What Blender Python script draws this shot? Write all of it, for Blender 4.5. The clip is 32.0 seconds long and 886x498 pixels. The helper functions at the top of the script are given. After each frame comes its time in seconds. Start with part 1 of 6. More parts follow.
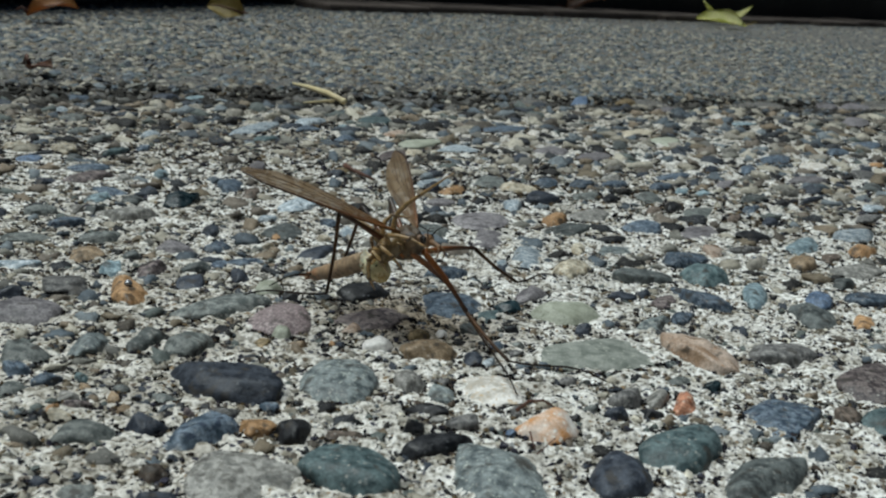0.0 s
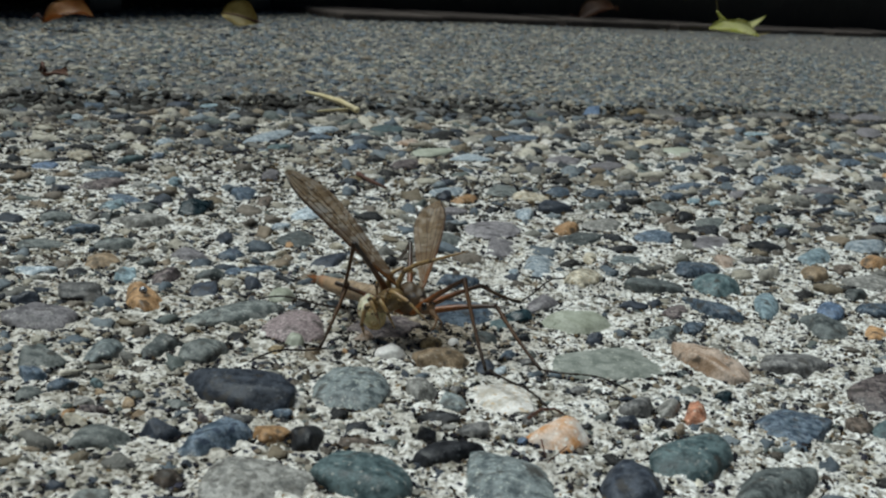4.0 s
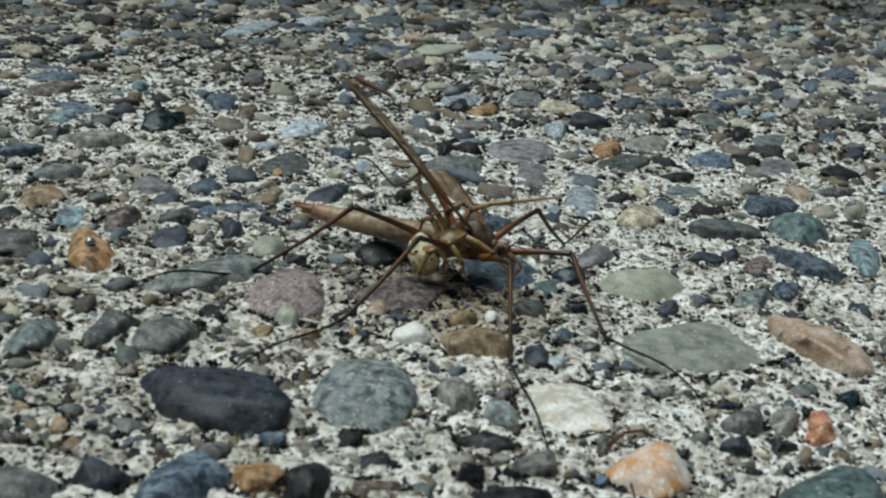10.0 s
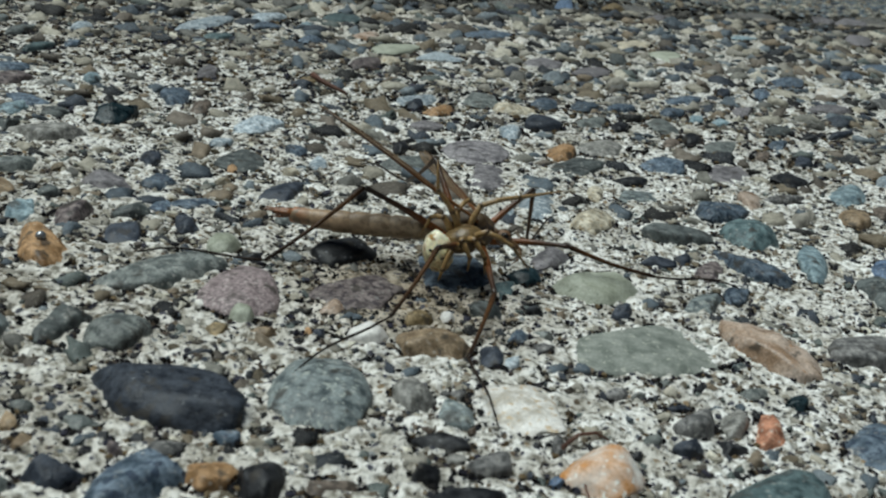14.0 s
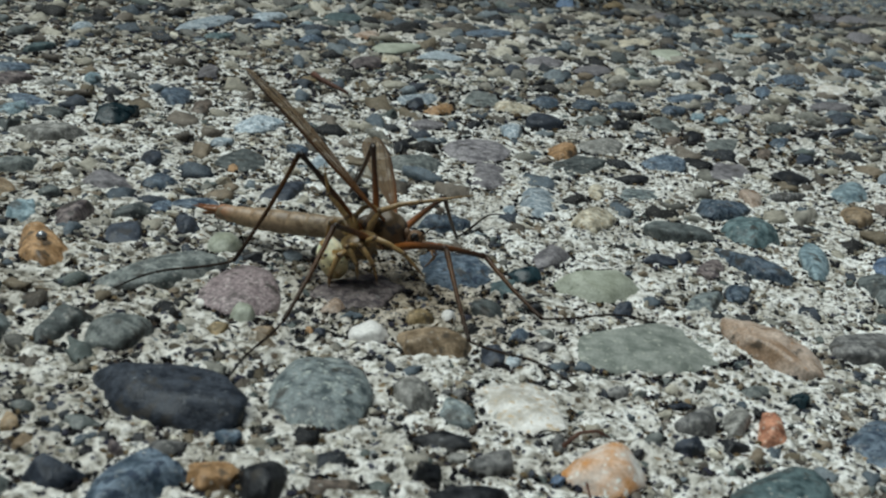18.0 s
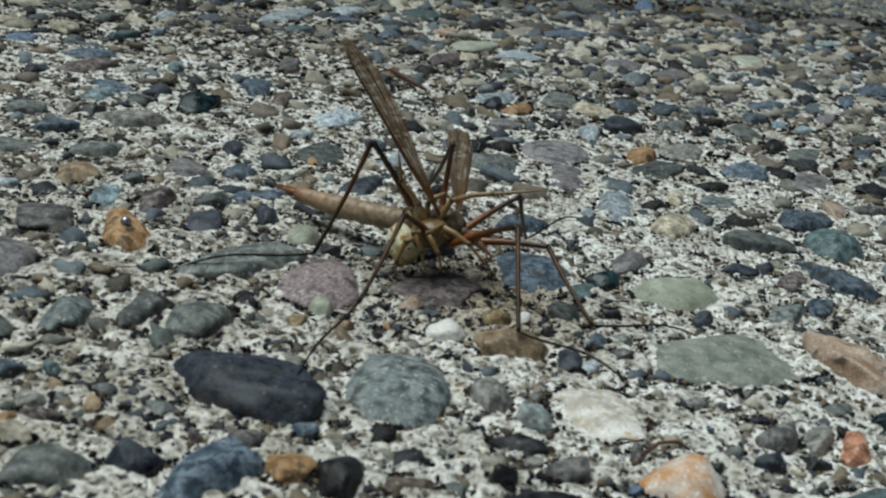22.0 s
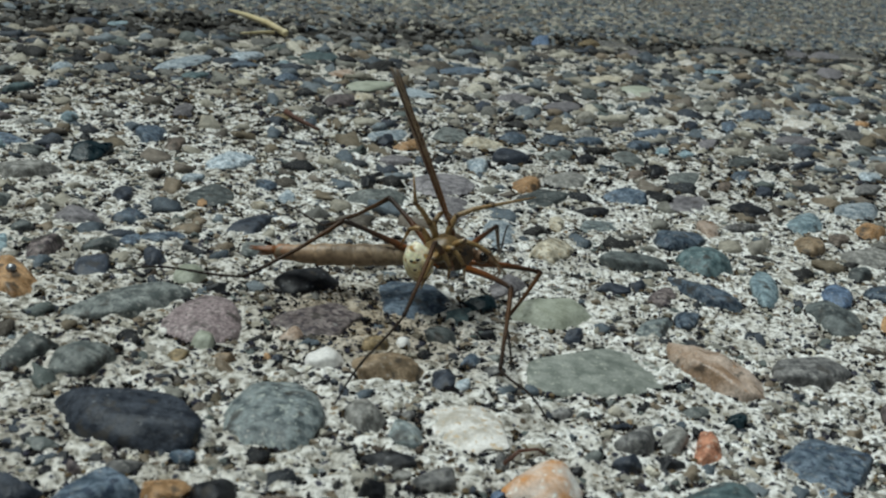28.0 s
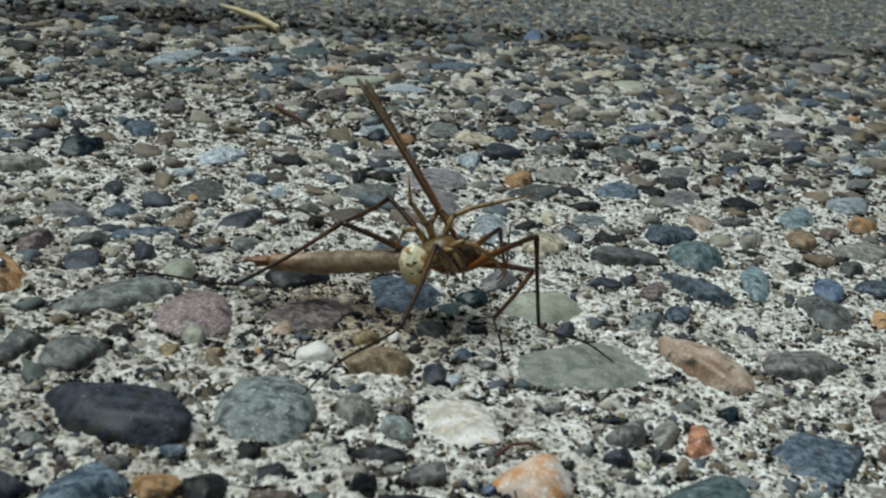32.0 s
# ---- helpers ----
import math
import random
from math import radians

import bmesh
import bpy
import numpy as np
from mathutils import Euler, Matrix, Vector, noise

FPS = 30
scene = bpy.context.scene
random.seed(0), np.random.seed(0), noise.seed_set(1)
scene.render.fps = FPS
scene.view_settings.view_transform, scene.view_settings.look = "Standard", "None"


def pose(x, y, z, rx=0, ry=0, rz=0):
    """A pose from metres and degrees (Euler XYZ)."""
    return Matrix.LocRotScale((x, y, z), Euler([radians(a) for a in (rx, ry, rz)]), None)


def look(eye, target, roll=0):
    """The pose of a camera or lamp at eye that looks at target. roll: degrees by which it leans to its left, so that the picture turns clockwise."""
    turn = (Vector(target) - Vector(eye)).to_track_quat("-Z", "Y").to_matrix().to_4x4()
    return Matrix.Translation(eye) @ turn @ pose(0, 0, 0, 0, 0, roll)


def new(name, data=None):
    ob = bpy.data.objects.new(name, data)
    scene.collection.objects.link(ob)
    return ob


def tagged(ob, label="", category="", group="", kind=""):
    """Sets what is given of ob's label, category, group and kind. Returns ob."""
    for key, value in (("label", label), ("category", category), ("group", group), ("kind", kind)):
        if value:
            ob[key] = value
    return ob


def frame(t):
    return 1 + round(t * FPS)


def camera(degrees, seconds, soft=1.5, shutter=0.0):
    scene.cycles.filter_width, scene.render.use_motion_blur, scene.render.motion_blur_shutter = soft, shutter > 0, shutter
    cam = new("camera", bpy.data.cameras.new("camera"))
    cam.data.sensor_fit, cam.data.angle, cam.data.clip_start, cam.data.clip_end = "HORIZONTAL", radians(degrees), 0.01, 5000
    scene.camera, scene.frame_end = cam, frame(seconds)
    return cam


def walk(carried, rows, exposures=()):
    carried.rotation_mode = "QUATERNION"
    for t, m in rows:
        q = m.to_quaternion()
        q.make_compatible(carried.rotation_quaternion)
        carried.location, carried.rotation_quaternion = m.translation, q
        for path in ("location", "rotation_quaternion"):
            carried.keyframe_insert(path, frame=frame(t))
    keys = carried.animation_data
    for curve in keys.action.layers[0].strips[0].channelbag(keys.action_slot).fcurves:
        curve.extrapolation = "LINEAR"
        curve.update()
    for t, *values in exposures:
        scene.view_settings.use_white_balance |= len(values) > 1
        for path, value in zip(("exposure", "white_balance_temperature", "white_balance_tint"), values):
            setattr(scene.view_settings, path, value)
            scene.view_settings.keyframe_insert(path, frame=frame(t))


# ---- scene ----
cam = camera(43.2, 32.0, soft=2.2)
cam.data.dof.use_dof = True
cam.data.dof.focus_distance = 0.16
cam.data.dof.aperture_fstop = 115
PATH = [
    (0, (0.02037, -0.12975, 0.04730), (0.01050, -0.03351, 0.02201), 5.05),
    (0.5, (0.02037, -0.12990, 0.04743), (0.01045, -0.03366, 0.02214), 5.00),
    (1, (0.02017, -0.13009, 0.04741), (0.00992, -0.03384, 0.02231), 5.30),
    (1.5, (0.01986, -0.13005, 0.04731), (0.00939, -0.03382, 0.02218), 5.67),
    (2, (0.02005, -0.13050, 0.04745), (0.00929, -0.03423, 0.02263), 5.44),
    (2.5, (0.02026, -0.13057, 0.04751), (0.00936, -0.03429, 0.02277), 5.30),
    (3, (0.02024, -0.13066, 0.04757), (0.00932, -0.03439, 0.02284), 5.23),
    (3.5, (0.02031, -0.13061, 0.04752), (0.00934, -0.03432, 0.02284), 5.19),
    (5.5, (0.02017, -0.13068, 0.04760), (0.00927, -0.03437, 0.02297), 5.24),
    (6, (0.01948, -0.12902, 0.04731), (0.00841, -0.03276, 0.02257), 5.15),
    (6.5, (0.01874, -0.12533, 0.04902), (0.00755, -0.02921, 0.02379), 5.34),
    (7, (0.01478, -0.11563, 0.05051), (0.00450, -0.01960, 0.02458), 5.37),
    (7.5, (0.01163, -0.10543, 0.05134), (0.00195, -0.00942, 0.02511), 6.19),
    (8, (0.01188, -0.10307, 0.04907), (0.00195, -0.00718, 0.02252), 5.43),
    (8.5, (0.01203, -0.10140, 0.04626), (0.00206, -0.00640, 0.01667), 4.74),
    (9, (0.01131, -0.09849, 0.04539), (0.00178, -0.00461, 0.01229), 5.10),
    (9.5, (0.01082, -0.09730, 0.04475), (0.00155, -0.00381, 0.01048), 5.87),
    (10, (0.01066, -0.09720, 0.04461), (0.00242, -0.00362, 0.01031), 6.27),
    (10.5, (0.01043, -0.09725, 0.04458), (0.00256, -0.00359, 0.01045), 6.61),
    (11, (0.01016, -0.09722, 0.04447), (0.00280, -0.00349, 0.01042), 7.16),
    (11.5, (0.01000, -0.09737, 0.04459), (0.00377, -0.00349, 0.01071), 7.51),
    (12, (0.00975, -0.09733, 0.04450), (0.00418, -0.00339, 0.01068), 7.95),
    (12.5, (0.00974, -0.09737, 0.04450), (0.00478, -0.00334, 0.01081), 8.09),
    (13, (0.00977, -0.09730, 0.04454), (0.00552, -0.00326, 0.01081), 8.21),
    (13.5, (0.00984, -0.09723, 0.04447), (0.00604, -0.00315, 0.01079), 8.22),
    (14, (0.00986, -0.09724, 0.04452), (0.00615, -0.00318, 0.01078), 8.21),
    (14.5, (0.00978, -0.09719, 0.04442), (0.00609, -0.00314, 0.01065), 8.28),
    (16.5, (0.01000, -0.09717, 0.04451), (0.00610, -0.00314, 0.01071), 7.97),
    (17, (0.01020, -0.09724, 0.04453), (0.00629, -0.00321, 0.01074), 7.76),
    (17.5, (0.01005, -0.09717, 0.04445), (0.00628, -0.00313, 0.01065), 7.96),
    (18, (0.00999, -0.09721, 0.04448), (0.00611, -0.00319, 0.01064), 7.97),
    (18.5, (0.00973, -0.09702, 0.04436), (0.00542, -0.00310, 0.01030), 8.22),
    (19, (0.00912, -0.09691, 0.04425), (0.00396, -0.00307, 0.01011), 8.79),
    (19.5, (0.00869, -0.09710, 0.04422), (0.00155, -0.00332, 0.01024), 9.00),
    (20, (0.00819, -0.09695, 0.04415), (-0.00051, -0.00347, 0.00973), 9.37),
    (20.5, (0.00804, -0.09685, 0.04405), (-0.00112, -0.00347, 0.00945), 9.43),
    (21, (0.00830, -0.09682, 0.04413), (-0.00120, -0.00349, 0.00950), 9.02),
    (21.5, (0.00839, -0.09684, 0.04416), (-0.00115, -0.00353, 0.00950), 8.96),
    (22, (0.00825, -0.09675, 0.04415), (-0.00109, -0.00346, 0.00938), 9.08),
    (22.5, (0.00811, -0.09665, 0.04403), (-0.00114, -0.00337, 0.00920), 9.33),
    (23, (0.00791, -0.09662, 0.04403), (-0.00134, -0.00337, 0.00913), 9.56),
    (23.5, (0.00802, -0.09666, 0.04401), (-0.00131, -0.00337, 0.00922), 9.41),
    (24, (0.00821, -0.09677, 0.04412), (-0.00127, -0.00349, 0.00935), 9.23),
    (24.5, (0.00824, -0.09682, 0.04412), (-0.00124, -0.00353, 0.00939), 9.17),
    (26.5, (0.00921, -0.09876, 0.04464), (0.00345, -0.00420, 0.01262), 8.69),
    (27, (0.01001, -0.09954, 0.04508), (0.00586, -0.00453, 0.01416), 7.93),
    (27.5, (0.00994, -0.10112, 0.04474), (0.00621, -0.00600, 0.01412), 7.47),
    (28, (0.01400, -0.10159, 0.04586), (0.01049, -0.00648, 0.01516), 7.66),
    (28.5, (0.01393, -0.10161, 0.04572), (0.01165, -0.00645, 0.01507), 8.15),
    (29, (0.01396, -0.10161, 0.04572), (0.01169, -0.00650, 0.01490), 8.13),
    (29.5, (0.01406, -0.10154, 0.04575), (0.01156, -0.00648, 0.01482), 8.00),
    (30, (0.01418, -0.10143, 0.04571), (0.01149, -0.00640, 0.01469), 7.81),
    (30.5, (0.01423, -0.10144, 0.04567), (0.01146, -0.00642, 0.01463), 7.67),
    (31, (0.01420, -0.10130, 0.04561), (0.01140, -0.00630, 0.01451), 7.73),
    (31.5, (0.01419, -0.10143, 0.04564), (0.01136, -0.00641, 0.01461), 7.73),
    (32, (0.01416, -0.10146, 0.04567), (0.01136, -0.00642, 0.01470), 7.73),
]
walk(cam, [(t, look(eye, target, roll)) for t, eye, target, roll in PATH], [(0.0, -0.35, 5870, 0), (6.0, -0.35, 5870, 0), (7.0, -0.36, 5980, 0), (8.0, -0.37, 5960, -5), (9.0, -0.38, 5880, -5), (10.5, -0.38, 5860, -1), (12.0, -0.38, 5820, -1), (13.0, -0.38, 5860, -2), (17.0, -0.43, 5860, -2), (20.0, -0.46, 5860, -2), (32.0, -0.43, 5880, -2)])

# ---- light: high bright overcast ----
world = bpy.data.worlds.new("sky")
scene.world = world
world.use_nodes = True
wn, wl = world.node_tree.nodes, world.node_tree.links
sky = wn.new("ShaderNodeTexSky")
sky.sky_type = "NISHITA"
sky.sun_disc = False
SUN_UP, SUN_ROUND = radians(70), radians(-88)
sky.sun_elevation, sky.sun_rotation = SUN_UP, SUN_ROUND
wl.new(sky.outputs[0], wn["Background"].inputs[0])
wn["Background"].inputs[1].default_value = 0.012
sun = new("sun", bpy.data.lights.new("sun", "SUN"))
sun.data.energy = 4.5
sun.data.angle = radians(46)
sun.data.color = (1.0, 0.96, 0.9)
sun_from = Vector((math.sin(SUN_ROUND) * math.cos(SUN_UP), math.cos(SUN_ROUND) * math.cos(SUN_UP), math.sin(SUN_UP)))
sun.matrix_world = look(sun_from * 3, (0, 0, 0))

MM = 0.001


# ---- materials ----
def material(name, rough=0.7, metal=0.0):
    m = bpy.data.materials.new(name)
    m.use_nodes = True
    b = m.node_tree.nodes["Principled BSDF"]
    b.inputs["Roughness"].default_value = rough
    b.inputs["Metallic"].default_value = metal
    return m, m.node_tree.nodes, m.node_tree.links, b


def tex(n, l, kind, scale, src=None, detail=3.0):
    t = n.new("ShaderNodeTexNoise" if kind == "noise" else "ShaderNodeTexVoronoi")
    t.inputs["Scale"].default_value = scale
    if kind == "noise":
        t.inputs["Detail"].default_value = detail
    if src:
        l.new(src, t.inputs["Vector"])
    return t


def ramp(n, l, fac, stops, hard=False):
    r = n.new("ShaderNodeValToRGB")
    if hard:
        r.color_ramp.interpolation = "CONSTANT"
    e = r.color_ramp.elements
    while len(e) < len(stops):
        e.new(0.5)
    for k, (p, c) in zip(e, stops):
        k.position = p
        k.color = (*c, 1) if len(c) == 3 else c
    l.new(fac, r.inputs[0])
    return r


def mixed(n, l, fac, a, b, how="MIX"):
    m = n.new("ShaderNodeMix")
    m.data_type, m.blend_type = "RGBA", how
    for at, v in ((0, fac), (6, a), (7, b)):
        if hasattr(v, "links"):
            l.new(v, m.inputs[at])
        elif at == 0:
            m.inputs[0].default_value = v
        else:
            m.inputs[at].default_value = (*v, 1)
    return m.outputs[2]


def bumped(n, l, b, height, far, strength=0.6, after=None):
    k = n.new("ShaderNodeBump")
    k.inputs["Strength"].default_value = strength
    k.inputs["Distance"].default_value = far
    l.new(height, k.inputs["Height"])
    if after:
        l.new(after, k.inputs["Normal"])
    l.new(k.outputs[0], b.inputs["Normal"])
    return k.outputs[0]


def stone_material(name, a, b, fleck=None, amount=0.35, blot=850, rough=0.55, plain=False):
    """A pebble: two tones in blotches, fine grain, flecks of a third mineral and a skin of cement in places."""
    m, n, l, p = material(name, rough)
    p.inputs["Specular IOR Level"].default_value = 0.3
    if not plain:
        a, b = (tuple(v * w * (0.62 if max(b) < 0.13 else 0.88) for v in c) for c, w in ((a, 0.62), (b, 1.12)))
    mean = [sum(c) / 3 for c in (a, b)]
    a, b = (tuple(0.96 * v + 0.04 * k for v in c) for c, k in zip((a, b), mean))
    a, b = (a[0], a[1], a[2] * 1.04), (b[0], b[1], b[2] * 1.04)
    at = n.new("ShaderNodeNewGeometry").outputs["Position"]
    one = n.new("ShaderNodeObjectInfo").outputs["Random"]
    warp = tex(n, l, "noise", 260, at, 2)
    moved = n.new("ShaderNodeVectorMath")
    moved.operation = "MULTIPLY_ADD"
    moved.inputs[1].default_value = (0.0005, 0.0005, 0.0005)
    l.new(warp.outputs["Color"], moved.inputs[0])
    l.new(at, moved.inputs[2])
    big = tex(n, l, "noise", blot, moved.outputs[0], 5)
    fine = tex(n, l, "noise", 3200, at, 3)
    c = ramp(n, l, big.outputs["Fac"], [(0.36, a), (0.62, b)]).outputs[0]
    if fleck:
        spots = tex(n, l, "noise", 1500, at, 6)
        c = mixed(n, l, ramp(n, l, spots.outputs["Fac"], [(0.60 - 0.22 * amount, (0, 0, 0)), (0.67 - 0.22 * amount, (1, 1, 1))]).outputs[0], c, fleck)
    grain = ramp(n, l, fine.outputs["Fac"], [(0.3, (0.5, 0.5, 0.5)), (0.7, (1.45, 1.45, 1.45))]).outputs[0]
    c = mixed(n, l, 0.35 if plain else 0.6, c, grain, "MULTIPLY")
    tone = ramp(n, l, one, [(0.0, (0.75, 0.75, 0.75)), (1.0, (1.2, 1.2, 1.2))]).outputs[0]
    c = mixed(n, l, 0.2 if plain else 1.0, c, tone, "MULTIPLY")
    if not plain:
        dust = tex(n, l, "noise", 1300, at, 8)
        c = mixed(n, l, ramp(n, l, dust.outputs["Fac"], [(0.60, (0, 0, 0)), (0.72, (0.28, 0.28, 0.28) if max(b) > 0.13 else (0.05, 0.05, 0.05))]).outputs[0], c, (0.56, 0.55, 0.51))
        dots = tex(n, l, "voronoi", 1500, at)
        part_of = n.new("ShaderNodeSeparateColor")
        l.new(dots.outputs["Color"], part_of.inputs[0])
        dot = mixed(n, l, 1.0, ramp(n, l, dots.outputs["Distance"], [(0.12, (1, 1, 1)), (0.3, (0, 0, 0))]).outputs[0], ramp(n, l, part_of.outputs[0], [(0.0, (0.55, 0.55, 0.55)), (0.22, (0, 0, 0))], True).outputs[0], "MULTIPLY")
        c = mixed(n, l, dot, c, (0.46, 0.45, 0.41) if max(b) > 0.13 else (0.2, 0.21, 0.22))
        dirt = tex(n, l, "noise", 480, moved.outputs[0], 7)
        c = mixed(n, l, ramp(n, l, dirt.outputs["Fac"], [(0.33, (0.8, 0.8, 0.8)), (0.41, (0, 0, 0))]).outputs[0], c, (0.045, 0.04, 0.034))
    l.new(c, p.inputs["Base Color"])
    gloss = ramp(n, l, big.outputs["Fac"], [(0.35, (rough - 0.14,) * 3), (0.65, (rough + 0.12,) * 3)]).outputs[0]
    l.new(gloss, p.inputs["Roughness"])
    k = bumped(n, l, p, big.outputs["Fac"], 0.00022, 0.35)
    bumped(n, l, p, fine.outputs["Fac"], 0.0001, 0.3 if plain else 0.6, k)
    return m


STONES = {
    "sl": stone_material("slate_blue_stone", (0.056, 0.068, 0.092), (0.086, 0.102, 0.1295), (0.14, 0.15, 0.17), -0.45),
    "bg": stone_material("blue_grey_stone", (0.07, 0.105, 0.140), (0.160, 0.205, 0.25), (0.04, 0.055, 0.085), 0.3),
    "gg": stone_material("green_grey_stone", (0.13, 0.15, 0.14), (0.21, 0.225, 0.205), (0.08, 0.09, 0.09), 0.2),
    "tg": stone_material("teal_grey_stone", (0.075, 0.12, 0.125), (0.13, 0.185, 0.185), (0.2, 0.22, 0.21), -0.4),
    "tl": stone_material("dark_teal_stone", (0.012, 0.032, 0.04), (0.03, 0.06, 0.07), (0.08, 0.1, 0.1), -0.45, rough=0.35),
    "gy": stone_material("grey_stone", (0.125, 0.125, 0.12), (0.22, 0.215, 0.20), (0.07, 0.07, 0.07), 0.3),
    "lg": stone_material("light_grey_stone", (0.25, 0.25, 0.225), (0.38, 0.37, 0.33), (0.16, 0.155, 0.14), 0.35),
    "pg": stone_material("purple_grey_stone", (0.17, 0.16, 0.165), (0.25, 0.235, 0.235), (0.11, 0.1, 0.11), 0.1),
    "pm": stone_material("dull_purple_stone", (0.115, 0.092, 0.088), (0.205, 0.172, 0.158), (0.05, 0.04, 0.045), 0.4),
    "pk": stone_material("pink_granite_stone", (0.27, 0.205, 0.205), (0.37, 0.30, 0.29), (0.52, 0.46, 0.44), -0.1, 2400),
    "or": stone_material("orange_tan_stone", (0.38, 0.215, 0.085), (0.50, 0.31, 0.15), (0.26, 0.14, 0.06), 0.0),
    "co": stone_material("coral_stone", (0.40, 0.16, 0.085), (0.50, 0.24, 0.14), (0.55, 0.4, 0.3), 0.1),
    "sm": stone_material("salmon_brown_stone", (0.44, 0.30, 0.19), (0.48, 0.39, 0.31), (0.36, 0.20, 0.10), -0.15, 300, 0.32),
    "tn": stone_material("tan_brown_stone", (0.31, 0.22, 0.125), (0.38, 0.285, 0.175), (0.20, 0.15, 0.095), 0.0),
    "br": stone_material("brown_stone", (0.115, 0.09, 0.07), (0.2, 0.16, 0.125), (0.06, 0.05, 0.04), 0.3),
    "ol": stone_material("ochre_stone", (0.20, 0.145, 0.06), (0.33, 0.25, 0.13), (0.12, 0.09, 0.05), 0.3),
    "cr": stone_material("cream_stone", (0.46, 0.41, 0.29), (0.60, 0.55, 0.42), (0.36, 0.29, 0.19), 0.2),
    "wh": stone_material("white_quartz_stone", (0.44, 0.405, 0.33), (0.78, 0.76, 0.70), (0.50, 0.39, 0.25), 0.15, 620, 0.5, True),
    "qz": stone_material("rusty_quartz_stone", (0.74, 0.71, 0.64), (0.50, 0.23, 0.06), (0.78, 0.75, 0.69), 0.0, 330, 0.5, True),
    "wl": stone_material("pale_blue_stone", (0.33, 0.40, 0.44), (0.52, 0.57, 0.58), (0.2, 0.25, 0.29), 0.4),
    "lb": stone_material("light_blue_stone", (0.20, 0.29, 0.32), (0.34, 0.44, 0.46), (0.14, 0.2, 0.24), 0.2),
    "sg": stone_material("smooth_grey_stone", (0.15, 0.167, 0.14), (0.275, 0.29, 0.25), (0.36, 0.37, 0.32), 0.05, 600, 0.55, True),
    "ws": stone_material("smooth_white_stone", (0.76, 0.74, 0.69), (0.70, 0.68, 0.62), None, 0.0, 300, 0.4, True),
    "bl": stone_material("blue_stone", (0.10, 0.16, 0.26), (0.18, 0.25, 0.36)),
    "gn": stone_material("pale_green_stone", (0.27, 0.285, 0.21), (0.40, 0.42, 0.33), (0.20, 0.22, 0.17), -0.2, 420, 0.5, True),
    "mt": stone_material("mottled_granite_stone", (0.12, 0.15, 0.155), (0.25, 0.285, 0.275), (0.36, 0.39, 0.36), 0.05, 900),
    "dg": stone_material("dark_grey_stone", (0.07, 0.08, 0.078), (0.125, 0.14, 0.132), (0.22, 0.23, 0.21), -0.35),
    "dk": stone_material("black_stone", (0.018, 0.02, 0.024), (0.05, 0.052, 0.056), (0.1, 0.1, 0.1), -0.45, rough=0.5),
}


def mixed_stone_material(name, pale, grime=0.0):
    """Loose mix of small stones, one tone to each."""
    m, n, l, p = material(name, 0.65)
    p.inputs["Specular IOR Level"].default_value = 0.25
    geo = n.new("ShaderNodeNewGeometry")
    at = geo.outputs["Position"]
    tones = [(0.012, 0.013, 0.016), (0.03, 0.034, 0.042), (0.045, 0.055, 0.075), (0.02, 0.02, 0.021), (0.07, 0.088, 0.112), (0.1, 0.125, 0.155), (0.13, 0.13, 0.125), (0.19, 0.19, 0.175),
             (0.11, 0.13, 0.13), (0.27, 0.26, 0.235), (0.09, 0.08, 0.07), (0.17, 0.15, 0.13), (0.30, 0.285, 0.245), (0.17, 0.20, 0.23), (0.20, 0.165, 0.125), (0.46, 0.44, 0.385), (0.36, 0.345, 0.30), (0.16, 0.135, 0.10)]
    if grime:
        tones = [tuple(grime * v for v in c) for c in tones[2:3] + tones[4:10] + tones[12:14] + tones[16:]]
    if pale:
        tones = tones[:4] + tones[7:13] + tones[14:15] + tones[16:] + [(0.62, 0.60, 0.53), (0.1, 0.085, 0.06), (0.016, 0.016, 0.022), (0.03, 0.03, 0.05), (0.06, 0.045, 0.035), (0.28, 0.26, 0.22), (0.4, 0.38, 0.33)]
    c = ramp(n, l, geo.outputs["Random Per Island"], [(k / len(tones), v) for k, v in enumerate(tones)], True).outputs[0]
    big, fine = tex(n, l, "noise", 1100, at, 4), tex(n, l, "noise", 3500, at, 2)
    c = mixed(n, l, 0.7, c, ramp(n, l, big.outputs["Fac"], [(0.3, (0.55, 0.55, 0.55)), (0.7, (1.45, 1.45, 1.45))]).outputs[0], "MULTIPLY")
    c = mixed(n, l, 1.0, c, (0.98, 0.96, 0.91), "MULTIPLY")
    c = mixed(n, l, ramp(n, l, fine.outputs["Fac"], [(0.6, (0, 0, 0)), (0.75, (0.4, 0.4, 0.4))]).outputs[0], c, (0.44, 0.42, 0.37))
    l.new(c, p.inputs["Base Color"])
    bumped(n, l, p, fine.outputs["Fac"], 0.0002, 0.6)
    return m


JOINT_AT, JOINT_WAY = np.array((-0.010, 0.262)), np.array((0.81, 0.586))


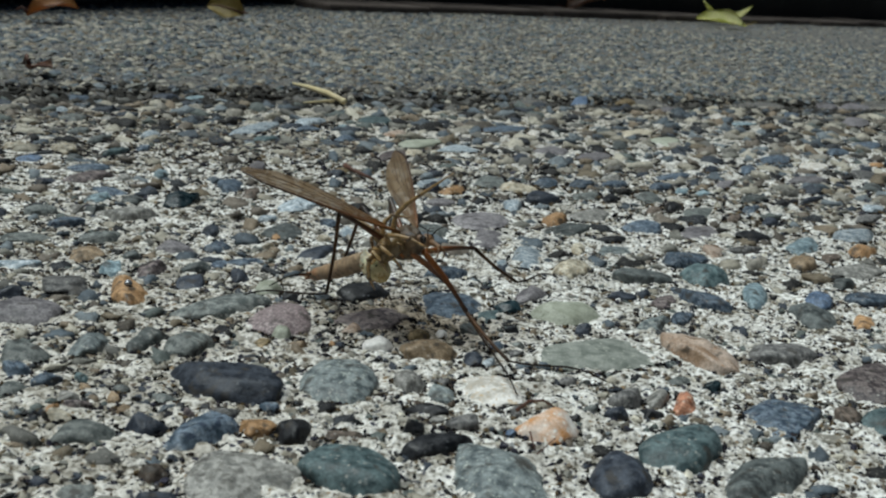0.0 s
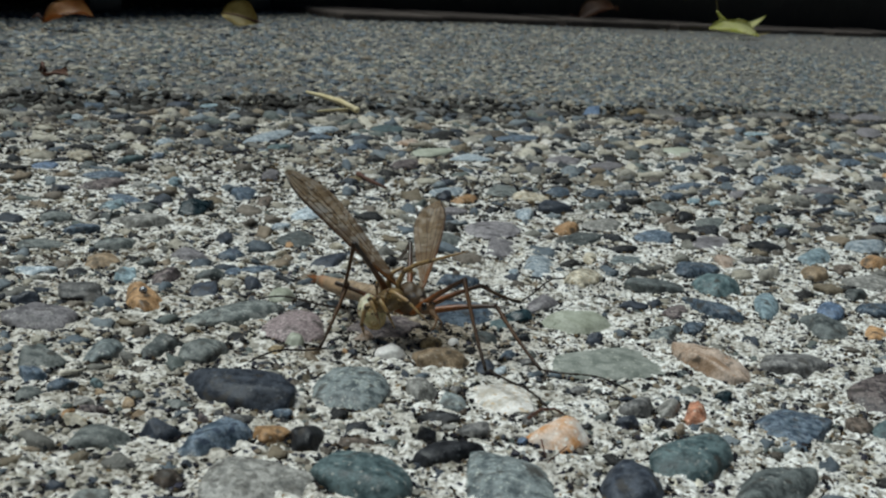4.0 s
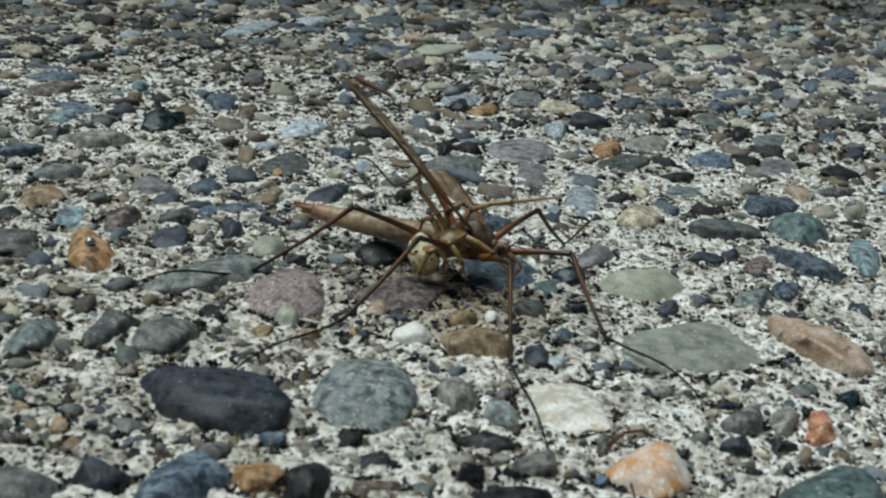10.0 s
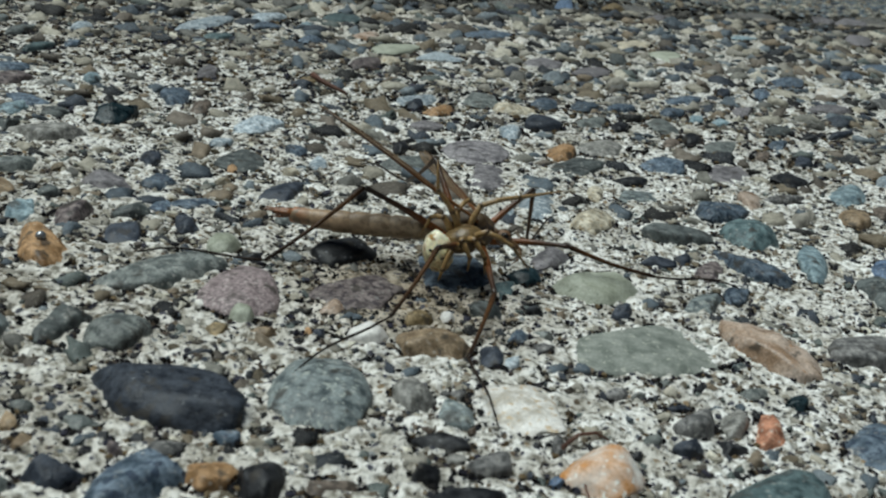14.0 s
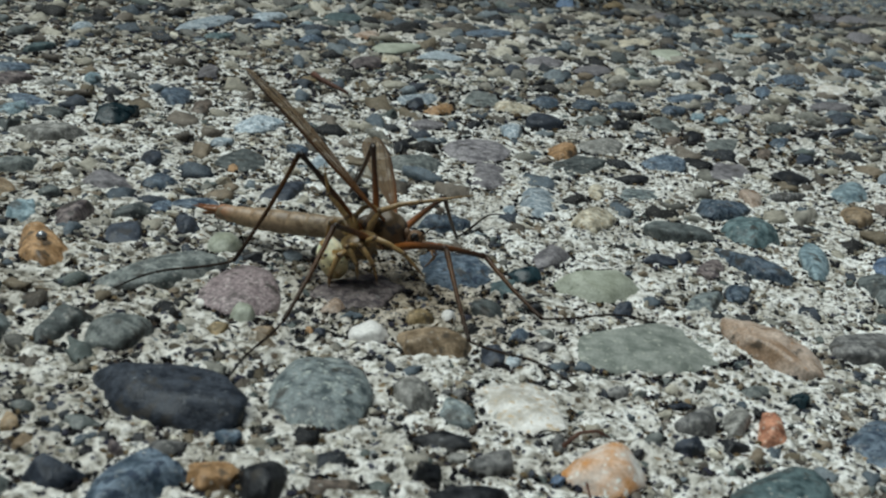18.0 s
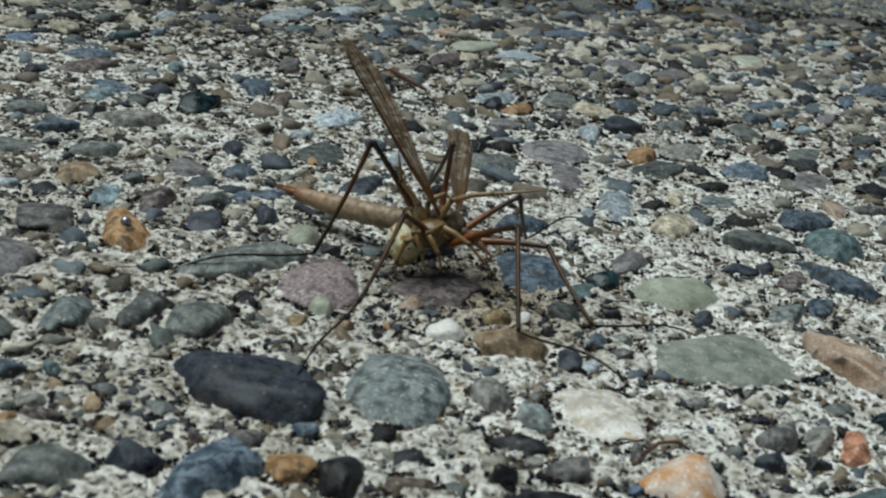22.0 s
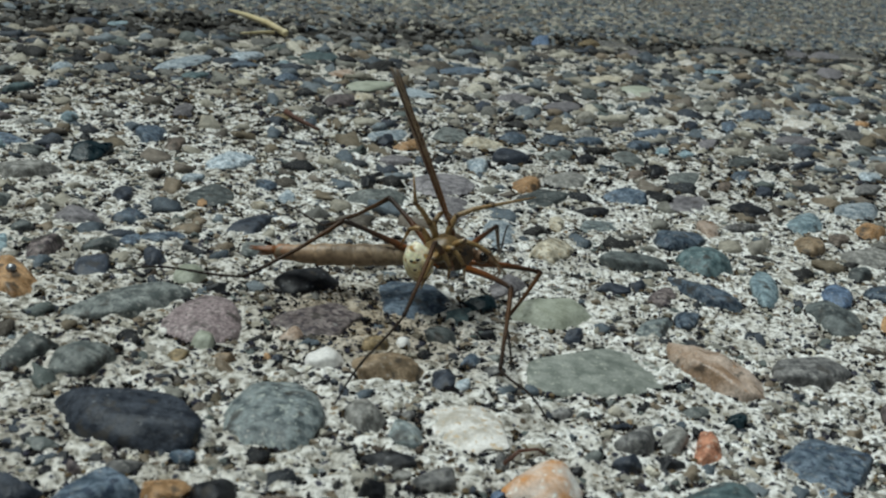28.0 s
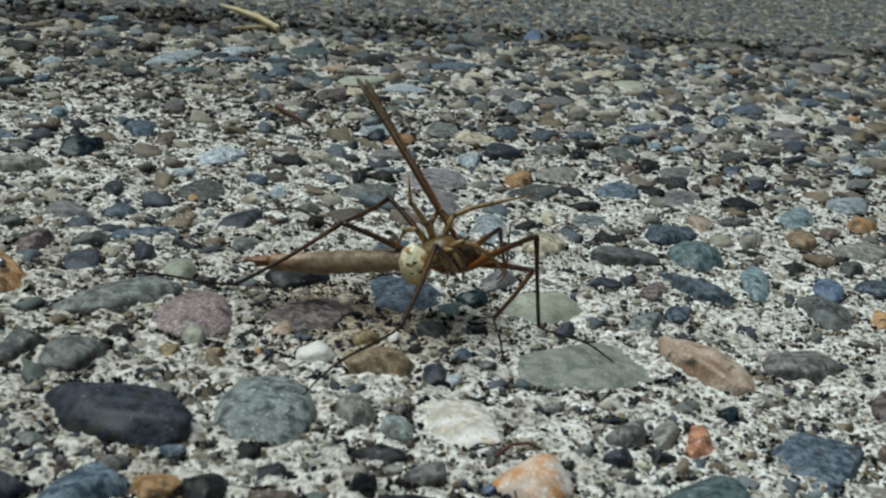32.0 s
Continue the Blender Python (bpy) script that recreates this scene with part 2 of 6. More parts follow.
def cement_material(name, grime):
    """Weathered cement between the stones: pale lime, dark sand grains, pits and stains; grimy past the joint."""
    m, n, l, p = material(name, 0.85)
    at = n.new("ShaderNodeNewGeometry").outputs["Position"]
    big, mid = tex(n, l, "noise", 160, at, 5), tex(n, l, "noise", 1100, at, 5)
    c = ramp(n, l, mid.outputs["Fac"], [(p, c) for p, c in ((0.30, (0.13, 0.115, 0.09)), (0.40, (0.40, 0.385, 0.34)), (0.49, (0.68, 0.67, 0.63)), (0.58, (0.90, 0.895, 0.865)))]).outputs[0]
    c = mixed(n, l, 0.5, c, ramp(n, l, big.outputs["Fac"], [(0.37, (0.42, 0.38, 0.31)), (0.58, (1.1, 1.1, 1.1))]).outputs[0], "MULTIPLY")
    uneven = tex(n, l, "noise", 30, at, 5).outputs["Fac"]

    def reach(place, way, soft):
        """Distance of the point from a place, along a way or all round, made uneven."""
        d = n.new("ShaderNodeVectorMath")
        d.operation = "SUBTRACT"
        d.inputs[1].default_value = place
        l.new(at, d.inputs[0])
        e = n.new("ShaderNodeVectorMath")
        e.operation = "DOT_PRODUCT" if way else "LENGTH"
        l.new(d.outputs[0], e.inputs[0])
        if way:
            e.inputs[1].default_value = way
        f = n.new("ShaderNodeMath")
        f.operation = "MULTIPLY_ADD"
        l.new(uneven, f.inputs[0])
        f.inputs[1].default_value = soft
        l.new(e.outputs["Value"], f.inputs[2])
        return f.outputs[0]

    stain = ramp(n, l, reach((-0.055, -0.035, 0), None, 0.06), [(0.075, (0.86, 0.84, 0.81)), (0.125, (1, 1, 1))]).outputs[0]
    c = mixed(n, l, 1.0, c, stain, "MULTIPLY")
    # browner disc about (2, 11) mm, uneven at its edge
    browned = ramp(n, l, reach((0.002, 0.011, 0), None, 0.024), [(0.014, (0.60, 0.52, 0.42)), (0.027, (1, 1, 1))]).outputs[0]
    c = mixed(n, l, 1.0, c, browned, "MULTIPLY")
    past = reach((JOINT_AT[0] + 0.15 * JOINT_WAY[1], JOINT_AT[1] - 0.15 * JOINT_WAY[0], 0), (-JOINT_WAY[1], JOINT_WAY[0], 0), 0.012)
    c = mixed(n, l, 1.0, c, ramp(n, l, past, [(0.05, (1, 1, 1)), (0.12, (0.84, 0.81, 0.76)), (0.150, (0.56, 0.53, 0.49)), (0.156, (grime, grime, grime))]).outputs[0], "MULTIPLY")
    for size, share, tone in ((1100, 0.24, 1.0), (2100, 0.3, 0.8)):
        v = tex(n, l, "voronoi", size, at)
        v.inputs["Randomness"].default_value = 1.0
        sep = n.new("ShaderNodeSeparateColor")
        l.new(v.outputs["Color"], sep.inputs[0])
        near = ramp(n, l, v.outputs["Distance"], [(0.32, (1, 1, 1)), (0.42, (0, 0, 0))]).outputs[0]
        pick = ramp(n, l, sep.outputs[0], [(0.0, (1, 1, 1)), (share, (0, 0, 0))], True).outputs[0]
        mask = mixed(n, l, 1.0, near, pick, "MULTIPLY")
        grain = ramp(n, l, sep.outputs[1], [(0.0, (0.025, 0.026, 0.04)), (0.35, (0.06, 0.06, 0.08)), (0.6, (0.12, 0.09, 0.06)), (0.8, (0.26, 0.19, 0.11)), (0.92, (0.25, 0.26, 0.26))], True).outputs[0]
        c = mixed(n, l, mask, c, grain)
    pits = tex(n, l, "noise", 1700, at, 4)
    c = mixed(n, l, ramp(n, l, pits.outputs["Fac"], [(0.33, (0.9, 0.9, 0.9)), (0.39, (0, 0, 0))]).outputs[0], c, (0.03, 0.026, 0.022))
    l.new(c, p.inputs["Base Color"])
    k = bumped(n, l, p, mid.outputs["Fac"], 0.0012, 0.7)
    bumped(n, l, p, pits.outputs["Fac"], 0.0005, 0.9, k)
    return m


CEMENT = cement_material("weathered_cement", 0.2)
MIXED = mixed_stone_material("mixed_small_stones", False)
GRIMY = mixed_stone_material("grimy_small_stones", False, 1.0)
GRIT = mixed_stone_material("sand_grit", True)
DIRT, dirt_n, dirt_l, dirt_b = material("joint_dirt", 0.9)
dirt_pick = dirt_n.new("ShaderNodeNewGeometry").outputs["Random Per Island"]
dirt_l.new(ramp(dirt_n, dirt_l, dirt_pick, [(0.0, (0.010, 0.009, 0.007)), (0.6, (0.03, 0.027, 0.022)), (0.85, (0.07, 0.066, 0.058)), (1.0, (0.18, 0.17, 0.15))]).outputs[0], dirt_b.inputs["Base Color"])


# for loose soil, and for the dark crumbs that imitate shade round pebbles
SOIL_SHADE = material("black_soil", 0.9)[0]
SOIL_SHADE.node_tree.nodes["Principled BSDF"].inputs["Specular IOR Level"].default_value = 0.1
soil_n, soil_l = SOIL_SHADE.node_tree.nodes, SOIL_SHADE.node_tree.links
soil_pick = soil_n.new("ShaderNodeNewGeometry").outputs["Random Per Island"]
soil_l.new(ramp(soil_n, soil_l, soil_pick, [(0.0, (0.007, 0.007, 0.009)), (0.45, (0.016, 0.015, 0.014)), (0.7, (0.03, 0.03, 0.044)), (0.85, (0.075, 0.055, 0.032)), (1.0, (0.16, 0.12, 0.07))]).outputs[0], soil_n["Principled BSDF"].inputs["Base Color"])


# ---- the ground: one sheet of exposed-aggregate concrete with a joint across it ----


def ground_height(x, y):
    """Height of the cement: rough, with a worn joint that runs slantwise."""
    off = -(x - JOINT_AT[0]) * JOINT_WAY[1] + (y - JOINT_AT[1]) * JOINT_WAY[0]
    z = -0.004 * np.exp(-((off / 0.010) ** 4)) - 0.0008 * np.exp(-((off / 0.02) ** 2))
    return z


def spread(lo, hi, step, reach):
    inner = np.arange(lo, hi + step / 2, step)
    grow = step * np.cumsum(1.16 ** np.arange(1, 90))
    grow = grow[grow < reach]
    return np.concatenate([lo - grow[::-1], inner, hi + grow])


def mesh_from(name, verts, faces, mat, smooth=False):
    me = bpy.data.meshes.new(name)
    me.from_pydata(verts, [], faces)
    me.materials.append(mat)
    if smooth:
        me.shade_smooth()
    me.update()
    return me


def make_ground():
    xs, ys = spread(-0.06, 0.08, 0.00045, 60), spread(-0.045, 0.085, 0.00045, 60)
    gx, gy = np.meshgrid(xs, ys)
    z = ground_height(gx, gy)
    wob = np.array([noise.fractal(Vector((a * 480, b * 480, 3)), 0.75, 2.1, 4) if abs(a) < 0.4 and abs(b) < 0.5 else 0.0 for a, b in zip(gx.ravel(), gy.ravel())])
    wob = wob.reshape(gx.shape)
    z = z + 0.00066 * wob - 0.0006 * np.clip(wob - 0.45, 0, 1)
    rows, cols = gx.shape
    verts = np.stack([gx, gy, z], -1).reshape(-1, 3)
    k = np.arange(rows * cols).reshape(rows, cols)
    faces = np.stack([k[:-1, :-1], k[:-1, 1:], k[1:, 1:], k[1:, :-1]], -1).reshape(-1, 4)
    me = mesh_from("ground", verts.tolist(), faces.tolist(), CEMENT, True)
    ob = new("ground", me)
    return tagged(ob, "weathered exposed-aggregate concrete paving with pale cement and mixed pebbles", "paving", kind="structure")


ground = make_ground()


# ---- helpers for the things ----
def part(name, bm, mat, parent, label="", smooth=True):
    """Links a bmesh as one mesh under a thing or a part; closes the bmesh."""
    me = bpy.data.meshes.new(name)
    bm.to_mesh(me)
    bm.free()
    if smooth:
        me.shade_smooth()
    me.materials.append(mat)
    ob = new(name, me)
    ob.parent = parent
    return tagged(ob, label)


def thing(name, m, label, category, group=""):
    ob = new(name)
    ob.empty_display_size = 0.002
    ob.matrix_basis = m
    return tagged(ob, label, category, group)


def tube(points, radii, sides=8, bm=None):
    """A bent, tapered tube through the points (metres), closed at both ends."""
    bm = bm or bmesh.new()
    pts = [Vector(p) for p in points]
    rings, side = [], None
    for k, p in enumerate(pts):
        way = (pts[min(k + 1, len(pts) - 1)] - pts[max(k - 1, 0)]).normalized()
        side = (side - way * side.dot(way)) if side else way.orthogonal()
        side.normalize()
        up = way.cross(side)
        rings.append([bm.verts.new(p + radii[k] * (math.cos(a) * side + math.sin(a) * up)) for a in (6.28318 * j / sides for j in range(sides))])
    for a, b in zip(rings, rings[1:]):
        for j in range(sides):
            bm.faces.new((a[j], a[(j + 1) % sides], b[(j + 1) % sides], b[j]))
    bm.faces.new(rings[0][::-1])
    bm.faces.new(rings[-1])
    return bm


def blob(size, at=(0, 0, 0), level=3, rough=0.0, seed=0.0, turn=None):
    """An ellipsoid with a slightly uneven skin (metres)."""
    bm = bmesh.new()
    bmesh.ops.create_icosphere(bm, subdivisions=level, radius=1.0)
    for v in bm.verts:
        d = v.co.copy()
        s = 1 + rough * noise.noise(d * 2.2 + Vector((seed, seed, 0)))
        v.co = Vector((d.x * size[0], d.y * size[1], d.z * size[2])) * s
        if turn:
            v.co = turn @ v.co
        v.co += Vector(at)
    return bm


def skin_material(name, stops, rough=0.45, axis=0, reach=(0, 1), grain=2500, blotch=None, through_light=0.0):
    """Insect skin: a run of tones along one axis of the part (mm), with fine grain and blotches."""
    m, n, l, p = material(name, rough)
    at = n.new("ShaderNodeTexCoord").outputs["Object"]
    sep = n.new("ShaderNodeSeparateXYZ")
    l.new(at, sep.inputs[0])
    r = n.new("ShaderNodeMapRange")
    r.inputs["From Min"].default_value, r.inputs["From Max"].default_value = reach[0] * MM, reach[1] * MM
    l.new(sep.outputs[axis], r.inputs["Value"])
    c = ramp(n, l, r.outputs[0], stops).outputs[0]
    fine = tex(n, l, "noise", grain, at, 4)
    c = mixed(n, l, 0.7, c, ramp(n, l, fine.outputs["Fac"], [(0.3, (0.55, 0.55, 0.55)), (0.7, (1.4, 1.4, 1.4))]).outputs[0], "MULTIPLY")
    if blotch:
        spots = tex(n, l, "noise", 900, at, 3)
        c = mixed(n, l, ramp(n, l, spots.outputs["Fac"], [(0.53, (0, 0, 0)), (0.60, (1, 1, 1))]).outputs[0], c, blotch)
    l.new(c, p.inputs["Base Color"])
    if through_light:
        p.inputs["Subsurface Weight"].default_value = through_light
        p.inputs["Subsurface Radius"].default_value = (0.0008, 0.0005, 0.0003)
        p.inputs["Subsurface Scale"].default_value = 0.6
    bumped(n, l, p, fine.outputs["Fac"], 0.00008, 0.6)
    return m


def wing_material():
    """Smoky membrane: streaked along its length, part lets light through, part is clear."""
    m, n, l, p = material("wing_membrane", 0.28)
    at = n.new("ShaderNodeTexCoord").outputs["Object"]
    lie = n.new("ShaderNodeMapping")
    lie.inputs["Scale"].default_value = (0.12, 1.0, 0.12)
    l.new(at, lie.inputs[0])
    streak, spots = tex(n, l, "noise", 900, lie.outputs[0], 4), tex(n, l, "noise", 260, at, 4)
    tone = ramp(n, l, streak.outputs["Fac"], [(0.34, (0.31, 0.215, 0.125)), (0.5, (0.40, 0.30, 0.19)), (0.66, (0.48, 0.38, 0.255))]).outputs[0]
    tone = mixed(n, l, 0.5, tone, ramp(n, l, spots.outputs["Fac"], [(0.35, (0.85, 0.85, 0.85)), (0.65, (1.12, 1.10, 1.08))]).outputs[0], "MULTIPLY")
    l.new(tone, p.inputs["Base Color"])
    bumped(n, l, p, streak.outputs["Fac"], 0.00012, 0.4)
    glow, clear = n.new("ShaderNodeBsdfTranslucent"), n.new("ShaderNodeBsdfTransparent")
    l.new(tone, glow.inputs[0])
    one, two = n.new("ShaderNodeMixShader"), n.new("ShaderNodeMixShader")
    one.inputs[0].default_value, two.inputs[0].default_value = 0.5, 0.78
    l.new(p.outputs[0], one.inputs[1])
    l.new(glow.outputs[0], one.inputs[2])
    l.new(clear.outputs[0], two.inputs[1])
    l.new(one.outputs[0], two.inputs[2])
    l.new(two.outputs[0], n["Material Output"].inputs[0])
    return m


def leaf_material(name, a, b, vein):
    m, n, l, p = material(name, 0.5)
    at = n.new("ShaderNodeTexCoord").outputs["Object"]
    spots, fine = tex(n, l, "noise", 90, at, 4), tex(n, l, "noise", 600, at, 3)
    c = ramp(n, l, spots.outputs["Fac"], [(0.35, a), (0.65, b)]).outputs[0]
    c = mixed(n, l, ramp(n, l, fine.outputs["Fac"], [(0.55, (0, 0, 0)), (0.7, (0.6, 0.6, 0.6))]).outputs[0], c, vein)
    l.new(c, p.inputs["Base Color"])
    bumped(n, l, p, fine.outputs["Fac"], 0.0006, 0.5)
    return m


def plain_material(name, a, b, rough, scale, bump):
    m, n, l, p = material(name, rough)
    at = n.new("ShaderNodeTexCoord").outputs["Object"]
    big, fine = tex(n, l, "noise", scale, at, 5), tex(n, l, "noise", scale * 9, at, 3)
    c = ramp(n, l, big.outputs["Fac"], [(0.3, a), (0.7, b)]).outputs[0]
    c = mixed(n, l, 0.5, c, ramp(n, l, fine.outputs["Fac"], [(0.3, (0.6, 0.6, 0.6)), (0.7, (1.3, 1.3, 1.3))]).outputs[0], "MULTIPLY")
    l.new(c, p.inputs["Base Color"])
    bumped(n, l, p, fine.outputs["Fac"], bump, 0.6)
    return m


ABDOMEN = skin_material("abdomen_skin", [(0.0, (0.24, 0.075, 0.025)), (0.07, (0.32, 0.13, 0.055)), (0.18, (0.33, 0.225, 0.135)), (0.8, (0.30, 0.23, 0.15)), (1.0, (0.24, 0.18, 0.115))], 0.45, 0, (-21.3, -1.8), 1500, (0.20, 0.14, 0.085))
OVIPOSITOR = skin_material("ovipositor_skin", [(0.0, (0.17, 0.06, 0.022)), (1.0, (0.20, 0.085, 0.032))], 0.3, 0, (-24, -20))
THORAX = skin_material("thorax_skin", [(0.0, (0.13, 0.08, 0.036)), (0.5, (0.085, 0.058, 0.032)), (1.0, (0.13, 0.08, 0.036))], 0.5, 1, (-1.7, 1.7), 900, (0.035, 0.026, 0.022))
HEAD = skin_material("head_skin", [(0.0, (0.16, 0.10, 0.06)), (1.0, (0.20, 0.11, 0.05))], 0.5, 0, (2, 5))
FEMUR = skin_material("femur_skin", [(0.0, (0.29, 0.10, 0.02)), (0.4, (0.16, 0.055, 0.013)), (0.7, (0.055, 0.024, 0.010)), (1.0, (0.02, 0.012, 0.008))], 0.35, 0, (0, 10))
TIBIA = skin_material("tibia_skin", [(0.0, (0.022, 0.012, 0.007)), (0.2, (0.085, 0.04, 0.015)), (0.6, (0.05, 0.025, 0.011)), (1.0, (0.02, 0.012, 0.008))], 0.4, 0, (0, 12))
TARSUS = skin_material("tarsus_skin", [(0.0, (0.026, 0.016, 0.010)), (1.0, (0.014, 0.010, 0.008))], 0.45, 0, (0, 12))
for lower in (TIBIA, TARSUS):
    lower.node_tree.nodes["Principled BSDF"].inputs["Specular IOR Level"].default_value = 0.2
VEIN = skin_material("wing_vein", [(0.0, (0.17, 0.07, 0.018)), (0.45, (0.085, 0.036, 0.012)), (1.0, (0.035, 0.020, 0.012))], 0.4, 0, (0, 20))
EYE = plain_material("insect_eye", (0.010, 0.008, 0.007), (0.02, 0.016, 0.014), 0.2, 900, 0.0001)
WING = wing_material()
SPIDER_BACK = skin_material("spider_abdomen_skin", [(0.0, (0.50, 0.38, 0.17)), (0.35, (0.70, 0.60, 0.34)), (0.6, (0.86, 0.79, 0.50)), (1.0, (0.92, 0.87, 0.66))], 0.25, 2, (-2.2, 2.2), 1400, (0.38, 0.24, 0.085), 0.25)
SPIDER_SPOT = skin_material("spider_spot_skin", [(0.0, (0.012, 0.010, 0.008)), (1.0, (0.03, 0.022, 0.015))], 0.4, 0, (0, 2))
SPIDER_HEAD = skin_material("spider_head_skin", [(0.0, (0.20, 0.135, 0.055)), (1.0, (0.15, 0.10, 0.042))], 0.35, 0, (0, 3), 2500, (0.07, 0.045, 0.02), 0.1)
SPIDER_LEG = skin_material("spider_leg_skin", [(0.0, (0.29, 0.19, 0.075)), (1.0, (0.25, 0.165, 0.07))], 0.35, 0, (0, 8), 2500, None, 0.2)
SPIDER_BAND = skin_material("spider_leg_band", [(0.0, (0.10, 0.06, 0.025)), (1.0, (0.10, 0.06, 0.025))], 0.35)


# ---- the crane fly ----
LEGS = {
    "hind_right": ((-1.3, -1.0, -1.4), 12.0, 13.2, 13.2),
    "middle_right": ((0.2, -1.1, -1.6), 9.8, 11.9, 14.0),
    "front_right": ((1.4, -0.9, -1.5), 9.6, 12.6, 13.2),
    "front_left": ((1.6, 0.9, -1.5), 9.4, 11.2, 11.5),
    "middle_left": ((0.4, 1.1, -1.5), 9.8, 10.7, 11.0),
    "hind_left": ((-1.2, 1.0, -1.3), 10.0, 12.0, 13.0),
}
WING_ROOT = {"right": (0.6, -1.3, 1.5), "left": (0.6, 1.3, 1.5)}
WING_LONG = 20.9


def mm(points):
    return [Vector(p) * MM for p in points]


def femur_bm(long):
    fat = [0.26, 0.40, 0.42, 0.38, 0.32, 0.28, 0.28, 0.34, 0.25]
    at = [0, 0.08, 0.25, 0.45, 0.65, 0.82, 0.92, 0.97, 1.0]
    return tube(mm((long * a, 0, 0.25 * math.sin(a * 3.14)) for a in at), [f * MM for f in fat], 10)


def tibia_bm(long):
    at = [0, 0.03, 0.2, 0.5, 0.8, 0.96, 1.0]
    fat = [0.27, 0.31, 0.26, 0.23, 0.21, 0.23, 0.19]
    return tube(mm((long * a, 0, -0.3 * math.sin(a * 3.14)) for a in at), [f * MM for f in fat], 8)


def tarsus_bm(long):
    """Five joints and a pair of claws; the foot droops a little and curls up at its end."""
    bm = bmesh.new()
    cuts = [0, 0.44, 0.66, 0.81, 0.91, 1.0]
    sag = lambda a: 0.55 * math.sin(a * 3.14) - 0.25 * math.sin(a * 6.28)
    for k, (a, b) in enumerate(zip(cuts, cuts[1:])):
        run = [a + (b - a) * j / 4 for j in range(5)]
        r = 0.14 - 0.012 * k
        tube(mm((long * x, 0, sag(x)) for x in run), [r * MM * f for f in (0.85, 0.95, 0.95, 1.0, 1.15)], 6, bm)
    for s in (-1, 1):
        tube(mm([(long, 0, 0), (long + 0.25, 0.12 * s, -0.03), (long + 0.4, 0.14 * s, -0.14)]), [0.06 * MM, 0.045 * MM, 0.01 * MM], 5, bm)
    return bm


def wing_edge(a):
    """Front and hind edge of the wing (share of its length -> mm off the axis)."""
    front = 0.35 + 1.25 * math.sin(min(1.0, a * 1.15) * 1.75) * (1 - max(0, (a - 0.8) / 0.2) ** 2.2)
    hind = -(0.25 + 3.5 * max(0.0, (a - 0.08) / 0.92) ** 0.85 * (1 - max(0, (a - 0.55) / 0.45) ** 2.4)) if a > 0.08 else -0.25
    return front * (1 if a < 1 else 0), hind * (1 if a < 1 else 0)


def wing_lift(a, y):
    """Gentle folds of the membrane."""
    return 0.09 * math.sin(y * 3.1 + a * 4) + 0.25 * math.sin(a * 3.14) - 0.05 * y * y * 0.4


def membrane_bm():
    bm = bmesh.new()
    rows = []
    n, w = 96, 20
    for i in range(n + 1):
        a = i / n
        f, h = wing_edge(min(a, 0.995))
        rows.append([bm.verts.new(Vector((WING_LONG * a, h + (f - h) * j / w, wing_lift(a, h + (f - h) * j / w))) * MM) for j in range(w + 1)])
    for p, q in zip(rows, rows[1:]):
        for j in range(w):
            bm.faces.new((p[j], q[j], q[j + 1], p[j + 1]))
    bmesh.ops.solidify(bm, geom=bm.faces[:], thickness=0.02 * MM)
    return bm


def veins_bm():
    bm = bmesh.new()

    def vein(share, a0, a1, fat, to=None):
        pts = []
        for k in range(15):
            a = a0 + (a1 - a0) * k / 14
            f, h = wing_edge(min(a, 0.99))
            s = share + ((to if to is not None else share) - share) * (k / 14) ** 1.4
            y = h + (f - h) * s
            pts.append((WING_LONG * a, y, wing_lift(a, y) + 0.01))
        tube(mm(pts), [0.85 * fat * MM * (1 - 0.45 * k / 14) for k in range(15)], 5, bm)

    vein(0.985, 0.0, 0.985, 0.24)
    vein(0.93, 0.0, 0.7, 0.12, 0.98)
    vein(0.9, 0.02, 0.62, 0.085, 0.97)
    vein(0.82, 0.03, 0.8, 0.085, 0.93)
    vein(0.72, 0.05, 0.97, 0.07, 0.8)
    vein(0.6, 0.55, 0.99, 0.045, 0.62)
    vein(0.55, 0.06, 0.97, 0.07, 0.42)
    vein(0.45, 0.62, 0.95, 0.045, 0.2)
    vein(0.36, 0.08, 0.78, 0.06, 0.08)
    vein(0.2, 0.10, 0.52, 0.05, 0.03)
    vein(0.005, 0.10, 0.95, 0.035)
    for a, s0, s1 in ((0.56, 0.62, 0.78), (0.62, 0.44, 0.62), (0.55, 0.3, 0.5), (0.68, 0.35, 0.6), (0.74, 0.62, 0.74), (0.8, 0.3, 0.5), (0.78, 0.8, 0.97), (0.36, 0.06, 0.3)):
        f, h = wing_edge(a)
        pts = [(WING_LONG * (a + 0.02 * k / 3), h + (f - h) * (s0 + (s1 - s0) * k / 3), 0) for k in range(4)]
        tube(mm((x, y, wing_lift(x / WING_LONG, y) + 0.01) for x, y, _ in pts), [0.04 * MM] * 4, 5, bm)
    return bm


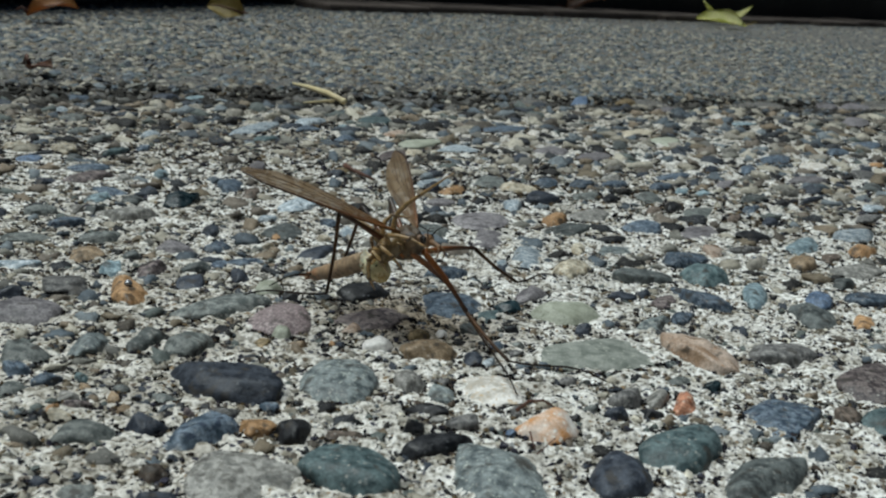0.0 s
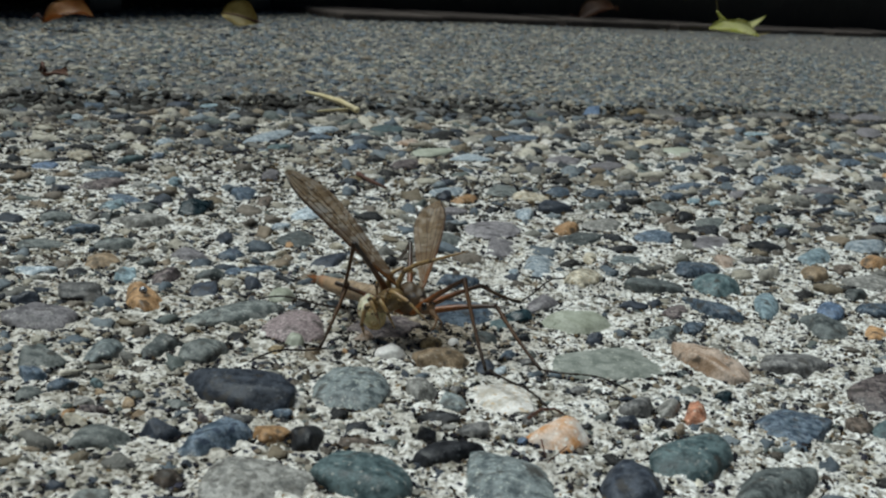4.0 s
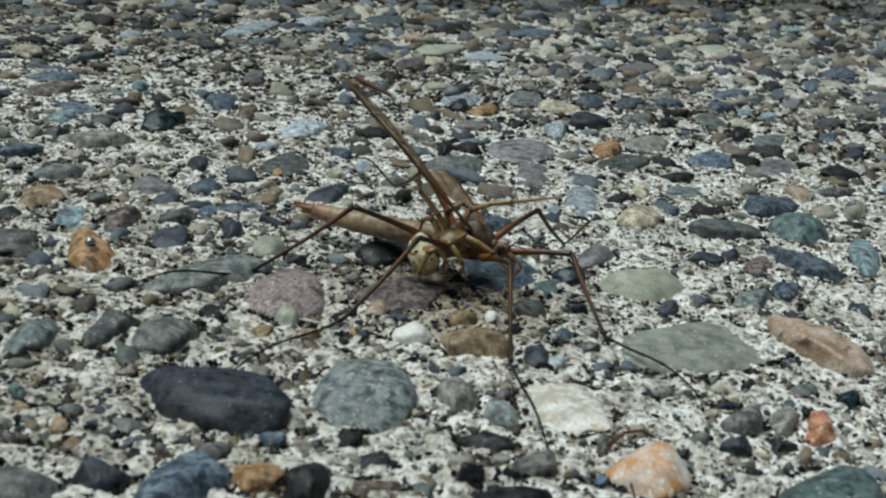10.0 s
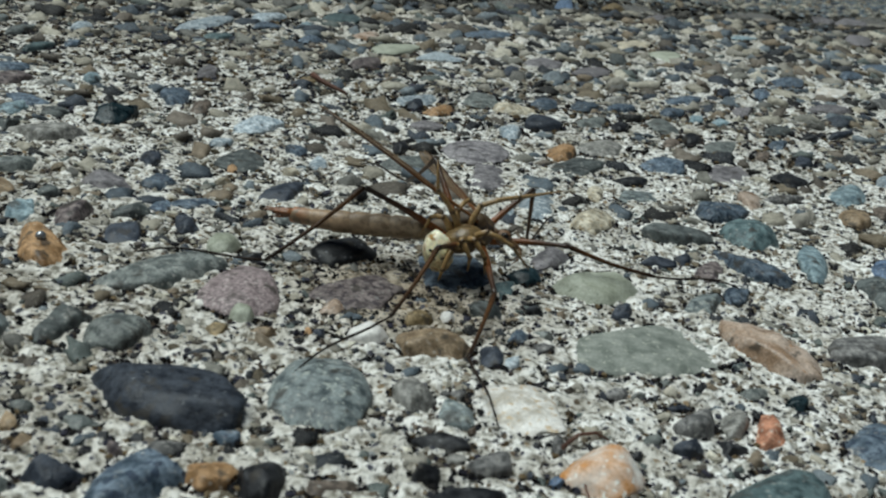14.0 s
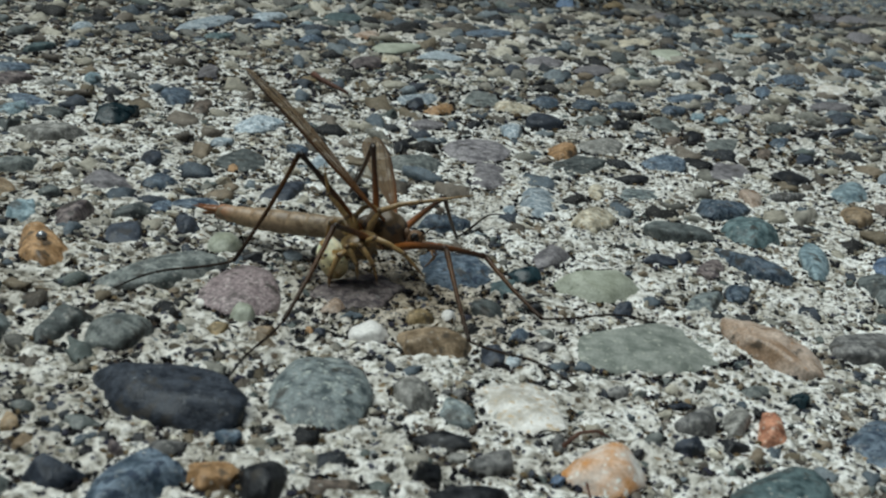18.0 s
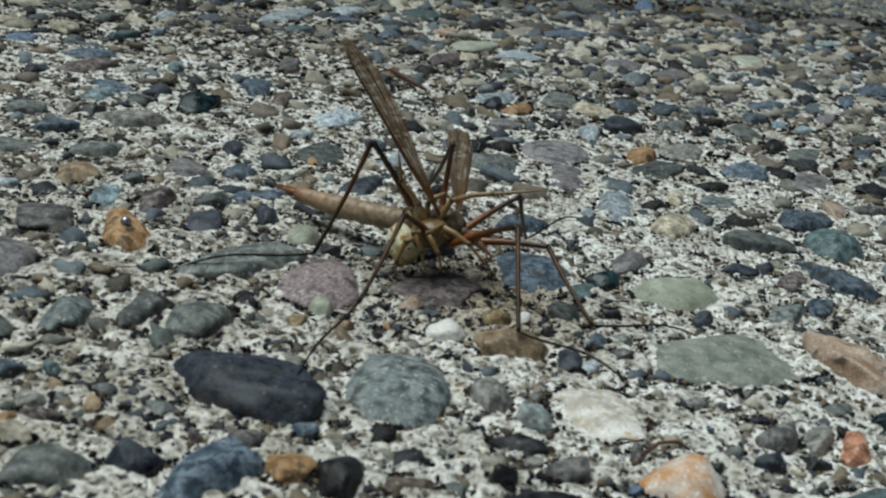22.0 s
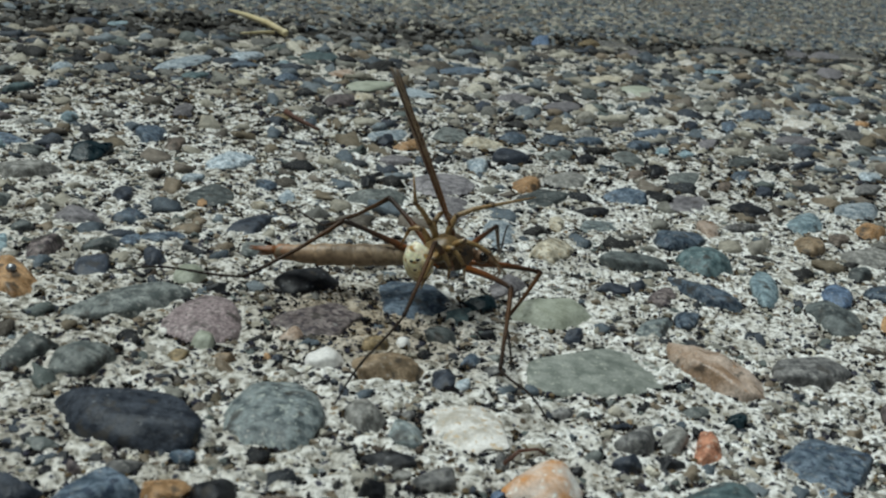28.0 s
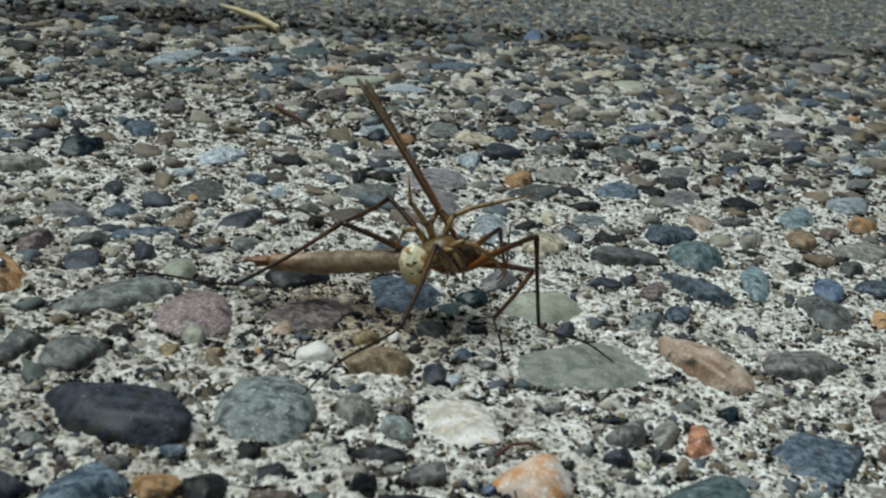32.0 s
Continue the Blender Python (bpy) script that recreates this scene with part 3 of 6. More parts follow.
def abdomen_bm():
    """Eight overlapping rings that widen in the middle and taper to the tail."""
    at, fat = [(-1.6, 0, -0.3)], [0.55]
    for k in range(8):
        x0, x1 = -1.9 - 2.25 * k, -1.9 - 2.25 * (k + 1)
        for s, g in ((0.03, 0.90), (0.15, 0.97), (0.5, 1.02), (0.85, 1.03), (0.98, 1.0)):
            x = x0 + (x1 - x0) * s
            u = (-x - 1.9) / 18.0
            r = 1.08 + 0.20 * math.sin(min(1, u * 1.12 + 0.06) * 2.6) - 0.34 * max(0, u - 0.72) / 0.28
            at.append((x, 0, -0.3 - 0.15 * math.sin(u * 3.0) + 0.2 * max(0, u - 0.8) / 0.2))
            fat.append(r * g)
    at.append((-20.2, 0, -0.02))
    fat.append(0.25)
    return tube(mm(at), [f * MM for f in fat], 18)


def make_crane_fly():
    fly = thing("crane_fly", pose(0, 0, 0.006), "brown crane fly with smoky wings and orange-brown legs", "insect")
    part("abdomen", abdomen_bm(), ABDOMEN, fly, "long grey-brown ringed abdomen")
    tail = bmesh.new()
    for s in (-1, 1):
        tube(mm([(-19.6, 0.22 * s, 0.05), (-20.6, 0.34 * s, 0.1), (-21.8, 0.34 * s, 0.22), (-23.0, 0.42 * s, 0.36)]), [0.45 * MM, 0.36 * MM, 0.2 * MM, 0.03 * MM], 8, tail)
        tube(mm([(-20.2, 0.3 * s, -0.2), (-21.2, 0.45 * s, -0.35), (-22.0, 0.3 * s, -0.45)]), [0.26 * MM, 0.17 * MM, 0.03 * MM], 6, tail)
    part("ovipositor", tail, OVIPOSITOR, fly, "pointed red-brown tail")
    part("thorax", blob((2.6 * MM, 1.8 * MM, 2.2 * MM), level=4, rough=0.14, seed=3), THORAX, fly, "humped grey-brown thorax with dark stripes")
    part("scutellum", blob((1.0 * MM, 1.1 * MM, 0.7 * MM), (-1.9 * MM, 0, 0.75 * MM), 3, 0.1, 5), THORAX, fly)
    part("neck", tube(mm([(2.0, 0, 0.2), (3.1, 0, -0.2)]), [0.6 * MM, 0.45 * MM], 10), HEAD, fly)
    head = part("head", blob((0.95 * MM, 0.9 * MM, 0.85 * MM), (3.6 * MM, 0, -0.45 * MM), 3, 0.1, 2), HEAD, fly)
    for s in (-1, 1):
        part("eye", blob((0.52 * MM, 0.38 * MM, 0.58 * MM), (3.75 * MM, 0.62 * s * MM, -0.3 * MM), 3), EYE, head, "black compound eye")
        part("antenna", tube(mm([(4.3, 0.3 * s, -0.1), (5.0, 0.8 * s, 0.5), (6.0, 1.3 * s, 0.7), (7.2, 1.7 * s, 0.5)]), [0.1 * MM, 0.07 * MM, 0.05 * MM, 0.03 * MM], 6), TARSUS, head)
        part("palp", tube(mm([(5.4, 0.2 * s, -1.6), (5.8, 0.45 * s, -2.1), (5.4, 0.6 * s, -2.8), (4.8, 0.6 * s, -3.3)]), [0.12 * MM, 0.12 * MM, 0.1 * MM, 0.05 * MM], 6), HEAD, head)
        part("haltere", tube(mm([(-1.6, 1.3 * s, 0.5), (-2.1, 2.2 * s, 0.7), (-2.3, 2.8 * s, 0.8), (-2.35, 3.0 * s, 0.8)]), [0.06 * MM, 0.06 * MM, 0.2 * MM, 0.05 * MM], 6), TIBIA, fly)
    part("rostrum", tube(mm([(4.1, 0, -0.7), (4.9, 0, -1.2), (5.6, 0, -1.7), (5.9, 0, -1.7)]), [0.5 * MM, 0.32 * MM, 0.24 * MM, 0.05 * MM], 8), HEAD, head)
    joints, wings = {}, {}
    for name, (hip, a, b, c) in LEGS.items():
        s = -1 if "right" in name else 1
        h = Vector(hip)
        part("coxa", tube(mm([h + Vector((0, -0.5 * s, 1.0)), h + Vector((0, -0.15 * s, 0.4)), h]), [0.45 * MM, 0.4 * MM, 0.3 * MM], 8), FEMUR, fly)
        joints[name] = (part("femur", femur_bm(a), FEMUR, fly), part("tibia", tibia_bm(b), TIBIA, fly), part("tarsus", tarsus_bm(c), TARSUS, fly, "thin dark jointed foot"))
    for side in WING_ROOT:
        wings[side] = part("wing", membrane_bm(), WING, fly, "smoky brown translucent wing")
        tagged(part("venation", veins_bm(), VEIN, wings[side], "dark brown wing veins"), kind="stuff")
    return fly, joints, wings


crane_fly, fly_joints, fly_wings = make_crane_fly()


# ---- the spider on it ----
def make_spider():
    spider = thing("spider", pose(0, 0, 0.005), "small cream-yellow spider with brown patterned back, clasping the fly", "spider")
    back = part("abdomen", blob((1.62 * MM, 1.75 * MM, 2.35 * MM), (-0.2 * MM, 0, 0), 4, 0.1, 4), SPIDER_BACK, spider, "glossy cream globe with brown mottling")
    for x, y, z, a, b in ((-0.6, -1.45, 1.0, 0.30, 0.16), (-1.3, -1.05, 0.95, 0.22, 0.13), (0.5, -1.5, 0.75, 0.26, 0.14), (-0.3, -1.75, -0.1, 0.3, 0.13), (-1.2, -1.4, -0.1, 0.22, 0.12), (0.7, -1.55, -0.2, 0.22, 0.11)):
        d = Vector((x, y, z))
        k = 0.99 / math.sqrt(((x + 0.2) / 1.62) ** 2 + (y / 1.75) ** 2 + (z / 2.35) ** 2)
        d = Vector((-0.2 + (x + 0.2) * k, y * k, z * k))
        part("spot", blob((a * MM, 0.06 * MM, b * MM), d * MM, 2, 0.2, x, Vector((d.x, d.y, d.z)).to_track_quat("Y", "Z").to_matrix()), SPIDER_SPOT, back, "small dark brown spot")
    part("cephalothorax", blob((2.1 * MM, 1.75 * MM, 1.5 * MM), (2.9 * MM, 0, 0.5 * MM), 3, 0.16, 7), SPIDER_HEAD, spider, "olive-brown translucent front body")
    part("pedicel", tube(mm([(1.4, 0, 0), (2.0, 0, 0.05)]), [0.4 * MM, 0.35 * MM], 8), SPIDER_HEAD, spider)
    for s in (-1, 1):
        part("chelicera", tube(mm([(3.8, 0.25 * s, 0), (4.3, 0.28 * s, -0.5), (4.3, 0.2 * s, -1.0)]), [0.26 * MM, 0.22 * MM, 0.06 * MM], 7), SPIDER_HEAD, spider)
        part("pedipalp", tube(mm([(3.7, 0.5 * s, 0), (4.4, 0.8 * s, 0.4), (4.9, 0.7 * s, -0.3)]), [0.14 * MM, 0.14 * MM, 0.12 * MM], 7), SPIDER_LEG, spider)
    # the legs hug the fly: two hang over its back, the rest are drawn in
    reach = [
        ((3.4, -0.8, 0.2), (4.8, -2.2, 1.6), (7.2, -3.0, -0.6), (8.6, -3.0, -3.8)),
        ((3.4, 0.8, 0.3), (5.8, 1.3, 3.1), (10.2, 1.0, 2.9), (15.6, 0.8, 2.1)),
        ((3.0, -0.9, 0.2), (3.2, -2.5, 1.3), (3.9, -3.1, -0.8), (3.7, -2.7, -2.9)),
        ((3.0, 0.9, 0.3), (2.4, 0.9, 3.6), (1.3, 1.0, 6.4), (1.9, 1.2, 9.6)),
        ((2.5, -0.9, 0.2), (1.9, -2.4, 1.6), (2.3, -3.0, -0.3), (1.9, -2.6, -2.0)),
        ((2.5, 0.9, 0.3), (3.2, 1.6, 3.2), (5.0, 2.6, 3.6), (6.2, 3.4, 1.9)),
        ((2.1, -0.9, 0.1), (0.9, -2.3, 0.9), (-0.7, -2.5, -0.9), (-1.3, -2.0, -2.3)),
        ((2.1, 0.9, 0.2), (1.6, 1.6, 2.9), (0.4, 2.6, 2.9), (-0.9, 3.2, 1.0)),
    ]
    for a, b, c, d in reach:
        a, b, c, d = Vector(a), Vector(b), Vector(c), Vector(d)
        up = Vector((0, 0, 0.35))
        leg = part("leg", tube(mm([a, a.lerp(b, 0.5) + up, b, b.lerp(c, 0.5) + up * 0.6, c, c.lerp(d, 0.5), d]), [f * MM for f in (0.32, 0.40, 0.31, 0.29, 0.23, 0.16, 0.05)], 7), SPIDER_LEG, spider, "pale olive translucent leg")
        for p, w, r in ((b, (c - b).normalized(), 0.355), (c, (d - c).normalized(), 0.265)):
            part("band", tube(mm([p - w * 0.18, p + w * 0.18]), [r * MM, r * MM], 8), SPIDER_BAND, leg, "darker ring at the joint")
    return spider


spider = make_spider()


# ---- litter on the paving ----
def blade(outline, thick, bend, curl, n=18, w=8):
    """A leaf blade: length along x, half width from outline(a), bent up along its length and curled at its sides (metres)."""
    bm = bmesh.new()
    rows = []
    for i in range(n + 1):
        a = i / n
        h = outline(a)
        rows.append([bm.verts.new((a, h * (2 * j / w - 1), bend(a) + curl * h * abs(2 * j / w - 1) ** 1.6 * (1 + 0.3 * math.sin(9 * a + j)))) for j in range(w + 1)])
    for p, q in zip(rows, rows[1:]):
        for j in range(w):
            bm.faces.new((p[j], q[j], q[j + 1], p[j + 1]))
    bmesh.ops.solidify(bm, geom=bm.faces[:], thickness=thick)
    return bm


def make_leaf(label, at, turn, long, wide, bend, curl, mat, stem_mat, stem=0.35, tilt=0, group="", cup=0.0):
    leaf = thing("fallen_leaf", Matrix.Translation(at) @ Euler((radians(tilt), 0, radians(turn))).to_matrix().to_4x4(), label, "leaf", group)
    bm = blade(lambda a: 0.5 * wide / long * (math.sin(min(1, max(0.02, a)) ** 0.75 * 3.14) ** 0.8 + 0.02), 0.006, lambda a: bend * math.sin(a * 2.2) + cup * (2 * a - 1) ** 2, curl)
    bmesh.ops.scale(bm, vec=(long, long, long), verts=bm.verts)
    part("blade", bm, mat, leaf)
    base = cup * long
    part("stem", tube([(0.02 * long, 0, base + 0.0012), (-0.4 * stem * long * (1 - 2 * cup), 0.05 * long, base + 0.004 + 0.5 * cup * long), (-stem * long * (1 - 2 * cup), 0.02 * long, base + 0.05 * long + (0.25 + 2 * cup) * stem * long)], [0.0007, 0.0006, 0.0005], 6), stem_mat, leaf)
    part("midrib", tube([(long * a, 0, long * (bend * math.sin(a * 2.2) + cup * (2 * a - 1) ** 2) + 0.0003) for a in (0.02, 0.2, 0.4, 0.6, 0.8, 0.96)], [0.0007, 0.0006, 0.0005, 0.0004, 0.0003, 0.0002], 6), stem_mat, leaf)
    return leaf


ORANGE_LEAF = leaf_material("dry_orange_leaf", (0.30, 0.12, 0.025), (0.40, 0.20, 0.06), (0.16, 0.07, 0.02))
OLIVE_LEAF = leaf_material("dry_olive_leaf", (0.26, 0.20, 0.06), (0.34, 0.27, 0.09), (0.18, 0.12, 0.04))
LIME_LEAF = leaf_material("yellow_green_leaf", (0.58, 0.60, 0.16), (0.76, 0.75, 0.40), (0.46, 0.48, 0.12))
BROWN_LEAF = leaf_material("dead_brown_leaf", (0.10, 0.04, 0.018), (0.17, 0.08, 0.035), (0.06, 0.03, 0.015))
STRAW = leaf_material("pale_straw", (0.52, 0.43, 0.23), (0.62, 0.54, 0.33), (0.40, 0.30, 0.14))
TWIG = plain_material("dark_twig", (0.06, 0.025, 0.015), (0.12, 0.05, 0.03), 0.7, 500, 0.0002)

make_leaf("curled dry orange-brown leaf on the paving by the planter", (-0.240, 0.384, 0.003), 18, 0.024, 0.016, 0.3, 0.8, ORANGE_LEAF, TWIG, 0.2, 30)
make_leaf("folded dry olive-brown leaf leaning by the planter", (-0.176, 0.523, 0.004), 172, 0.0215, 0.017, 0.3, 0.6, OLIVE_LEAF, TWIG, 0.15, -55)
make_leaf("fresh yellow-green leaf lying on the paving", (0.186, 1.06, 0.004), 196, 0.054, 0.030, 0.07, 0.5, LIME_LEAF, OLIVE_LEAF, 0.2, -22)
make_leaf("upturned yellow-green leaf with a raised stem", (0.146, 1.13, 0.003), 22, 0.060, 0.024, 0.0, 0.5, LIME_LEAF, OLIVE_LEAF, 0.5, 15, cup=0.36)
make_leaf("small dead brown leaf by the foot of the wall", (0.005, 1.02, 0.004), 40, 0.045, 0.03, 0.35, 0.6, BROWN_LEAF, TWIG, 0.3, 20)
make_leaf("scrap of dead brown leaf on the paving", (-0.149, 0.206, 0.002), -25, 0.011, 0.007, 0.15, 0.4, BROWN_LEAF, TWIG, 0.25, 12)


def make_straw(label, pts, r):
    a = Vector(pts[0])
    st = thing("straw", Matrix.Translation(a), label, "straw", "bits of straw")
    part("stalk", tube([Vector(p) - a for p in pts], [r * f for f in (0.55, 0.8, 1.0, 1.0)], 8), STRAW, st)
    part("end", tube([Vector(pts[-1]) - a, (Vector(pts[-1]) - a) * 1.02], [r * 1.1, r * 0.8], 8), STRAW, st)
    return st


make_straw("pale dry straw lying over the joint", [(-0.0725, 0.2385, 0.0016), (-0.0655, 0.2315, 0.0018), (-0.0565, 0.2205, 0.0018), (-0.0490, 0.2090, 0.0014)], 0.00098)
make_straw("thin pale straw under the larger one", [(-0.0590, 0.1990, 0.0011), (-0.0562, 0.2030, 0.0012), (-0.0545, 0.2060, 0.0012), (-0.0525, 0.2100, 0.0010)], 0.0005)


def make_twig(label, pts, r):
    a = Vector(pts[0])
    tw = thing("twig", Matrix.Translation(a), label, "twig", "bits of twig")
    part("stem", tube([Vector(p) - a for p in pts], [r * f for f in (1.3, 1.0, 0.9, 0.6)], 7), TWIG, tw)
    return tw


make_twig("short dark red-brown twig beside an orange pebble", [(-0.0258, 0.1010, 0.0026), (-0.0238, 0.0995, 0.0020), (-0.0215, 0.0985, 0.0015), (-0.0186, 0.0965, 0.001)], 0.00045)
make_twig("thin dark rootlet at the edge of a quartz pebble", [(0.0183, -0.0186, 0.0014), (0.0195, -0.0173, 0.0021), (0.021, -0.0163, 0.0020), (0.0222, -0.0157, 0.0012)], 0.00016)
make_twig("forked red-brown rootlet over the quartz pebble", [(0.0200, -0.0235, 0.0013), (0.0203, -0.0248, 0.0010), (0.0209, -0.0272, 0.0006), (0.0226, -0.0245, 0.0014)], 0.00009)

bead_metal, _, _, bead_skin = material("dull_metal", 0.25, 0.6)
bead_skin.inputs["Base Color"].default_value = (0.32, 0.33, 0.35, 1)
bead = thing("bead", pose(-0.0352, 0.0072, 0.0017), "tiny round grey grain on an orange pebble", "grain")
part("grain", blob((0.55 * MM, 0.55 * MM, 0.5 * MM), level=3, rough=0.08), bead_metal, bead)

# ---- what closes the view: a low wall, its shade put into a near-black colour, with a planter before it ----
WALL_DARK = plain_material("shade_black_concrete", (0.012, 0.011, 0.010), (0.030, 0.027, 0.024), 0.9, 12, 0.002)
LEDGE = plain_material("worn_brown_ledge_stone", (0.06, 0.047, 0.04), (0.13, 0.105, 0.09), 0.85, 30, 0.001)
PLANTER = plain_material("dark_grey_plastic", (0.018, 0.019, 0.023), (0.03, 0.031, 0.036), 0.45, 25, 0.0004)


def box_bm(x, y, z, size, round_by=0.0, cuts=3):
    bm = bmesh.new()
    bmesh.ops.create_cube(bm, size=1.0)
    for v in bm.verts:
        v.co = Vector((x + v.co.x * size[0], y + v.co.y * size[1], z + v.co.z * size[2]))
    if round_by:
        bmesh.ops.bevel(bm, geom=bm.edges[:], offset=round_by, segments=cuts, affect="EDGES", profile=0.6)
    return bm


WALL_TURN = math.degrees(math.atan2(0.98, 0.68))
wall = tagged(new("wall_far"), "low dark stained concrete wall in shade", "wall", kind="structure")
wall.matrix_basis = pose(0.09, 1.19, 0, 0, 0, WALL_TURN)
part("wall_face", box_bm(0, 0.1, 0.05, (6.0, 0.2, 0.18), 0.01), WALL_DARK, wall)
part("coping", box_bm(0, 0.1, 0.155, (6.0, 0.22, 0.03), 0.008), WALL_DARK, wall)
ledge_rng = random.Random(8)
x = -0.55
while x < 1.2:
    w = ledge_rng.uniform(0.10, 0.2)
    part("ledge_stone", box_bm(x + w / 2, -0.02 - ledge_rng.uniform(0, 0.012), 0.001, (w - 0.012, 0.07, 0.009 + ledge_rng.uniform(0, 0.005)), 0.003), LEDGE, wall)
    x += w

planter = thing("planter", pose(-0.272, 0.55, 0, 0, 0, 76), "low dark grey plastic planter trough standing on the paving", "planter")
part("trough", box_bm(0, 0.06, 0.042, (0.46, 0.15, 0.062), 0.015, 4), PLANTER, planter)
part("rim", box_bm(0, 0.06, 0.078, (0.48, 0.17, 0.014), 0.005), PLANTER, planter)
for fx in (-0.17, -0.02, 0.16):
    for fy in (0.01, 0.11):
        part("foot", box_bm(fx, fy, 0.006, (0.03, 0.03, 0.013), 0.003), PLANTER, planter)


# ---- pebbles set in the cement ----
def pebble_mesh(seed, kind):
    """A river stone two units across: 's' worn smooth and flat on top, 'r' a rounded dome, 'a' broken into faces, 'f' faces worn soft."""
    bm = bmesh.new()
    bmesh.ops.create_icosphere(bm, subdivisions=4, radius=1.0)
    shift = Vector((seed * 7.3, seed * 3.1, seed * 1.7))
    pick = random.Random(seed + 40)
    square, rough, cuts, sharp = {"s": (2.5, 0.17, 5, 16), "r": (2.15, 0.14, 2, 10), "a": (2.6, 0.30, 9, 26), "f": (2.7, 0.2, 7, 20)}[kind]
    planes = [(Vector((pick.gauss(0, 1), pick.gauss(0, 1), abs(pick.gauss(0, 0.55)))).normalized(), pick.uniform(0.66, 0.95)) for _ in range(cuts)]
    for v in bm.verts:
        d = v.co.normalized()
        s = (abs(d.x) ** square + abs(d.y) ** square + abs(d.z) ** square) ** (-1 / square)
        s *= 1 + rough * noise.noise(d * 1.3 + shift) + 0.6 * rough * noise.noise(d * 2.9 + shift)
        s = (s ** -sharp + sum((max(0.0, d.dot(w)) / h) ** sharp for w, h in planes)) ** (-1 / sharp)
        s *= 1 + 0.13 * rough * noise.noise(d * 7 + shift) + (0.05 * rough * noise.noise(d * 16 + shift))
        v.co = d * s
        if kind == "s":
            v.co.z = math.tanh(1.7 * v.co.z) / 0.94
    for k in range(3):
        lo, hi = min(v.co[k] for v in bm.verts), max(v.co[k] for v in bm.verts)
        for v in bm.verts:
            v.co[k] = 2 * (v.co[k] - lo) / (hi - lo) - 1
    me = bpy.data.meshes.new("pebble")
    bm.to_mesh(me)
    bm.free()
    me.shade_smooth()
    me.materials.append(STONES["gy"])
    return me


PEBBLES = {kind: [pebble_mesh(k + 20 * j, kind) for k in range(9)] for j, kind in enumerate("sraf")}
pebble_rng = random.Random(5)
TAKEN = []


def pebble(tone, x, y, long, short, turn, proud, kind="s", mould=None):
    """One pebble: centre, half axes in millimetres, turn in degrees, how far it stands out of the cement, and which of the moulds it takes."""
    pick = pebble_rng.randrange(9)
    ob = new("pebble", PEBBLES[kind][pick if mould is None else mould])
    ob.parent = ground
    deep = 1.25 * proud
    z = max(ground_height(x * MM, y * MM), -0.0006)
    ob.matrix_basis = Matrix.LocRotScale((x * MM, y * MM, float(z) + (proud - deep) * MM), Euler((radians(pebble_rng.uniform(-3, 3)), radians(pebble_rng.uniform(-3, 3)), radians(turn + 180 * pebble_rng.randrange(2)))),
                                      Vector((long, short, deep)) * MM)
    ob.material_slots[0].link = "OBJECT"
    ob.material_slots[0].material = STONES[tone]
    TAKEN.append((x, y, long, short, radians(turn)))
    return ob


pebble('sl', -13.8, -18.2, 7.56, 4.55, 160, 2.10, 's', 6)
pebble('mt', -2.0, -13.5, 4.83, 6.24, 0, 1.82, 'r')
pebble('gg', -22.6, -34.8, 3.47, 2.38, 42, 0.98, 's')
pebble('sl', -17.2, -32.1, 1.70, 2.37, 137, 1.75, 'a')
pebble('bg', -11.8, -31.7, 5.48, 3.02, 59, 1.68, 'a')
pebble('or', -7.0, -29.0, 2.11, 1.92, 168, 1.12, 'a')
pebble('dk', -3.2, -28.8, 1.99, 2.49, 10, 1.68, 'a')
pebble('br', 1.5, -27.4, 2.46, 1.31, 26, 0.42, 'a')
pebble('bg', -7.4, -23.0, 1.04, 1.19, 133, 0.56, 'r')
pebble('gy', -11.3, -26.5, 1.29, 1.72, 149, 0.70, 'a')
pebble('dk', -16.0, -26.0, 0.57, 0.55, 2, 0.53, 'a')
pebble('dk', -13.5, -25.6, 0.61, 0.61, 1, 0.58, 'a')
pebble('pm', -14.5, -27.4, 0.68, 1.02, 22, 0.70, 'a')
pebble('gg', -18.2, -24.3, 1.42, 1.06, 25, 0.56, 'a')
pebble('pm', -25.6, -29.1, 1.77, 0.83, 11, 0.88, 'a')
pebble('lg', -27.7, -26.8, 1.42, 1.36, 179, 0.56, 'a')
pebble('cr', -26.4, -31.5, 1.3, 1.7, 35, 0.6, 'a')
pebble('or', -27.6, -30.3, 0.9, 1.2, 10, 0.7, 'a')
pebble('tg', -28.2, -22.3, 0.91, 1.11, 32, 0.84, 'a')
pebble('tn', -27.0, -24.2, 0.65, 0.79, 32, 0.56, 'a')
pebble('gg', -23.3, -23.4, 1.00, 0.69, 22, 0.56, 'r')
pebble('dk', -19.9, -21.2, 0.47, 0.44, 4, 0.41, 'a')
pebble('sl', -21.5, -21.8, 0.51, 0.54, 21, 0.51, 'a')
pebble('dk', -19.8, -22.7, 0.38, 0.36, 175, 0.35, 'a')
pebble('sl', -20.9, -24.9, 0.45, 0.36, 18, 0.35, 'a')
pebble('tn', -23.3, -25.8, 0.73, 1.24, 26, 0.56, 'a')
pebble('tn', -21.1, -28.1, 0.88, 0.91, 19, 0.42, 'a')
pebble('lg', 5.7, -11.8, 1.96, 2.64, 173, 1.54, 'f')
pebble('mt', 9.8, -13.5, 2.04, 2.28, 161, 0.70, 'a')
pebble('dk', 8.8, -18.7, 2.47, 1.73, 13, 0.98, 'a')
pebble('dk', 8.2, -23.9, 1.21, 1.42, 166, 1.34, 'a')
pebble('gy', 12.8, -21.0, 2.07, 1.48, 24, 0.98, 's')
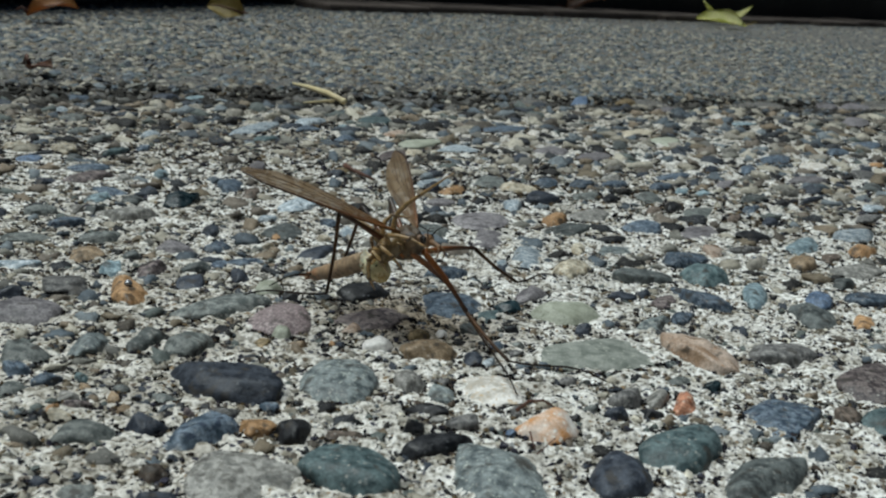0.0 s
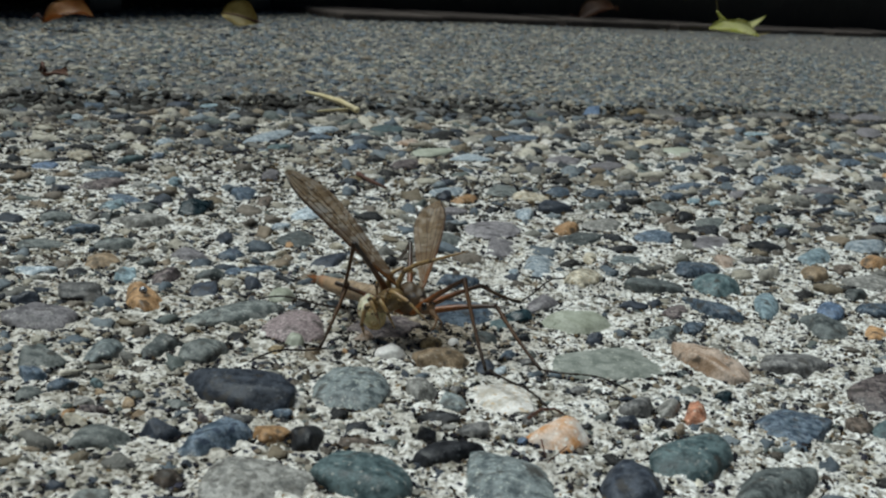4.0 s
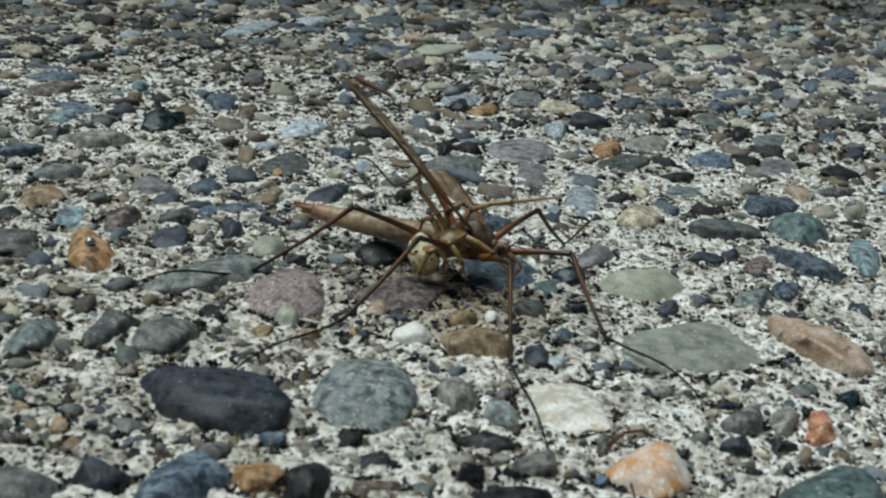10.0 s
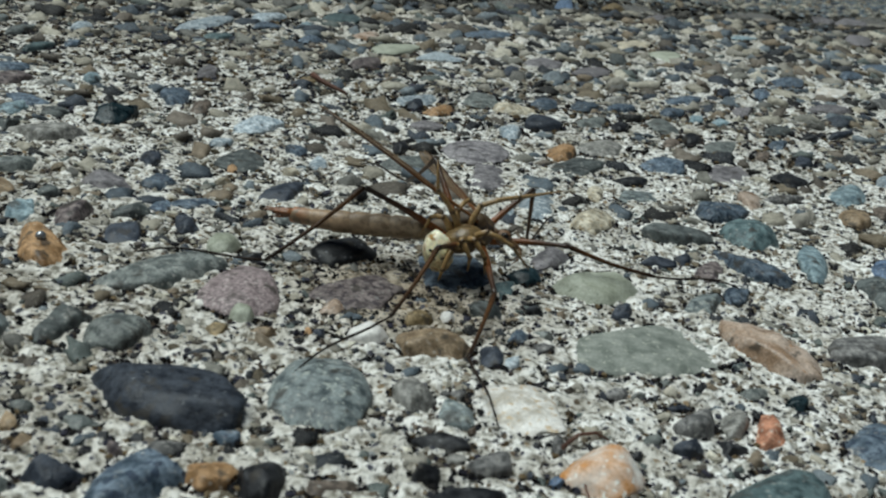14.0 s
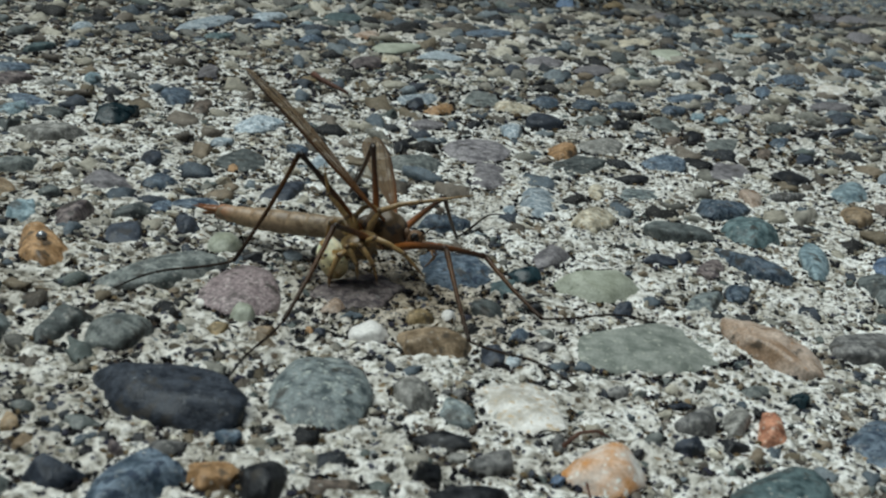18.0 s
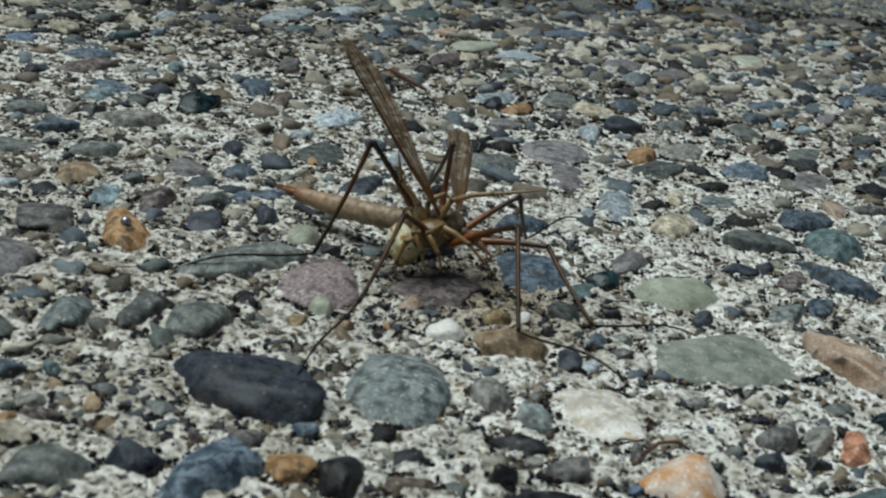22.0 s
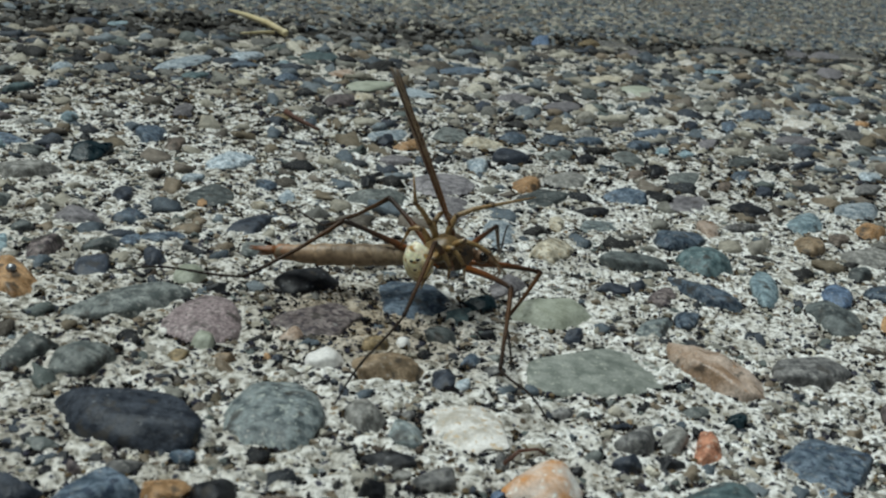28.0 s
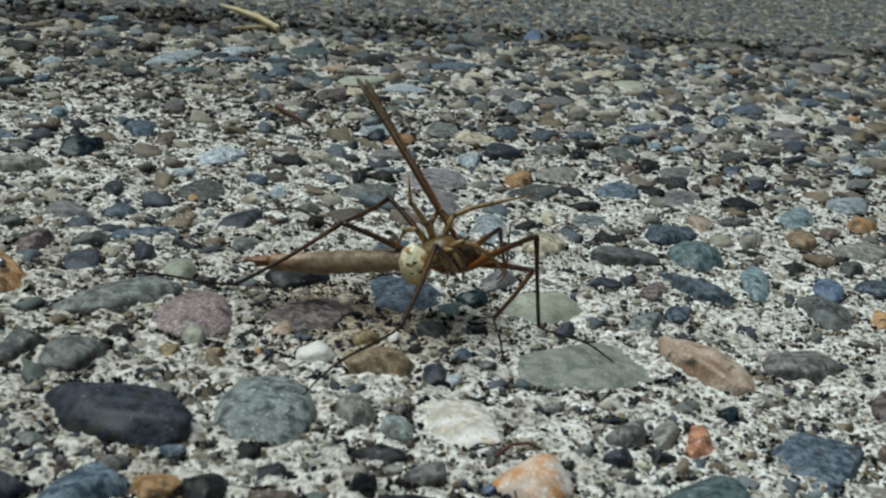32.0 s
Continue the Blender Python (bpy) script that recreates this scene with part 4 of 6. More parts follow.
pebble('lg', 10.1, -20.8, 0.79, 1.00, 146, 0.42, 'a')
pebble('gy', 8.4, -10.4, 0.56, 0.66, 161, 0.54, 'r')
pebble('gy', 9.5, -10.0, 0.66, 0.79, 140, 0.60, 'r')
pebble('wh', 14.9, -10.3, 4.40, 5.01, 177, 0.8, 'a')
pebble('qz', 21.6, -19.3, 3.55, 3.66, 159, 2.24, 'r')
pebble('gy', 18.3, -16.1, 0.80, 1.37, 172, 0.70, 'a')
pebble('bl', 18.0, -21.7, 0.49, 0.63, 125, 0.49, 'a')
pebble('sl', 16.0, -21.4, 0.41, 0.47, 156, 0.44, 'a')
pebble('dk', 16.4, -16.7, 0.41, 0.49, 144, 0.41, 'a')
pebble('dk', 14.9, -17.8, 0.38, 0.47, 132, 0.35, 'a')
pebble('sl', 13.5, -17.4, 0.48, 0.31, 30, 0.30, 'a')
pebble('sg', 28.2, 6.6, 9.6, 5.5, 38, 0.9, 'r', 4)
pebble('gy', 23.8, -4.8, 1.49, 0.84, 33, 0.70, 'r')
pebble('sl', 22.4, -5.7, 0.48, 0.66, 168, 0.57, 'a')
pebble('gg', 25.6, -4.7, 1.14, 0.62, 31, 0.56, 'a')
pebble('dk', 31.8, -0.6, 0.54, 0.77, 164, 0.67, 'r')
pebble('gy', 30.3, -8.8, 1.90, 2.85, 133, 1.68, 'f')
pebble('lg', 33.9, -7.2, 1.37, 3.18, 162, 1.40, 'f')
pebble('sl', 29.3, -13.3, 1.09, 1.50, 133, 1.19, 'r')
pebble('dk', 32.9, -11.8, 1.10, 1.64, 121, 0.84, 'a')
pebble('co', 37.2, -7.9, 1.59, 2.86, 159, 1.54, 'a')
pebble('dk', 24.8, -15.5, 0.47, 0.64, 128, 0.47, 'a')
pebble('gg', 26.3, -12.6, 0.88, 1.41, 161, 0.70, 'a')
pebble('sm', 40.8, 10.6, 4.3, 6.1, 35, 2.3, 'a')
pebble('mt', 36.7, 5.9, 0.67, 1.01, 130, 0.64, 'a')
pebble('gg', 37.1, 0.1, 1.17, 2.01, 133, 0.70, 'r')
pebble('tl', 41.0, -0.6, 1.10, 1.86, 153, 0.98, 'a')
pebble('sl', 29.2, -5.5, 1.28, 0.62, 31, 0.42, 'a')
pebble('gg', 28.6, -0.5, 0.55, 0.81, 127, 0.48, 'a')
pebble('mt', -31.9, -12.3, 2.50, 3.84, 171, 1.54, 'a')
pebble('dg', -26.2, -8.2, 1.84, 4.40, 175, 1.40, 'a')
pebble('gg', -21.3, -8.7, 3.09, 3.63, 128, 1.82, 'f')
pebble('gg', -22.0, 6.2, 7.44, 3.27, 49, 1.12, 's')
pebble('pk', -13.4, 5.1, 4.3, 6.3, 179, 1.6, 'r')
pebble('gn', -12.0, -1.0, 1.30, 1.82, 11, 1.39, 'r')
pebble('ol', -13.4, -4.9, 1.08, 1.23, 161, 0.70, 'a')
pebble('tn', -9.2, -3.4, 1.01, 1.21, 139, 0.70, 'a')
pebble('sl', -13.4, -9.8, 1.19, 0.60, 27, 0.50, 'a')
pebble('pm', -2.1, 10.2, 4.27, 6.01, 149, 0.56, 's')
pebble('sm', -4.3, 4.4, 1.32, 1.92, 178, 0.84, 'r')
pebble('ws', 0.2, -0.9, 1.94, 2.05, 170, 1.40, 'r')
pebble('tn', 6.8, -0.2, 4.06, 3.05, 29, 1.68, 'f')
pebble('ol', 4.5, 4.7, 1.30, 1.72, 137, 1.05, 'r')
pebble('ws', 7.2, 6.4, 0.81, 1.04, 165, 0.75, 'r')
pebble('bg', 7.2, 20.0, 5.05, 6.94, 178, 0.98, 'a')
pebble('tl', 14.7, 21.7, 2.06, 2.22, 141, 1.12, 'r')
pebble('pg', 17.5, 28.4, 2.19, 3.86, 144, 1.26, 'a')
pebble('tg', 12.1, 16.8, 1.73, 2.86, 164, 0.56, 'a')
pebble('dg', 10.9, 9.5, 1.91, 2.81, 9, 0.84, 'a')
pebble('sl', 12.0, -0.9, 1.54, 2.42, 170, 0.98, 'a')
pebble('wl', 14.0, -1.7, 0.91, 1.32, 170, 0.84, 'a')
pebble('bg', 14.6, 4.4, 1.13, 1.60, 143, 0.70, 'a')
pebble('gg', 16.8, 5.9, 0.96, 1.40, 133, 0.70, 'a')
pebble('gy', 16.8, 2.6, 0.90, 1.37, 131, 0.56, 'a')
pebble('sl', 3.1, -7.2, 0.68, 0.83, 174, 0.67, 'a')
pebble('sl', -4.3, -2.1, 0.73, 0.91, 0, 0.70, 'a')
pebble('or', -5.3, -2.1, 0.48, 0.65, 7, 0.53, 'a')
pebble('gn', 23.3, 20.8, 3.9, 5.9, 122, 2.0, 'f')
pebble('sl', 25.6, 15.2, 1.27, 1.83, 149, 1.12, 'a')
pebble('sl', 31.1, 33.4, 1.76, 2.42, 115, 0.98, 'a')
pebble('sl', 34.5, 36.3, 1.11, 1.82, 153, 0.84, 'a')
pebble('pm', 37.6, 33.6, 1.95, 3.76, 150, 0.56, 'a')
pebble('bg', 43.5, 37.1, 6.26, 3.13, 125, 1.54, 'f')
pebble('mt', 35.2, 22.1, 1.81, 4.28, 154, 1.12, 'a')
pebble('bg', 39.4, 26.1, 1.89, 3.35, 157, 1.12, 'a')
pebble('tg', 45.4, 50.6, 4.3, 5.6, 168, 2.24, 'r')
pebble('bg', 42.4, 59.2, 3.9, 5.2, 150, 1.9, 'a')
pebble('sm', 48.4, 69.7, 2.09, 4.91, 170, 0.98, 'a')
pebble('dg', 35.3, 46.5, 3.58, 5.84, 125, 1.40, 's')
pebble('cr', 23.6, 46.2, 2.72, 4.64, 151, 1.60, 'r')
pebble('cr', 24.4, 60.0, 1.37, 3.91, 174, 0.98, 'r')
pebble('wl', 15.8, 50.3, 2.86, 7.00, 173, 0.84, 'a')
pebble('wl', 12.1, 45.0, 1.04, 2.19, 176, 0.70, 'a')
pebble('pg', 8.9, 60.4, 3.06, 7.73, 175, 0.56, 'a')
pebble('bg', 3.9, 35.1, 2.87, 4.10, 131, 1.54, 'f')
pebble('pg', 6.0, 74.2, 5.38, 8.64, 168, 0.70, 's')
pebble('gg', -2.1, 59.6, 3.72, 5.71, 132, 1.54, 'f')
pebble('dk', -5.2, 67.5, 1.43, 2.89, 3, 1.53, 'a')
pebble('or', 19.6, 80.6, 2.58, 5.88, 174, 1.68, 'f')
pebble('lg', 26.9, 88.9, 3.63, 6.68, 155, 1.12, 'r')
pebble('dg', 21.8, 73.1, 3.51, 6.81, 148, 0.70, 'a')
pebble('bg', 36.4, 81.2, 3.68, 4.40, 151, 1.40, 's')
pebble('dk', 30.3, 69.9, 4.41, 1.73, 35, 0.84, 'a')
pebble('mt', 31.1, 62.8, 4.94, 2.51, 45, 0.42, 'a')
pebble('dk', 43.8, 104.9, 1.93, 4.86, 167, 1.54, 'r')
pebble('br', 39.8, 99.9, 1.62, 4.18, 167, 0.84, 'r')
pebble('gg', 39.5, 114.2, 3.71, 6.89, 177, 0.70, 's')
pebble('pg', 47.4, 84.8, 3.65, 7.76, 163, 0.42, 's')
pebble('dk', 58.1, 86.3, 2.87, 5.58, 146, 1.12, 'a')
pebble('gy', 54.3, 72.8, 4.42, 1.44, 36, 0.98, 's')
pebble('gg', 48.9, 104.1, 3.13, 7.64, 157, 0.70, 'a')
pebble('br', 56.1, 101.0, 1.66, 4.29, 161, 0.84, 'a')
pebble('bg', 61.1, 112.5, 1.93, 5.35, 162, 1.12, 'a')
pebble('dg', 63.7, 124.2, 2.14, 4.68, 149, 1.12, 's')
pebble('sl', 63.6, 101.2, 2.02, 4.52, 153, 1.12, 'a')
pebble('gy', -44.6, 7.9, 3.35, 4.62, 22, 1.40, 'a')
pebble('or', -35.4, 7.9, 2.80, 5.57, 34, 1.54, 's')
pebble('lb', -42.1, 17.5, 1.89, 3.02, 13, 1.26, 'a')
pebble('tn', -47.9, 22.8, 2.59, 3.84, 163, 1.12, 'f')
pebble('gg', -49.7, 32.0, 2.55, 3.76, 135, 1.40, 'f')
pebble('pm', -36.6, 18.7, 2.27, 3.44, 174, 1.54, 'f')
pebble('pg', -37.5, 32.1, 3.47, 3.29, 179, 0.98, 'f')
pebble('dg', -30.7, 22.0, 1.67, 2.67, 159, 1.34, 'r')
pebble('sl', -29.3, 14.9, 2.22, 3.13, 10, 0.98, 'a')
pebble('dg', -41.7, 24.6, 1.39, 1.56, 14, 1.09, 'r')
pebble('bg', -31.4, 34.3, 2.13, 2.71, 160, 1.26, 'a')
pebble('sl', -36.0, 43.6, 1.74, 2.93, 11, 1.40, 'a')
pebble('bg', -28.5, 25.9, 1.51, 1.91, 162, 0.56, 'a')
pebble('sl', -23.9, 20.6, 1.74, 2.52, 8, 1.26, 'a')
pebble('bg', -25.7, 28.3, 3.57, 1.35, 36, 0.56, 's')
pebble('gn', -18.6, 16.5, 1.92, 2.73, 171, 1.40, 'r')
pebble('dg', -25.1, 48.9, 3.85, 5.14, 3, 0.98, 'a')
pebble('wl', -29.9, 56.1, 1.55, 2.26, 144, 0.91, 's')
pebble('wl', -28.0, 69.0, 3.62, 6.07, 163, 1.40, 'f')
pebble('sl', -17.1, 37.6, 2.73, 5.71, 177, 0.98, 'a')
pebble('cr', -24.8, 38.9, 1.25, 1.67, 176, 0.84, 'a')
pebble('or', -25.1, 44.5, 0.95, 1.26, 0, 0.76, 'a')
pebble('cr', -17.9, 46.8, 1.12, 1.91, 162, 0.84, 'a')
pebble('gg', -14.0, 29.3, 2.00, 3.32, 0, 0.70, 'a')
pebble('dk', -14.8, 14.3, 1.44, 1.57, 174, 0.84, 'a')
pebble('bg', -19.5, 57.9, 1.71, 2.67, 175, 0.84, 'a')
pebble('wl', -15.3, 53.7, 1.44, 3.26, 6, 0.70, 'a')
pebble('tl', -47.8, 61.2, 3.00, 5.19, 164, 2.15, 'a')
pebble('dk', -51.8, 70.3, 1.03, 1.72, 15, 1.02, 'a')
pebble('lg', -52.5, 48.7, 4.93, 5.13, 169, 1.54, 'f')
pebble('dg', -58.5, 48.7, 1.61, 2.73, 177, 1.30, 'a')
pebble('lg', -60.9, 48.0, 1.47, 2.50, 20, 1.12, 'a')
pebble('lb', -61.1, 57.0, 2.09, 3.49, 164, 1.12, 'a')
pebble('bg', -61.7, 63.7, 3.32, 3.83, 29, 0.84, 'a')
pebble('pm', -69.6, 73.1, 2.70, 6.91, 161, 1.26, 's')
pebble('bg', -73.5, 81.2, 2.71, 4.56, 148, 0.84, 's')
pebble('sl', -75.1, 64.8, 1.92, 2.62, 5, 1.12, 'a')
pebble('cr', -86.5, 97.0, 3.26, 4.76, 31, 1.68, 'a')
pebble('dg', -80.3, 88.7, 1.99, 3.49, 14, 1.12, 'a')
pebble('bg', -58.4, 38.0, 1.97, 3.14, 146, 1.23, 's')
pebble('gg', -65.3, 43.6, 2.51, 3.08, 170, 1.12, 's')
pebble('bl', -87.5, 83.5, 2.54, 2.90, 166, 0.84, 's')
pebble('dg', -84.8, 110.6, 1.68, 5.54, 178, 1.17, 's')
pebble('wl', -77.4, 123.6, 2.20, 4.10, 176, 1.26, 'r')
pebble('tg', -75.8, 99.1, 1.90, 4.56, 175, 1.12, 's')
pebble('bg', -72.7, 106.9, 1.93, 3.05, 4, 1.12, 'a')
pebble('lb', -59.1, 81.8, 1.60, 2.79, 13, 1.40, 'r')
pebble('lg', -64.0, 75.7, 1.44, 3.17, 10, 1.12, 'a')
pebble('dg', -55.3, 58.2, 1.81, 2.16, 125, 0.97, 's')
pebble('bg', -43.9, 78.3, 2.64, 6.43, 10, 1.26, 'a')
pebble('br', -38.5, 74.8, 1.83, 5.38, 1, 1.12, 'a')
pebble('pg', -45.0, 101.1, 2.07, 7.46, 14, 0.98, 'a')
pebble('wl', -59.3, 147.1, 3.35, 12.29, 168, 0.98, 's')
pebble('wl', -49.8, 167.7, 3.54, 6.97, 164, 1.26, 's')
pebble('bg', -47.3, 157.0, 3.12, 6.05, 166, 0.70, 's')
pebble('tg', -53.0, 135.7, 2.86, 5.09, 171, 0.84, 's')
pebble('bg', -35.5, 146.8, 2.58, 4.77, 156, 1.26, 'a')
pebble('lb', -40.0, 167.3, 2.05, 3.65, 165, 0.70, 'a')
pebble('tg', -34.4, 184.3, 4.52, 7.85, 166, 0.98, 's')
pebble('gn', -17.0, 151.9, 4.47, 9.54, 170, 1.26, 's')
pebble('cr', -16.3, 136.6, 2.41, 4.55, 171, 1.26, 'r')
pebble('pm', -20.1, 129.9, 3.13, 6.21, 171, 0.98, 's')
pebble('wl', -6.5, 149.5, 4.41, 7.82, 145, 0.70, 's')
pebble('ol', -27.1, 106.4, 1.97, 3.13, 161, 0.98, 'a')
pebble('gg', 4.7, 112.2, 3.74, 7.59, 0, 1.12, 's')
pebble('cr', 11.2, 107.0, 5.20, 2.90, 21, 1.40, 'f')
pebble('or', -2.0, 97.1, 2.19, 4.48, 156, 1.40, 'r')
pebble('wl', -6.5, 103.1, 3.43, 6.30, 159, 0.98, 's')
pebble('sl', -6.4, 98.2, 1.60, 3.27, 175, 1.46, 'r')
pebble('sl', 16.7, 99.4, 3.41, 4.94, 163, 1.68, 's')
pebble('wl', 11.0, 89.6, 2.28, 4.61, 0, 1.26, 's')
pebble('pg', -2.6, 85.4, 2.37, 4.16, 151, 0.84, 's')
pebble('dk', 4.7, 89.8, 1.43, 2.25, 165, 1.07, 'a')
pebble('sl', 9.5, 145.7, 2.06, 5.16, 172, 1.40, 's')
pebble('pg', 16.9, 163.7, 4.50, 7.58, 159, 0.84, 's')
pebble('pg', 27.7, 160.8, 3.69, 8.93, 160, 0.84, 's')
pebble('bg', 16.9, 115.7, 2.69, 4.14, 167, 1.40, 's')
pebble('bg', 24.4, 118.9, 2.11, 4.15, 144, 1.24, 's')
pebble('wh', 10.5, 190.6, 2.42, 5.11, 160, 0.84, 'a')
pebble('bg', 2.1, 193.0, 4.15, 10.22, 153, 0.70, 's')
pebble('gy', -6.9, 167.7, 2.22, 4.27, 160, 0.84, 'a')
pebble('gg', 25.7, 107.1, 2.63, 5.41, 157, 0.84, 's')
pebble('dk', 30.7, 106.2, 1.94, 3.46, 160, 1.53, 'a')
pebble('lg', 32.0, 132.7, 2.44, 5.15, 160, 1.26, 'a')
pebble('bg', 32.1, 123.1, 1.98, 4.08, 141, 1.14, 's')
pebble('dg', 35.5, 184.2, 3.00, 7.98, 171, 1.40, 'a')
pebble('dg', 31.0, 210.0, 2.54, 6.28, 167, 1.12, 's')
pebble('cr', 41.2, 213.8, 3.89, 8.22, 151, 0.84, 's')
pebble('gn', 49.5, 202.2, 4.46, 7.70, 153, 1.12, 's')
pebble('wh', 71.8, 275.5, 2.81, 7.62, 168, 1.68, 'r')
pebble('cr', 73.3, 303.1, 2.79, 8.96, 166, 1.40, 'r')
pebble('pg', 55.5, 285.9, 3.93, 11.63, 159, 0.98, 's')
pebble('lb', 79.8, 263.2, 3.23, 7.13, 152, 0.98, 's')
pebble('bg', 102.4, 306.6, 4.08, 9.12, 162, 0.98, 's')
pebble('bg', 46.1, 141.5, 2.78, 6.92, 143, 0.84, 's')
pebble('bg', 42.9, 127.3, 2.52, 4.84, 162, 1.12, 's')
pebble('bg', 67.8, 166.5, 2.45, 8.88, 165, 1.12, 'a')
pebble('bg', 78.2, 187.5, 3.83, 7.95, 152, 1.12, 's')
pebble('sl', 58.0, 159.3, 1.93, 5.40, 166, 1.40, 'a')
pebble('lb', 47.6, 126.4, 1.57, 6.88, 170, 0.70, 'a')
pebble('lb', 52.6, 125.9, 2.14, 4.82, 151, 0.70, 'a')
pebble('pg', 58.6, 139.3, 2.33, 6.20, 160, 0.98, 'a')
pebble('ol', 40.7, 301.7, 3.88, 9.44, 173, 1.26, 'r')
pebble('bl', 23.5, 289.1, 3.25, 17.17, 177, 1.68, 'a')
pebble('sm', -25.5, 162.7, 2.41, 5.99, 166, 0.84, 's')
pebble('lg', -5.5, -39.9, 5.9, 4.6, 15, 1.4, 'f')
pebble('tg', 3.9, -35.5, 5.3, 4.1, 146, 1.82, 's')
pebble('mt', 17.7, -32.4, 5.59, 6.48, 171, 1.54, 'a')
pebble('sl', 29.2, -29.2, 3.20, 4.80, 4, 2.10, 'r')
pebble('tg', 35.7, -19.9, 3.93, 6.57, 153, 1.96, 'r')
pebble('dg', 43.4, -25.5, 3.48, 7.41, 139, 1.68, 'f')
pebble('bg', 48.1, -7.4, 4.06, 5.31, 143, 1.12, 'a')
pebble('pm', 61.9, 8.3, 3.88, 8.76, 157, 1.40, 's')
pebble('tg', 59.8, -4.3, 2.49, 5.69, 158, 1.26, 'a')
pebble('br', 55.6, -5.3, 1.62, 2.82, 153, 1.12, 'a')
pebble('br', -13.1, -41.1, 1.27, 1.40, 49, 1.12, 'r')
pebble('sl', -21.7, -45.3, 1.02, 0.70, 9, 0.70, 'a')
pebble('gg', -17.8, -46.4, 1.89, 1.40, 5, 0.70, 'a')
pebble('sl', -11.2, -45.2, 2.13, 1.26, 13, 0.84, 'a')
pebble('dk', 10.9, -27.6, 4.36, 1.72, 36, 1.26, 's')
pebble('gy', 52.0, 15.8, 3.98, 6.61, 146, 1.26, 's')
pebble('dg', 59.5, 34.7, 3.59, 5.72, 175, 1.54, 'r')
pebble('bl', 62.2, 44.3, 2.32, 4.83, 163, 1.54, 'r')
pebble('dg', 68.2, 55.3, 1.72, 3.03, 148, 1.40, 's')
pebble('lb', 52.3, 43.3, 2.08, 8.14, 170, 1.12, 's')
pebble('lg', 73.1, 65.9, 3.39, 6.31, 140, 0.98, 's')
pebble('or', 77.5, 82.2, 2.46, 4.97, 155, 1.54, 'r')
pebble('wl', 79.3, 96.1, 3.67, 7.00, 145, 1.40, 's')
pebble('tn', 64.0, 67.2, 2.64, 4.17, 170, 1.40, 's')
pebble('lb', 66.3, 81.9, 3.27, 6.67, 157, 1.40, 'r')
pebble('br', 70.1, 74.1, 1.89, 4.06, 159, 0.98, 'a')
pebble('or', 67.2, 35.7, 1.93, 4.70, 159, 0.56, 'a')
pebble('bg', 71.6, 48.9, 3.13, 5.78, 133, 1.12, 's')
pebble('pg', -43.6, -4.6, 4.57, 4.04, 178, 1.40, 's')
pebble('sl', -48.7, 1.4, 2.46, 2.22, 179, 1.57, 'a')
pebble('gg', -37.6, -17.6, 3.29, 2.86, 145, 1.26, 'a')
pebble('bg', -35.7, -22.7, 1.65, 1.71, 174, 1.26, 'a')
pebble('bg', -31.5, -24.0, 1.42, 1.94, 138, 1.13, 'a')
pebble('gg', -33.8, -26.9, 1.23, 1.67, 139, 0.70, 'a')
pebble('wl', -53.9, 14.0, 2.99, 1.98, 21, 0.70, 's')
pebble('gg', -59.9, 27.7, 4.07, 2.46, 25, 0.70, 's')
pebble('dk', -5.7, 20.3, 2.88, 4.34, 137, 1.54, 'r')
pebble('sl', -71.7, 40.1, 3.61, 2.14, 119, 0.78)
pebble('wh', 87.7, 180.7, 7.45, 3.91, 66, 1.30)
pebble('pg', 80.9, 156.6, 7.03, 3.73, 37, 1.30)
pebble('cr', 90.1, 163.8, 3.82, 2.12, 72, 0.84)
pebble('sl', 77.3, 130.5, 5.91, 1.83, 50, 1.30)
pebble('cr', 88.7, 148.2, 3.62, 1.70, 54, 0.80)
pebble('bg', 101.8, 215.3, 7.49, 2.97, 49, 1.30)
pebble('dk', 69.7, 123.2, 2.40, 3.27, 139, 1.12, 'a')
pebble('gy', 100.0, 175.5, 4.15, 6.59, 154, 1.26, 's')
pebble('dg', 97.8, 158.3, 2.85, 5.73, 148, 1.12, 'a')
pebble('gy', 86.5, 116.1, 2.77, 7.04, 148, 1.26, 'a')
pebble('wl', 90.7, 128.5, 2.57, 6.58, 159, 1.12, 'a')
pebble('pg', 126.5, 303.8, 4.81, 16.19, 164, 1.40, 'r')
pebble('pg', 141.1, 368.4, 6.82, 16.74, 161, 1.26, 's')
pebble('pg', 128.2, 363.3, 4.61, 13.28, 164, 1.12, 's')
pebble('bg', 114.8, 240.0, 4.32, 9.99, 148, 0.70, 's')
pebble('or', 108.3, 197.7, 2.37, 5.76, 158, 0.98, 'a')
pebble('wl', -109.6, 145.2, 2.19, 3.12, 16, 1.26, 'a')
pebble('gg', -101.9, 135.2, 3.11, 3.90, 5, 1.12, 's')
pebble('dg', -93.1, 119.0, 2.73, 3.58, 13, 1.26, 'a')
pebble('lg', -95.4, 140.5, 2.67, 3.40, 5, 0.98, 'a')
pebble('sl', -98.4, 188.0, 3.86, 5.22, 173, 1.68, 's')
pebble('lb', -90.9, 193.4, 3.16, 4.50, 1, 1.12, 's')
pebble('bg', -116.2, 169.9, 3.18, 6.36, 6, 1.40, 's')
pebble('cr', -96.4, 94.5, 2.60, 2.82, 170, 1.12, 's')


